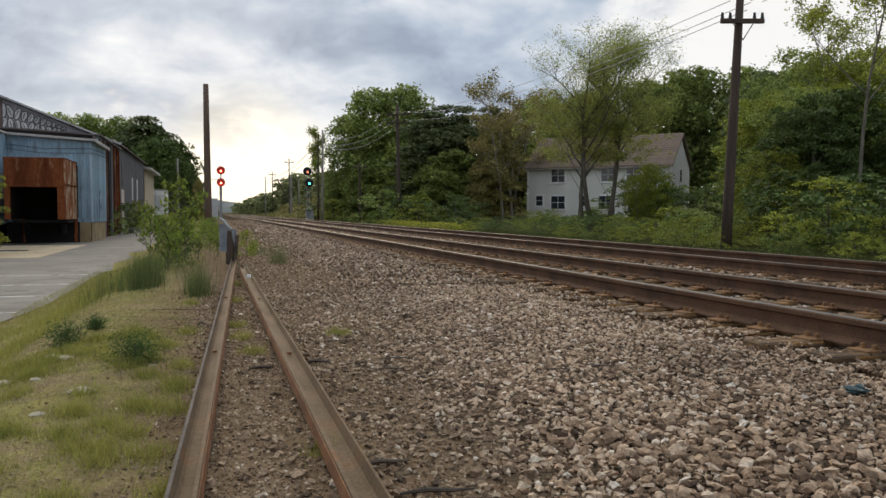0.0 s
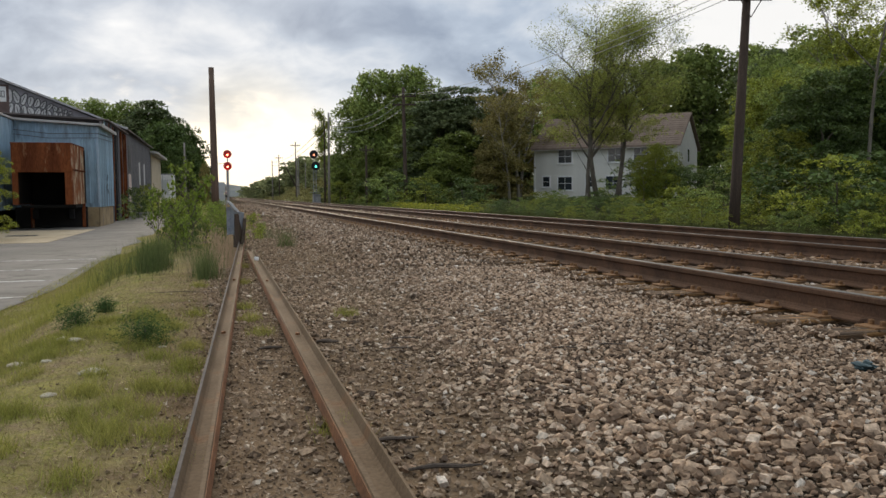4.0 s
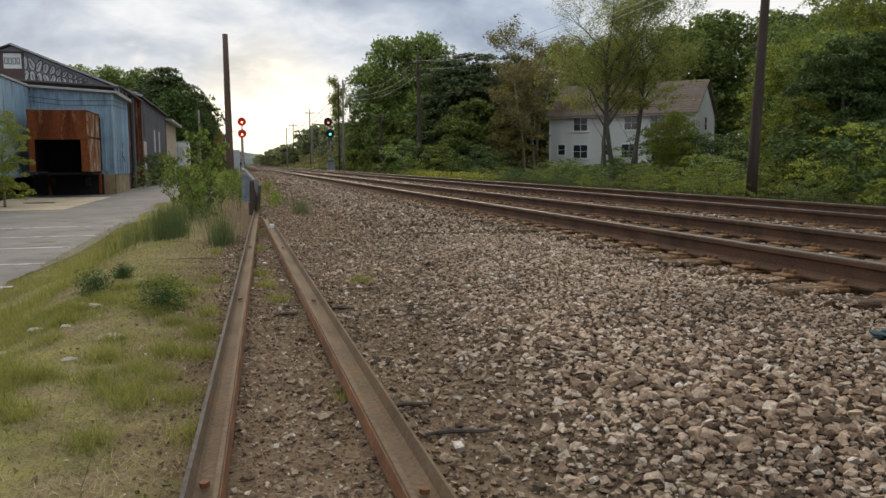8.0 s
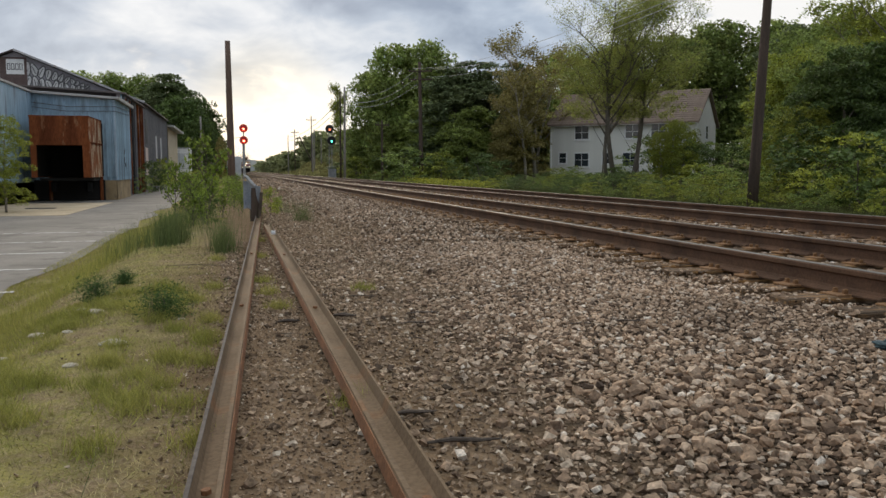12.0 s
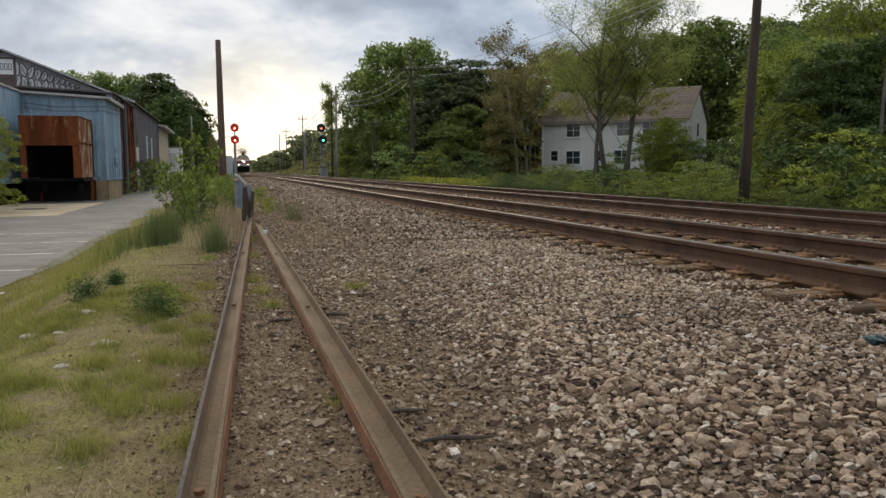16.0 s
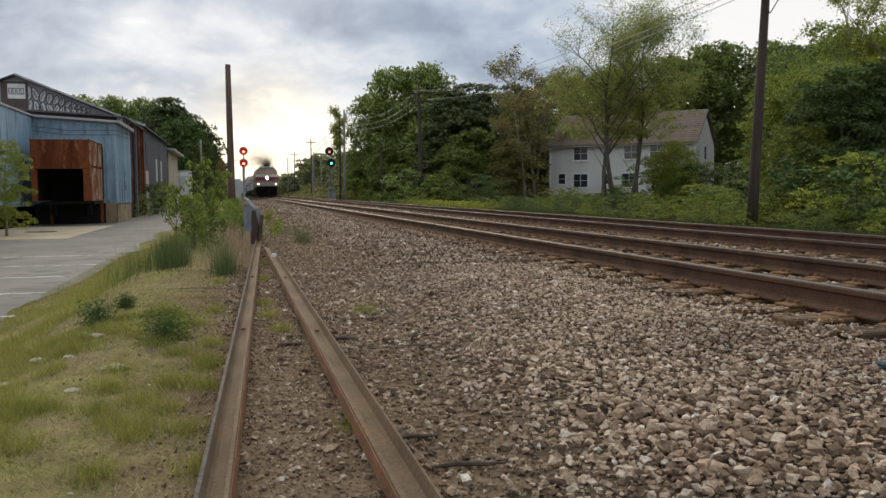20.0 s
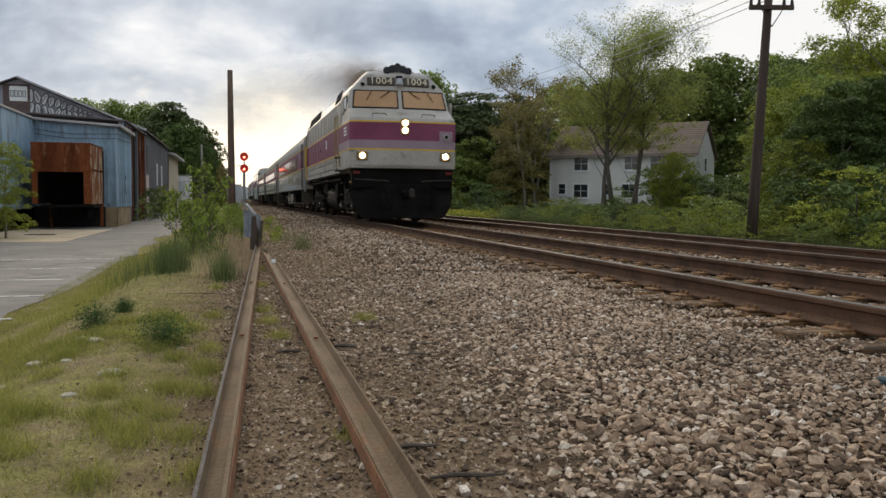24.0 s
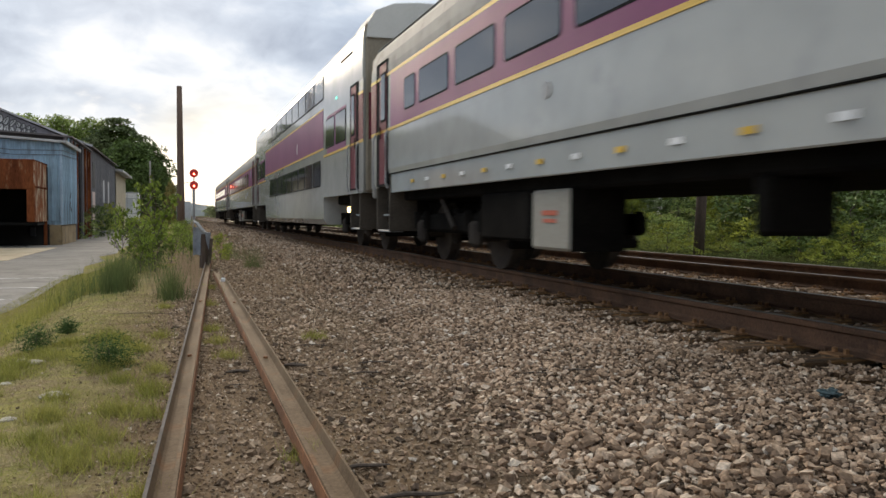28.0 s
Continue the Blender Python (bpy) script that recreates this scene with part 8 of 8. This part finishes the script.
def end_doors(car, y, outward, sill, top=3.42, x=1.60, leaf=None):
    """The entrance at a car's end: black plate for a recessed doorway with its leaf, banded jamb, handrails and a step
    well.
    """
    for s in (-1, 1):
        part("doorway", box((0.04, 0.86, top - 1.25), (s * (x - 0.012), y, (top + 1.25) / 2)), GASKET, car)
        # the plate's rim paints a shaded reveal; then the leaf and its window
        d = part("door_leaf", box((0.02, 0.58, top - 1.32), (s * (x + 0.001), y + outward * 0.10, (top + 1.25) / 2), 0.006), leaf or DOOR_RED, car, "entrance door leaf")
        part("door_window_frame", box((0.008, 0.36, 0.86), (s * (x + 0.013), y + outward * 0.10, top - 0.62), 0.004), GASKET, d)
        part("door_window", box((0.008, 0.29, 0.78), (s * (x + 0.019), y + outward * 0.10, top - 0.62)), CARGLASS, d)
        # dark frames, which also stand in for the shade of the recess
        for k in (-0.37, 0.37):
            part("door_frame", box((0.03, 0.035, top - 1.25), (s * (x + 0.004), y + k, (top + 1.25) / 2), 0.01), GASKET, car)
        part("door_header", box((0.03, 0.78, 0.035), (s * (x + 0.004), y, top), 0.01), GASKET, car)
        part("door_pull", box((0.03, 0.03, 0.22), (s * (x + 0.02), y - outward * 0.12, 2.2), 0.008), STEEL, d)
        part("end_post", box((0.05, 0.44, top - 1.22), (s * (x - 0.024), y - outward * 0.66, (top + 1.22) / 2), 0.01), SILVER_DULL, car, "pale end post")
        part("end_band", box((0.012, 0.42, 0.92), (s * (x + 0.006), y - outward * 0.66, 2.68)), DOOR_RED, car)
        for z in (2.205, 3.155):
            part("end_stripe", box((0.016, 0.42, 0.05), (s * (x + 0.007), y - outward * 0.66, z)), YELLOW, car)
        for k in (-0.47, 0.47):
            part("handrail", tube([(s * (x + 0.02), y + k, 1.2), (s * (x + 0.06), y + k, 1.3), (s * (x + 0.06), y + k, 2.1), (s * (x + 0.02), y + k, 2.2)], [0.018] * 4, 6), SIGNAL_GREY, car)
        part("step_well", box((0.55, 0.88, 0.80), (s * 1.12, y, 0.88), 0.03), GRIME, car)
        for k, z in ((0.0, 0.46), (-0.20, 0.74), (-0.40, 1.02)):
            part("step", box((0.26, 0.84, 0.035), (s * (1.45 + k * 0.5), y, z), 0.008), SIGNAL_GREY, car)
        for k in (-0.47, 0.47):
            part("step_side", box((0.50, 0.05, 0.80), (s * 1.34, y + k, 0.86), 0.012), STEP_TAN, car, "grimy tan step side plate")


def build_coach(kind):
    label = {"tall": "silver single-level coach with a purple band and tall windows", "wide": "silver single-level coach with purple window band and riveted skirt", "wide_box": "silver single-level coach with riveted skirt and a cream underfloor box"}[kind]
    car = holder("passenger_coach", label, "railway coach", group="coaches of the train")
    L = 25.3
    low = 1.19 if kind == "tall" else 1.45
    half = [(-1.58, low), (-1.60, low + 0.08), (-1.60, 3.19), (-1.60, 3.30), (-1.585, 3.48), (-1.54, 3.66), (-1.45, 3.81), (-1.22, 3.96), (-0.7, 4.08), (0, 4.12)]
    prof = half + [(-x, z) for x, z in half[-2::-1]]
    part("body", sweep(prof, [0.35, L - 0.35]), SILVER, car, smooth=False)
    roof = [(x * 1.003, z + 0.006) for x, z in prof if z > 3.18]
    part("roof_panel", sweep(roof, [0.352, L - 0.352]), ROOF_SIDE, car, "dull silver letterboard and roof")
    for s in (-1, 1):
        part("gutter", box((0.03, L - 0.8, 0.025), (s * 1.50, L / 2, 3.76), 0.006), ROOF_GREY, car)
    a, b = 1.75, L - 1.75
    for s in (-1, 1):
        X = s * 1.603
        part("window_band", box((0.012, b - a, 0.90), (X, (a + b) / 2, 2.68)), PURPLE, car, "glossy purple window band")
        part("stripe", box((0.016, L - 0.8, 0.05), (X, L / 2, 2.205)), YELLOW, car)
        part("stripe", box((0.016, L - 0.8, 0.05), (X, L / 2, 3.155)), YELLOW, car)
        if kind != "tall":
            part("skirt", box((0.05, L - 3.4, 0.34), (s * 1.548, L / 2, 1.29), 0.012), SILVER, car)
            # thin dark strip paints the shadow line below the body's overhang
            part("body_seam", box((0.02, L - 3.4, 0.018), (s * 1.585, L / 2, 1.445), 0.004), GRIME, car, "dark strip painting the shadow under the body side")
            y = 3.0
            k = 0
            while y < L - 2.5:
                part("reflector", box((0.012, 0.15, 0.05), (s * 1.588, y, 1.27)), (YELLOW, WHITE)[k % 2], car)
                y += 0.80
                k += 1
        else:
            part("lower_sill", box((0.03, L - 3.6, 0.03), (s * 1.575, L / 2, 1.185), 0.006), ROOF_GREY, car)
        part("side_lamp_case", box((0.12, 0.2, 0.2), (s * 1.36, 2.1, 0.95), 0.03), GRIME, car)
        part("side_lamp", rod((s * 1.425, 2.1, 0.95), (s * 1.44, 2.1, 0.95), 0.06, n=14), SIDELAMP, car, "small lit amber lamp")
        for y, z in ((5.2, 1.9), (6.3, 1.75), (17.2, 1.95)):
            part("filler_cap", rod((s * 1.60, y, z), (s * 1.615, y, z), 0.085, n=12), SIGNAL_GREY, car)
        part("notice", box((0.012, 0.26, 0.34), (s * 1.612, 2.6, 2.85)), surf("notice_blue", (0.30, 0.42, 0.50), (0.38, 0.5, 0.57), 3, 0.6), car)
        part("side_emblem", rounded(0.24, 0.36, 0.11, 0.006), surf("emblem_pale", (0.36, 0.36, 0.355), (0.42, 0.42, 0.41), 3, 0.5), car).matrix_basis = pose(s * 1.602, 12.9, 1.85) @ pose(0, 0, 0, 0, 0, 0 if s < 0 else 180)
    if kind == "tall":
        car_windows(car, [21.25 - 1.645 * i for i in range(11)], 2.61, 1.16, 0.66)
    elif kind == "wide":
        car_windows(car, [L - 3.66 - 1.64 * i for i in range(11)], 2.66, 1.28, 0.48)
    else:
        car_windows(car, [L - 4.26 - 1.72 * i for i in range(10)], 2.66, 1.40, 0.46)
        car_windows(car, [L - 3.0, 3.9], 2.66, 0.60, 0.46)
    for y, o in ((1.15, 1), (L - 1.15, -1)):
        end_doors(car, y, o, low, leaf=SILVER_DULL if kind == "tall" and y > 5 else None)
    for y in (0.30, L - 0.30):
        e = -1 if y < 5 else 1
        part("end_wall", sweep([(x * 0.985, max(z, 1.2)) for x, z in prof], [y - 0.06, y + 0.06]), END_TAN, car)
        part("end_diaphragm", box((1.1, 0.30, 2.35), (0, y + e * 0.2, 2.4), 0.05), GASKET, car)
        for s in (-1, 1):
            part("end_panel", box((0.98, 0.02, 0.9), (s * 1.07, y + e * 0.068, 2.68)), DOOR_RED, car)
            for z in (2.205, 3.155):
                part("end_stripe", box((0.98, 0.024, 0.05), (s * 1.07, y + e * 0.068, z)), YELLOW, car)
            part("end_corner_post", box((0.10, 0.16, 2.6), (s * 1.52, y + e * 0.02, 2.35), 0.03), SILVER_DULL, car)
            part("end_handrail", tube([(s * 1.3, y + e * 0.10, 1.35), (s * 1.3, y + e * 0.16, 1.45), (s * 1.3, y + e * 0.16, 2.3), (s * 1.3, y + e * 0.10, 2.4)], [0.018] * 4, 6), SIGNAL_GREY, car)
            part("intercar_cable", tube([(s * 0.8, y + e * 0.1, 1.3), (s * 0.8, y + e * 0.25, 0.8), (s * 0.78, y + e * 0.42, 0.62)], [0.03] * 3, 6), GRIME, car)
    for y in (0.5, L - 0.5):
        part("coupler_bar", box((0.25, 1.3, 0.25), (0, y, 0.9), 0.04), GRIME, car)
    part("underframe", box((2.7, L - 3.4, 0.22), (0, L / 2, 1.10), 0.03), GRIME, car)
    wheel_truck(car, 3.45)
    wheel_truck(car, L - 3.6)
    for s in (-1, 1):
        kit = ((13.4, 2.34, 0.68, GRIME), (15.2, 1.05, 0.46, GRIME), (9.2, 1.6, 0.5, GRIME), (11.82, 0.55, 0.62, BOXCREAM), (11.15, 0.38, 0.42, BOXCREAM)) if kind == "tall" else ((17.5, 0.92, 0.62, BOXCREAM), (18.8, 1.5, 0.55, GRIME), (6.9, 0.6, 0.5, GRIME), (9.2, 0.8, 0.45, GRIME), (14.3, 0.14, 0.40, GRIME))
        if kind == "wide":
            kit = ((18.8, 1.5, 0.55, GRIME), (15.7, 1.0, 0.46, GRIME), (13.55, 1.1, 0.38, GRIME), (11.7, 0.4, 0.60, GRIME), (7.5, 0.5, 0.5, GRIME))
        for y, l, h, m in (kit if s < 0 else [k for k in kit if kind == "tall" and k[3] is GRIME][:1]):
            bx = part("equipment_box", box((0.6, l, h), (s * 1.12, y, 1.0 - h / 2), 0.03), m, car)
            if m is BOXCREAM:
                if kind != "tall":
                    part("box_end", box((0.6, 0.02, h), (s * 1.12, y - l / 2 - 0.012, 1.0 - h / 2), 0.006), GRIME, bx, "black end plate")
                part("box_notice", box((0.01, 0.36, 0.05), (s * 1.425, y, 0.76)), surf("notice_red", (0.5, 0.12, 0.07), (0.6, 0.16, 0.1), 3, 0.6), bx)
                part("box_notice", box((0.01, 0.30, 0.04), (s * 1.425, y, 0.68)), surf("notice_red", (0, 0, 0), (0, 0, 0)), bx)
            if kind == "wide" and (y < 10 or y == 11.7):
                part("box_end", box((0.5, 0.02, h - 0.06), (s * 1.12, y - l / 2 - 0.012, 1.0 - h / 2), 0.006), BOXTAN, bx, "tan end plate")
            if l == 2.34:
                LG = surf("louvre_grey", (0.19, 0.182, 0.165), (0.26, 0.248, 0.225), 3, 0.7)
                for k in range(18):
                    part("louvre", box((0.03, l - 0.06, 0.016), (s * 1.43, y, 0.47 + 0.036 * k), 0.004), LG, bx)
                part("louvre_sill", box((0.06, l, 0.05), (s * 1.43, y, 0.40), 0.01), LG, bx)
        if kind == "tall":
            tank_ob = part("air_tank", rod((s * 1.22, 15.95, 0.82), (s * 1.22, 17.45, 0.82), 0.17, n=20), GRIME_BROWN, car, smooth=False)
            for yy in (16.2, 17.15):
                part("tank_strap", rod((s * 1.22, yy - 0.03, 0.82), (s * 1.22, yy + 0.03, 0.82), 0.178, n=20), GRIME, tank_ob)
            part("tank_notice", box((0.006, 0.16, 0.07), (s * 1.395, 16.7, 0.83)), SIGNAL_GREY, tank_ob)
    for y in (8.0, 12.5):
        part("roof_vent", box((0.5, 1.2, 0.12), (0, y, 4.17), 0.03), ROOF_GREY, car)
    return car


def build_bilevel():
    car = holder("double_deck_coach", "tall silver double-deck coach with a purple middle band", "railway coach", group="coaches of the train")
    L = 25.3
    half = [(-1.60, 1.18), (-1.60, 4.24), (-1.56, 4.42), (-1.44, 4.58), (-1.1, 4.70), (0, 4.78)]
    prof = half + [(-x, z) for x, z in half[-2::-1]]
    part("body", sweep(prof, [2.9, L - 2.9]), SILVER, car)
    for y0, y1 in ((0.35, 2.9), (L - 2.9, L - 0.35)):
        part("end_section", sweep(prof, [y0, y1]), SILVER, car)
    part("roof_panel", sweep([(x * 1.003, z + 0.006) for x, z in prof if z > 4.3], [0.352, L - 0.352]), ROOF_SIDE, car)
    part("low_body", sweep([(-1.60, 1.18), (-1.60, 0.64), (-1.5, 0.50), (1.5, 0.50), (1.60, 0.64), (1.60, 1.18)], [5.1, L - 5.1]), SILVER, car)
    for y in (0.30, L - 0.30):
        cap = [(-1.55, 4.2), (-1.52, 4.48), (-1.38, 4.72), (-1.0, 4.88), (-0.5, 4.93), (0.5, 4.93), (1.0, 4.88), (1.38, 4.72), (1.52, 4.48), (1.55, 4.2)]
        part("roof_cap", sweep(cap, [y - 0.12, y + 1.3] if y < 5 else [y - 1.3, y + 0.12]), surf("roof_cap_pale", (0.46, 0.455, 0.43), (0.54, 0.53, 0.50), 1.0, 0.6, fine=0.08, spec=0.15), car)
        part("end_wall", box((3.1, 0.12, 3.3), (0, y, 2.85), 0.03), END_TAN, car)
        part("end_diaphragm", box((1.1, 0.30, 2.35), (0, y + (-0.2 if y < 5 else 0.2), 2.4), 0.05), GASKET, car)
        for s in (-1, 1):
            part("end_panel", box((0.9, 0.02, 0.9), (s * 1.05, y + (-0.068 if y < 5 else 0.068), 2.68)), DOOR_RED, car)
    for s in (-1, 1):
        part("window_band", box((0.012, L - 10.2, 0.94), (s * 1.603, L / 2, 2.89)), PURPLE, car, "glossy purple middle band")
        part("vestibule_band", box((0.012, 2.4, 0.90), (s * 1.603, 3.3, 2.68)), PURPLE, car)
        part("vestibule_band", box((0.012, 2.4, 0.90), (s * 1.603, L - 3.3, 2.68)), PURPLE, car)
        for ya, yb in ((0.4, 5.0), (L - 5.0, L - 0.4)):
            part("stripe", box((0.016, yb - ya, 0.05), (s * 1.603, (ya + yb) / 2, 2.20)), YELLOW, car)
        part("stripe", box((0.016, L - 10.2, 0.04), (s * 1.603, L / 2, 3.38)), YELLOW, car)
        part("stripe", box((0.016, L - 10.2, 0.05), (s * 1.603, L / 2, 2.40)), YELLOW, car)
        part("side_lamp", rod((s * 1.45, 2.36, 0.86), (s * 1.50, 2.36, 0.86), 0.065, n=14), SIDELAMP, car, "small lit amber lamp")
        part("door_light", rod((s * 1.60, 3.2, 3.42), (s * 1.62, 3.2, 3.42), 0.03, n=12), GREENLAMP, car, "small green door light")
        part("roof_vent_line", box((0.03, 1.3, 0.05), (s * 1.605, 2.0, 4.12), 0.01), GASKET, car)
        part("side_emblem", box((0.01, 0.10, 0.30), (s * 1.612, 10.0, 2.75)), WHITE, car)
    n = 9
    car_windows(car, [5.76 + 1.55 * i for i in range(n)], 3.93, 1.38, 0.56, 0.07)
    car_windows(car, [6.16 + 1.45 * i for i in range(n)], 1.80, 1.26, 0.62, 0.07)
    car_windows(car, [2.70, 4.08, L - 2.70, L - 4.08], 2.71, 1.18, 0.66, 0.07)
    for y, o in ((1.15, 1), (L - 1.15, -1)):
        end_doors(car, y, o, 1.18, 3.42)
    for y in (0.5, L - 0.5):
        part("coupler_bar", box((0.25, 1.3, 0.25), (0, y, 0.9), 0.04), GRIME, car)
    for y in (2.6, L - 2.6):
        part("end_underframe", box((2.7, 3.6, 0.22), (0, y, 1.10), 0.03), GRIME, car)
    wheel_truck(car, 3.0)
    wheel_truck(car, L - 3.0)
    return car


def build_smoke():
    """Exhaust haze: fine sooty specks, dense at the stack and thinning behind."""
    rng = np.random.default_rng(31)
    n = 440000
    u = rng.random(n) ** 2.5
    y = u * 64.0
    spread = 0.35 + 1.05 * (y / 12.0) ** 0.6
    knots = np.sin(y * 1.1) * 0.5 + np.sin(y * 0.43 + 1.0) * 0.7
    c = np.stack([rng.normal(size=n) * spread - 0.05 * y + 0.30 * knots, y, 0.35 + 1.3 * (y / 8.0) ** 0.55 + rng.normal(size=n) * spread * 0.62 + 0.25 * knots], 1)
    c[:, 2] = np.abs(c[:, 2])
    d = rng.normal(size=(n, 3, 3)) * (0.0060 - 0.0020 * np.minimum(y / 25, 1))[:, None, None]
    v = (c[:, None] + d).reshape(-1, 3)
    f = np.arange(3 * n).reshape(-1, 3)
    s = part("exhaust_smoke", np_mesh("exhaust_smoke", v, f), surf("soot_haze", (0.15, 0.095, 0.05), (0.23, 0.15, 0.085), 1, 1.0, bump=0, translucent=0.4, spec=0.0))
    return tagged(s, "brown exhaust smoke trailing from the locomotive roof", "smoke", kind="stuff")


LOCO = build_locomotive()
TALL = build_coach("tall")
WIDE = build_coach("wide")
WIDE2 = build_coach("wide_box")
BILEVEL = build_bilevel()
TALL2 = copy_thing(TALL, pose(TRACK_X[0], 760, RAIL_Z))
WIDE3 = copy_thing(WIDE, pose(TRACK_X[0], 790, RAIL_Z))
SMOKE = build_smoke()
SPEED, PASS_TIME, PASS_Y = 25.55, 24.6, 9.1


def motions():
    """The train comes down the near track at an even speed."""
    times = [0, 0.5] + list(range(1, 28)) + [27.5, 28]
    for ob, back, up in ((LOCO, 0.0, 0.0), (TALL, 16.9, 0.0), (WIDE, 42.4, 0.0), (WIDE2, 68.0, 0.0), (BILEVEL, 93.5, 0.0), (TALL2, 119.0, 0.0), (WIDE3, 144.6, 0.0), (SMOKE, 8.2, 4.55)):
        walk(ob, [(t, pose(TRACK_X[0], PASS_Y + SPEED * (PASS_TIME - t) + back, RAIL_Z + up)) for t in times])


motions()
